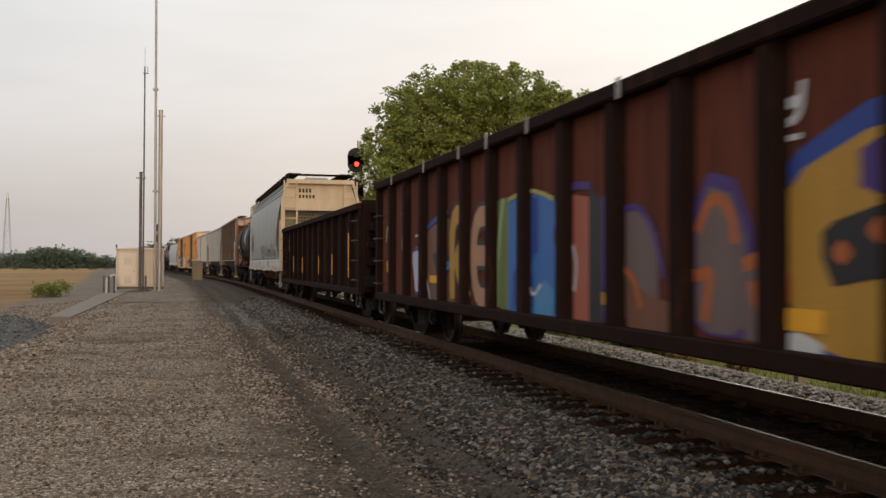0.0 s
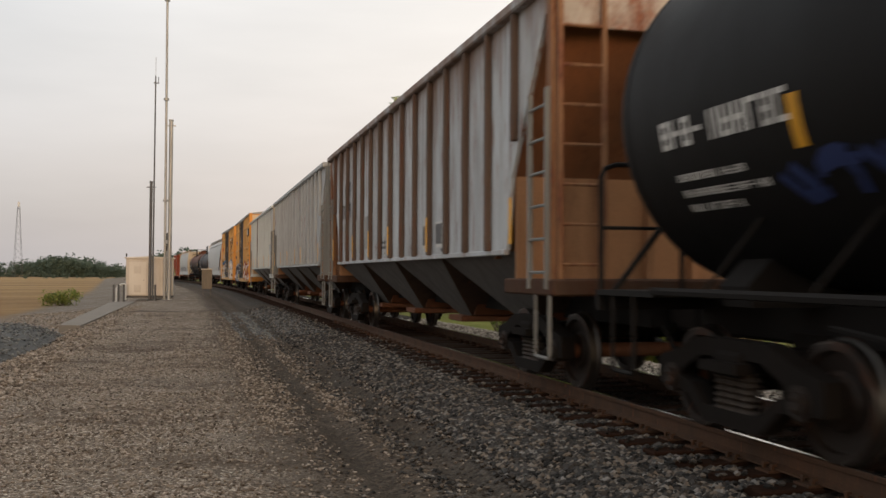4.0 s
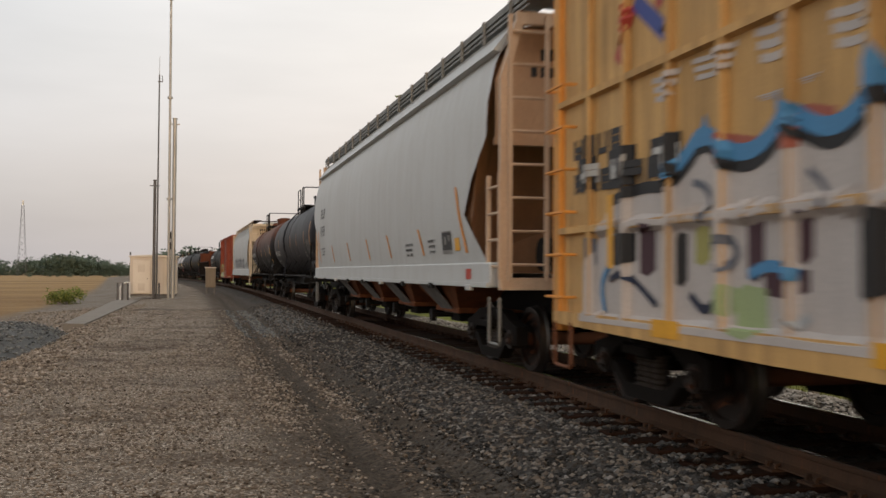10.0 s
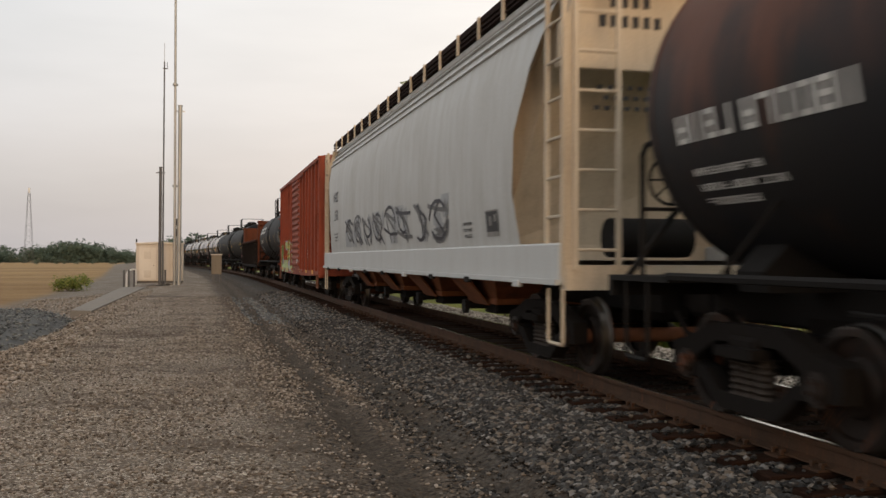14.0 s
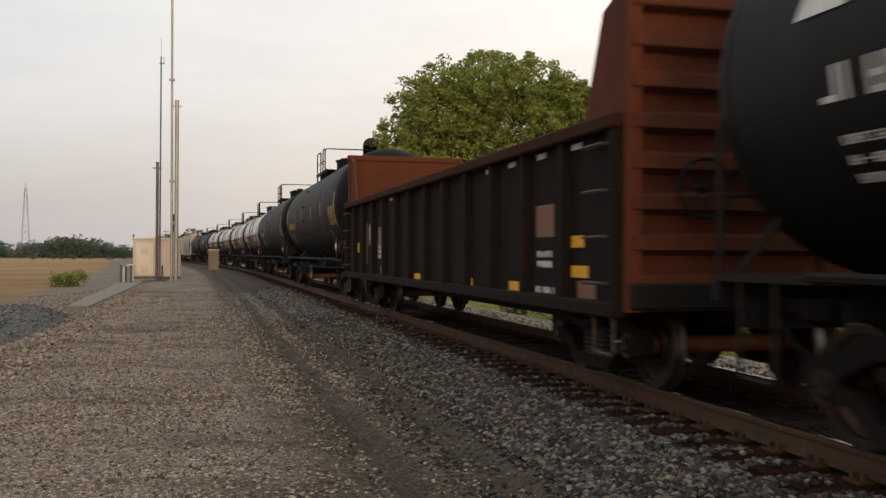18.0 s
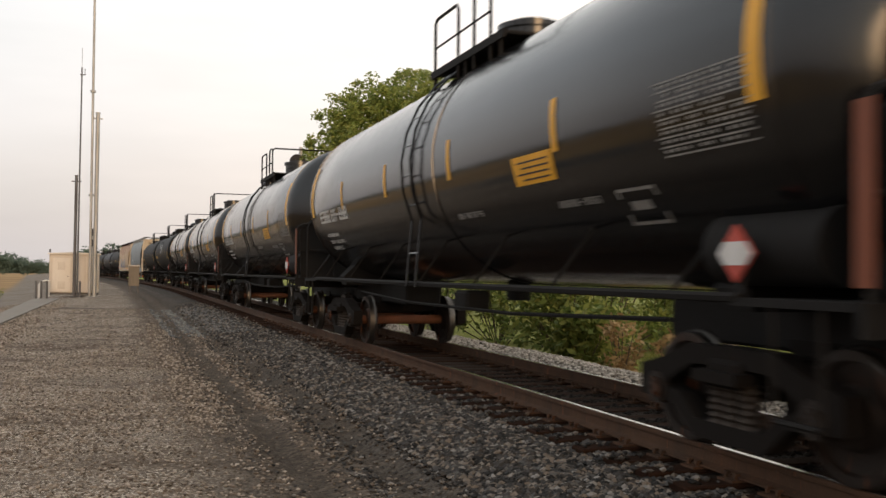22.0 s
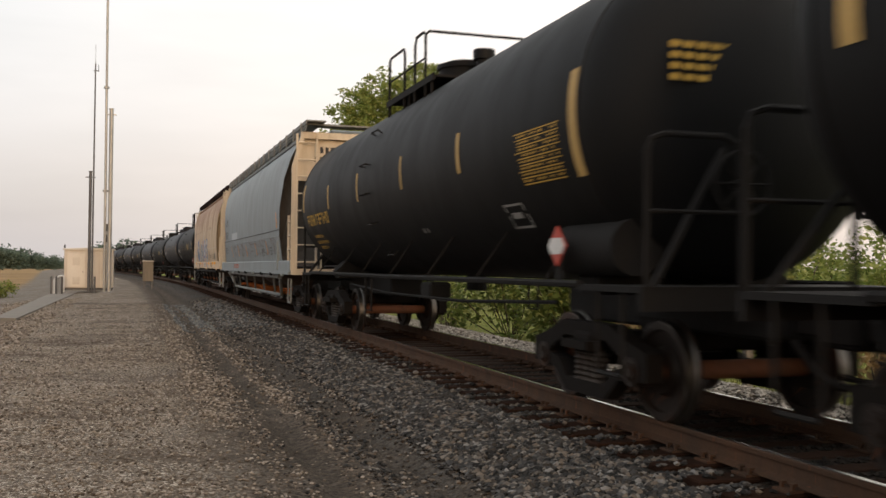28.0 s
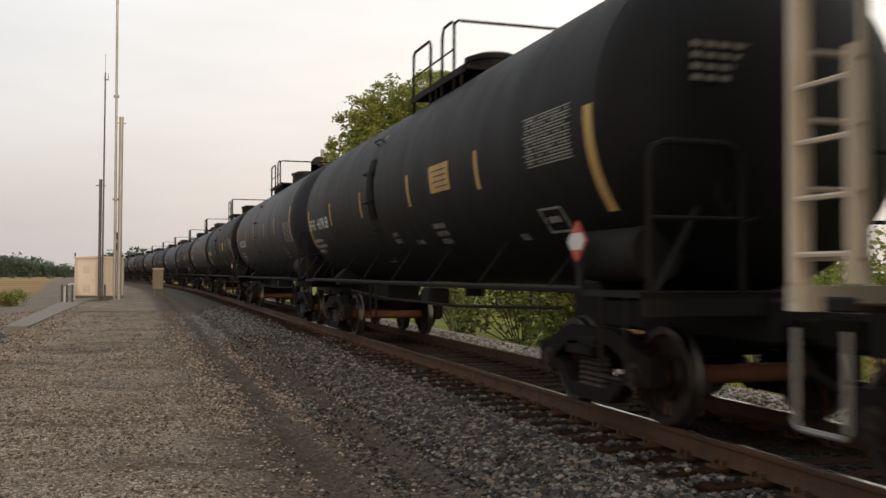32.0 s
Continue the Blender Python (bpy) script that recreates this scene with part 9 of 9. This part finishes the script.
            part("hood", ho, BLACK_PAINT, s)
        if lit:
            part("lens", Shape().cyl((x, y - 0.30, z - 0.22), (x, y - 0.285, z - 0.22), 0.11, 14), RED_LAMP, s, "glowing red lens")
    xm = x + 0.2
    part("mast", Shape().cyl((xm, y + 0.25, -0.6), (xm, y + 0.25, z + 1.0), 0.09, 12), GALV, s)
    pf = Shape().box(xm - 0.2, xm + 1.6, y + 0.1, y + 1.0, z - 2.35, z - 2.28)
    part("platform", pf, GALV, s)
    rl = Shape()
    for dx in (0.5, 0.9, 1.25, 1.6):
        rl.cyl((xm + dx, y + 0.1, z - 2.3), (xm + dx, y + 0.1, z - 0.4), 0.03, 6)
    for dz in (-1.9, -1.4, -0.95, -0.45):
        rl.cyl((xm + 0.4, y + 0.1, z + dz), (xm + 1.6, y + 0.1, z + dz), 0.02, 6)
    part("ladder_cage", rl, TAN_METAL, s)
    part("arm", Shape().box(x - 0.1, xm + 1.6, y + 0.15, y + 0.25, z - 2.5, z - 2.35), GALV, s)


# ---- plants ----
def leaves(shape, rng, c, rad, n, size):
    """Small bent leaves over the shell of a lump of crown."""
    c = Vector(c)
    for _ in range(n):
        d = Vector((rng.gauss(0, 1), rng.gauss(0, 1), rng.gauss(0, 1))).normalized()
        p = c + Vector((d.x * rad[0], d.y * rad[1], d.z * rad[2])) * (rng.random() ** 0.45)
        a = Vector((rng.gauss(0, 1), rng.gauss(0, 1), rng.gauss(0, 0.6))).normalized()
        b = a.cross(Vector((rng.gauss(0, 1), rng.gauss(0, 1), rng.gauss(0, 1)))).normalized()
        s = size * rng.uniform(0.6, 1.3)
        shape.add([p - a * s, p + b * s * 0.45, p + a * s, p - b * s * 0.45], [(0, 1, 2, 3)])


LEAF_TREE = leaf_mat("leaf_cottonwood", (0.10, 0.15, 0.030), (0.22, 0.265, 0.065), (0.37, 0.38, 0.12))
LEAF_BUSH = leaf_mat("leaf_bush", (0.06, 0.09, 0.018), (0.15, 0.19, 0.045), (0.32, 0.32, 0.09))
# far leaves: distance haze is mixed into this pale bluish green
LEAF_FAR_HAZY = leaf_mat("leaf_far_wood_hazy", (0.075, 0.11, 0.088), (0.105, 0.145, 0.112), (0.145, 0.18, 0.13))
LEAF_DRY = leaf_mat("dry_weeds", (0.18, 0.11, 0.05), (0.30, 0.20, 0.09), (0.42, 0.31, 0.16))
GRASS_MAT = leaf_mat("grass_blades", (0.09, 0.115, 0.02), (0.18, 0.19, 0.05), (0.32, 0.29, 0.10))


def build_tree(name, label, x, y, h, lobes, trunk_r, n_leaf, size, seed, group=""):
    rng = random.Random(seed)
    z0 = ground_at(x, y) - 0.1
    t = thing(name, label, "tree", group, m=pose(x, y, z0))
    tk = Shape()
    rings = []
    for i in range(7):
        z = h * 0.62 * i / 6
        r = trunk_r * (1 - 0.10 * i) * (1.35 if i == 0 else 1)
        cx, cy = 0.12 * math.sin(i * 1.3 + seed), 0.12 * math.cos(i * 1.7 + seed)
        rings.append([(cx + r * math.cos(a), cy + r * math.sin(a), z) for a in (2 * math.pi * k / 10 for k in range(10))])
    tk.loft(rings)
    for c, r in lobes:
        s = Vector((0, 0, h * rng.uniform(0.28, 0.5)))
        e = Vector(c)
        m = (s + e) / 2 + Vector((rng.uniform(-0.4, 0.4), rng.uniform(-0.4, 0.4), 0.3))
        tk.tube([s, m, e], trunk_r * 0.28, 6)
    part("trunk", tk, BARK, t, smooth=50)
    cr = Shape()
    vol = sum(r[0] * r[1] * r[2] for _, r in lobes) ** 1.0
    for c, r in lobes:
        k = max(60, int(n_leaf * r[0] * r[1] * r[2] / vol))
        leaves(cr, rng, c, r, k // 3, size)
        for _ in range(k // 68):
            d = Vector((rng.gauss(0, 1), rng.gauss(0, 1), rng.gauss(0.2, 0.9))).normalized()
            p = Vector(c) + Vector((d.x * r[0], d.y * r[1], d.z * r[2])) * rng.uniform(0.85, 1.15)
            q = rng.uniform(0.22, 0.5)
            leaves(cr, rng, p, (q, q, q * 0.75), 45, size)
    part("crown", cr, LEAF_TREE, t)
    return t


def build_bush(x, y, w, h, n, size, seed, mat, label, name="bush", cat="bush", group=""):
    rng = random.Random(seed)
    b = thing(name, label, cat, group, m=pose(x, y, ground_at(x, y) - 0.05))
    st = Shape()
    cr = Shape()
    for i in range(18):
        a, r = rng.uniform(0, 6.28), rng.uniform(0.1, 0.95) * w / 2
        e = Vector((r * math.cos(a), r * math.sin(a), h * rng.uniform(0.12, 0.95)))
        st.tube([(e.x * 0.15, e.y * 0.15, 0), (e.x * 0.6, e.y * 0.6, e.z * 0.5), e], 0.006 + 0.003 * w, 5)
        q = w * rng.uniform(0.16, 0.3)
        leaves(cr, rng, e, (q, q, q * 0.8), n // 16, size)
    part("branchwork", st, BARK, b)
    part("foliage", cr, mat, b)
    return b


def build_plants():
    lobes = [((-4.6, 0, 9.6), (1.3, 1.6, 1.3)), ((-2.9, 0.3, 10.6), (1.5, 1.8, 1.3)), ((5.0, 0.2, 10.1), (1.5, 1.8, 1.2)), ((3.0, -0.3, 10.6), (1.2, 1.4, 1.0)), ((-5.0, 0, 6.6), (1.9, 2.2, 1.7)), ((-3.2, 0.4, 8.6), (2.2, 2.6, 1.9)), ((-0.9, 0, 10.6), (1.9, 2.4, 1.7)), ((1.2, 0.3, 10.7), (2.0, 2.4, 1.6)), ((3.4, 0, 9.4), (1.9, 2.4, 1.7)), ((5.4, 0.2, 8.6), (2.0, 2.2, 1.7)),
             ((-2.4, 0, 6.4), (3.0, 2.8, 2.2)), ((1.0, 0.3, 7.6), (3.2, 3.0, 2.4)), ((4.2, 0, 6.4), (3.0, 2.6, 2.0)), ((6.6, 0, 6.6), (1.5, 1.8, 1.5)), ((-5.7, 0, 8.0), (0.8, 0.9, 0.8)), ((0.5, 0, 4.6), (5.0, 3.0, 2.2)), ((-4.8, 0, 4.4), (1.9, 2.0, 1.5))]
    build_tree("tree", "large full green cottonwood tree behind the track", 15.2, 47.0, 13.0, [(p, tuple(1.05 * q for q in r)) for p, r in lobes], 0.4, 150000, 0.115, 1)
    rng = random.Random(9)
    for i, (x, y, w, h) in enumerate(((9.6, 19.5, 3.2, 2.4), (11.6, 21.5, 3.6, 2.8), (13.8, 22.5, 3.4, 2.4), (16.4, 23.0, 3.8, 3.0), (18.8, 22.0, 3.6, 2.6), (21.4, 21.0, 4.0, 3.0), (10.2, 25.0, 3.6, 3.0), (24.5, 20.0, 4.0, 3.2),
                                      (8.6, 16.8, 1.7, 1.1), (10.0, 30.0, 4.0, 3.4), (27.5, 18.5, 4.2, 3.2), (30.0, 15.0, 4.2, 3.4), (31.5, 11.0, 4.2, 3.2))):
        build_bush(x, y, w, h, 2600, 0.10, 50 + i, LEAF_BUSH, "leafy green bush beyond the track", group="bushes beyond the track")
    for i, (x, y) in enumerate(((8.9, 13.9), (9.6, 10.3), (10.1, 9.6), (11.4, 8.6), (8.4, 14.9))):
        build_bush(x, y, 0.9, 1.0, 420, 0.07, 80 + i, LEAF_DRY, "clump of dry brown weeds", "weed_clump", "weeds", "dry weeds beyond the track")
    for i, (x, y) in enumerate(((10.9, 11.6), (12.9, 9.4), (10.5, 12.9))):
        lob = [((0, 0, 1.7), (0.45, 0.45, 0.5)), ((0.25, 0.1, 2.2), (0.5, 0.5, 0.5)), ((-0.3, 0, 2.0), (0.4, 0.4, 0.4))]
        build_tree("sapling", "slim young tree on the grass", x, y, 2.6, lob, 0.04, 700, 0.07, 20 + i, "saplings beyond the track")
    build_bush(-9.6, 76, 2.6, 1.25, 1500, 0.10, 31, LEAF_BUSH, "small green bush at the edge of the stubble field")
    # grass verge
    sh = Shape()
    for _ in range(9000):
        x, y = rng.uniform(8.6, 16), rng.uniform(4.5, 21)
        if x - CENTRE_X < 3.6 + 0.6 * noise.noise(Vector((x, y, 0))):
            continue
        z = ground_at(x, y)
        h, a = rng.uniform(0.05, 0.16), rng.uniform(0, 6.28)
        dx, dy = 0.012 * math.cos(a), 0.012 * math.sin(a)
        lx, ly = rng.uniform(-0.05, 0.05), rng.uniform(-0.05, 0.05)
        sh.add([(x - dx, y - dy, z), (x + dx, y + dy, z), (x + lx, y + ly, z + h)], [(0, 1, 2)])
    tagged(part("grass", sh, GRASS_MAT), "short green grass verge beyond the track", "grass", kind="stuff")
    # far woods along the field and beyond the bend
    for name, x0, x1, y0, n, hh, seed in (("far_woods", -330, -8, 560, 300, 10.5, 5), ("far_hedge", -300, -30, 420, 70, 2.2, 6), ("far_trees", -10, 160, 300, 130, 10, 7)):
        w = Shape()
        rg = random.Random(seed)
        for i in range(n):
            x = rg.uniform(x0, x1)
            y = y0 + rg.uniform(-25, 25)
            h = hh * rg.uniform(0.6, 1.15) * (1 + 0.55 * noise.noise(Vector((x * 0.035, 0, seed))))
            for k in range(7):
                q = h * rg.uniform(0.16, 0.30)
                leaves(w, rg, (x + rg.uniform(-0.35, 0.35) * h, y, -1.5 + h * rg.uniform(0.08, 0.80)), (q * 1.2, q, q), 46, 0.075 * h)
        tagged(part(name, w, LEAF_FAR_HAZY), "distant green line of trees", "woods", kind="stuff")
    t = thing("lattice_tower", "distant slender lattice radio tower", "tower", m=pose(-86, 520, -1.5))
    for sx in (-1, 1):
        for sy in (-1, 1):
            part("leg", Shape().tube([(sx * 2.2, sy * 2.2, 0), (sx * 0.5, sy * 0.5, 36)], 0.075, 5), DARK_POLE, t)
    br = Shape()
    for i in range(12):
        z = i * 3.0
        r0, r1 = 2.2 - 1.7 * z / 36, 2.2 - 1.7 * (z + 3) / 36
        for sgn in (-1, 1):
            br.tube([(-r0, sgn * r0, z), (r1, sgn * r1, z + 3)], 0.03, 4)
            br.tube([(r0, sgn * r0, z), (-r1, sgn * r1, z + 3)], 0.03, 4)
    part("bracing", br, DARK_POLE, t)
    part("antenna", Shape().cyl((0, 0, 36), (0, 0, 38.5), 0.5, 8), WHITE_PIPE, t)


def build_east_things():
    u = thing("utility_pole", "weathered wooden utility pole with an insulator and wires", "utility pole", m=pose(19.2, 26.0, -0.9))
    part("pole", Shape().cyl((0, 0, 0), (0, 0, 9.65), 0.16, 12, 0.11), WOOD_GREY, u, smooth=40)
    for z in (9.1, 8.75):
        part("insulator", Shape().cyl((-0.11, 0, z), (-0.26, 0, z), 0.03, 8).cyl((-0.22, 0, z - 0.06), (-0.22, 0, z + 0.08), 0.06, 10), DARK_POLE, u)
    part("drop_cable", Shape().tube([(-0.24, 0, 8.75), (-0.36, 0, 8.5), (-0.2, 0, 8.1), (-0.13, 0, 7.6)], 0.018, 5), BLACK_PAINT, u)
    for z, e in ((9.1, 12.4), (8.75, 11.2)):
        part("wire", Shape().tube([(-0.22, 0, z), (9, -4, z + 0.15), (20, -9, z + 0.9), (44, -20, e)], 0.014, 5), BLACK_PAINT, u)
    p = thing("meter_post", "grey wooden post with a white meter box", "post", m=pose(9.05, 12.55, -0.62))
    part("post", Shape().rbox(-0.065, 0.065, -0.065, 0.065, -0.2, 1.9, 0.012), WOOD_GREY, p)
    part("meter_box", Shape().rbox(-0.17, 0.06, -0.22, -0.065, 1.2, 1.62, 0.02), paint("meter_box_grey", (0.52, 0.54, 0.57), dirt=0.3, rough=0.5), p)
    part("cap", Shape().cyl((0.0, 0, 1.9), (0.0, 0, 1.96), 0.11, 10), GALV, p)
    v = thing("concrete_vault", "low concrete vault with a wooden lid and iron handles", "vault", m=pose(7.85, 8.35, -0.42, 0, 0, 8))
    part("curb", Shape().rbox(-0.55, 0.55, -0.7, 0.7, -0.1, 0.12, 0.02), CONCRETE, v)
    for i in range(4):
        part("lid_plank", Shape().rbox(-0.52, 0.52, -0.66 + i * 0.33, -0.35 + i * 0.33, 0.12, 0.17, 0.008), WOOD_GREY, v)
    for y in (-0.35, 0.35):
        part("handle", Shape().tube([(-0.3, y, 0.17), (-0.3, y, 0.33), (0.1, y, 0.33), (0.1, y, 0.17)], 0.014), DARK_POLE, v)


def build_pile():
    rng = random.Random(3)
    n, m = 26, 20
    vs, fs = [], []
    for i in range(n):
        for j in range(m):
            x, y = -7.4 + 4.2 * j / (m - 1), 18.5 + 14.0 * i / (n - 1)
            a, b = (x + 5.2) / 1.75, (y - 25.8) / 6.6
            h = max(0.0, 1 - (a * a + b * b)) ** 0.9 * 0.82 + 0.09 * noise.noise(Vector((x * 1.4, y * 1.4, 3)))
            edge = i in (0, n - 1) or j in (0, m - 1)
            vs.append((x, y, ground_at(x, y) + (h if not edge else -0.1) - 0.05))
    fs = [(i * m + j, i * m + j + 1, (i + 1) * m + j + 1, (i + 1) * m + j) for i in range(n - 1) for j in range(m - 1)]
    t = thing("gravel_pile", "low pile of dark blue-grey crushed stone", "gravel pile")
    part("mound", Shape().add(vs, fs), PILE_MAT, t, smooth=60)
    st = Shape()
    for _ in range(9000):
        k = rng.randrange(len(vs))
        if vs[k][2] < ground_at(vs[k][0], vs[k][1]) + 0.02:
            continue
        p = Vector(vs[k]) + Vector((rng.uniform(-0.3, 0.3), rng.uniform(-0.4, 0.4), rng.uniform(-0.02, 0.04)))
        stone(st, rng, p, rng.uniform(0.018, 0.05))
    tagged(part("loose_stone", st, BLUE_STONE, t), kind="stuff")


OCTA = [(1, 0, 0), (-1, 0, 0), (0, 1, 0), (0, -1, 0), (0, 0, 1), (0, 0, -1), (0.6, 0.6, 0.5), (-0.6, 0.6, 0.45), (-0.6, -0.6, 0.5), (0.6, -0.6, 0.45)]
OCTA_F = [(0, 6, 4), (6, 2, 4), (2, 7, 4), (7, 1, 4), (1, 8, 4), (8, 3, 4), (3, 9, 4), (9, 0, 4), (0, 2, 6), (2, 1, 7), (1, 3, 8), (3, 0, 9), (2, 0, 5), (1, 2, 5), (3, 1, 5), (0, 3, 5)]


def stone(shape, rng, p, r):
    a = rng.uniform(0, 6.28)
    ca, sa = math.cos(a), math.sin(a)
    sx, sy, sz = r * rng.uniform(0.7, 1.25), r * rng.uniform(0.6, 1.0), r * rng.uniform(0.45, 0.8)
    vs = []
    for x, y, z in OCTA:
        k = rng.uniform(0.78, 1.15)
        x, y, z = x * sx * k, y * sy * k, z * sz * k
        vs.append((p[0] + ca * x - sa * y, p[1] + sa * x + ca * y, p[2] + z))
    shape.add(vs, OCTA_F)


BALLAST = stone_mat("ballast_stone", [(0.010, 0.0095, 0.009), (0.024, 0.0235, 0.023), (0.046, 0.045, 0.044), (0.036, 0.029, 0.023), (0.074, 0.073, 0.072), (0.135, 0.108, 0.083), (0.20, 0.193, 0.183)])
# stones between the rails, coloured near black for the shade below the cars
SHADED_STONE = stone_mat("shaded_stone", [(0.007, 0.0055, 0.0045), (0.014, 0.011, 0.009), (0.03, 0.025, 0.02)])
PALE_STONE = stone_mat("pale_ballast", [(0.14, 0.127, 0.112), (0.23, 0.213, 0.19), (0.32, 0.30, 0.27), (0.42, 0.395, 0.36)])
ROAD_STONE = stone_mat("road_pebble", [(0.055, 0.043, 0.033), (0.12, 0.096, 0.075), (0.19, 0.155, 0.124), (0.25, 0.212, 0.174), (0.35, 0.31, 0.268)])
BLUE_STONE = stone_mat("blue_stone", [(0.052, 0.057, 0.06), (0.09, 0.096, 0.10), (0.14, 0.147, 0.147), (0.20, 0.20, 0.195)])
PILE_MAT = paint("pile_fines", (0.09, 0.094, 0.095), dirt=0.4, rough=0.95, bump=0.8, dirt_col=(0.07, 0.065, 0.06))


def scatter(name, label, mat, areas, seed):
    rng = random.Random(seed)
    sh = Shape()
    for x0, x1, y0, y1, n, r0, r1, lift in areas:
        for _ in range(n):
            y = y0 + (y1 - y0) * rng.random() ** 1.25
            u = rng.uniform(x0, x1)
            r = rng.uniform(r0, r1)
            if abs(abs(u) - 0.7535) < 0.11:
                continue
            x = lateral_x(y) + u
            if u < -2.55 and y < 45:
                if min(abs(u + 3.58), abs(u + 2.83)) < 0.16 and rng.random() < 0.85:
                    continue
                if noise.noise(Vector((u * 0.45 + 3, y * 0.28, seed))) > 0.12 and rng.random() < 0.5:
                    continue
            on_tie = abs(u) < 1.38 and (((y % 0.495) < 0.13) or ((y % 0.495) > 0.365))
            if on_tie and (u > -0.95 or rng.random() < 0.94):
                continue
            stone(sh, rng, (x, y, (-0.19 if on_tie else ground_z(u, y)) + r * lift), r)
    tagged(part(name, sh, mat), label, "stones", kind="stuff")


def build_stones():
    scatter("ballast_stones", "loose grey crushed-stone track ballast", BALLAST,
            ((-2.6, -0.92, 2.2, 9, 17000, 0.020, 0.044, 0.4), (-2.6, -0.92, 9, 22, 15000, 0.024, 0.048, 0.4), (-3.2, -2.5, 2.2, 24, 6000, 0.014, 0.034, 0.35), (-4.0, -3.1, 2.2, 26, 1500, 0.010, 0.024, 0.3),
             (-2.8, -1.2, 22, 45, 6000, 0.03, 0.055, 0.3)), 5)
    scatter("fresh_ballast", "fresh blue-grey ballast spread beside the track", BLUE_STONE, ((-3.9, -1.7, 25, 42, 3600, 0.028, 0.052, 0.3),), 12)
    scatter("oily_ballast", "dark ballast between the rails, with the train's shade in its colour", SHADED_STONE, ((-1.4, 1.4, 2.5, 14, 7000, 0.022, 0.04, 0.1),), 8)
    scatter("bank_stones", "pale gravel bank along the far rail", PALE_STONE, ((1.35, 3.4, 3.5, 16, 11000, 0.02, 0.042, 0.35), (1.4, 3.2, 16, 30, 4000, 0.03, 0.05, 0.35)), 6)
    scatter("road_stones", "loose pebbles on the gravel road", ROAD_STONE, ((-9.0, -4.4, 3.0, 10, 19000, 0.007, 0.022, 0.25), (-4.4, -2.5, 2.4, 12, 7000, 0.008, 0.022, 0.3), (-4.4, -2.5, 12, 28, 5000, 0.014, 0.032, 0.3), (-9.2, -4.0, 10, 20, 13000, 0.009, 0.025, 0.25), (-9.2, -2.7, 20, 42, 6000, 0.016, 0.034, 0.2), (-14.5, -9.4, 14, 62, 5000, 0.03, 0.06, 0.3), (-9.5, -7.4, 12, 50, 3000, 0.02, 0.05, 0.3)), 7)


build_shelter()
build_masts()
build_near_signal()
build_plants()
build_east_things()
build_pile()
build_stones()


# ---- ties, plates and spikes last ----
def build_ties():
    rng = random.Random(2)
    tie = [Shape().rbox(-1.32, 1.32, -0.115, 0.115, -0.18, 0, 0.012).mesh("tie") for _ in range(1)][0]
    tie.materials.append(TIE_WOOD)
    sp = Shape()
    for sx in (-1, 1):
        c = sx * 0.7535
        sp.box(c - 0.17, c + 0.17, -0.09, 0.09, 0.0, 0.018)
        for k in (-1, 1):
            for dy in (-0.055, 0.055):
                sp.box(c + k * 0.115 - 0.012, c + k * 0.115 + 0.012, dy - 0.012, dy + 0.012, 0.0, 0.05)
                sp.box(c + k * 0.105 - 0.02, c + k * 0.105 + 0.02, dy - 0.018, dy + 0.018, 0.045, 0.062)
    spike = sp.mesh("tie_plate")
    spike.materials.append(RUSTY_RAIL)
    bed = thing("track_ties", "row of dark brown creosoted wooden ties", "ties", kind="structure")
    for i in range(-8, 270):
        s = i * 0.495 + 0.0
        x, y, h = on_track(s)
        t = part("tie", tie, TIE_WOOD, bed, at=pose(x + rng.uniform(-0.03, 0.03), y + rng.uniform(-0.012, 0.012), -0.19 + rng.uniform(-0.012, 0.006), 0, 0, math.degrees(h) + rng.uniform(-0.5, 0.5)))
        if i < 60:
            part("tie_plate", spike, RUSTY_RAIL, t)


build_ties()


# ---- what moves ----
SPEED, SLOWING, MID = 14.025, -0.0234, 16.0


def train_shift(t):
    return SPEED * (t - MID) + 0.5 * SLOWING * (t - MID) ** 2


def motions():
    times = [i * 1.0 for i in range(33)]
    for car, mid, length in CARS:
        rows = []
        for t in times:
            s = mid - train_shift(t)
            d = length / 2 - 2.3
            x0, y0, _ = on_track_far(s - d)
            x1, y1, _ = on_track_far(s + d)
            rows.append((t, pose((x0 + x1) / 2, (y0 + y1) / 2, 0, 0, 0, math.degrees(math.atan2(-(x1 - x0), y1 - y0)))))
        walk(car, rows)
    for sgn, sets in WHEELSETS.items():
        rows = [(i / FPS, pose(0, sgn * 0.89, WHEEL_R, math.degrees(train_shift(i / FPS) / WHEEL_R) % 360)) for i in range(32 * FPS + 1)]
        walk(sets[0], rows)
        turn = sets[0].animation_data
        for w in sets[1:]:
            w.rotation_mode = "QUATERNION"
            data = w.animation_data_create()
            data.action = turn.action
            data.action_slot = turn.action_slot


def on_track_far(s):
    if s < -55 or s > 590:
        e = -55 if s < 0 else 590
        x, y, h = on_track(e)
        return x - math.sin(h) * (s - e), y + math.cos(h) * (s - e), h
    return on_track(s)


motions()
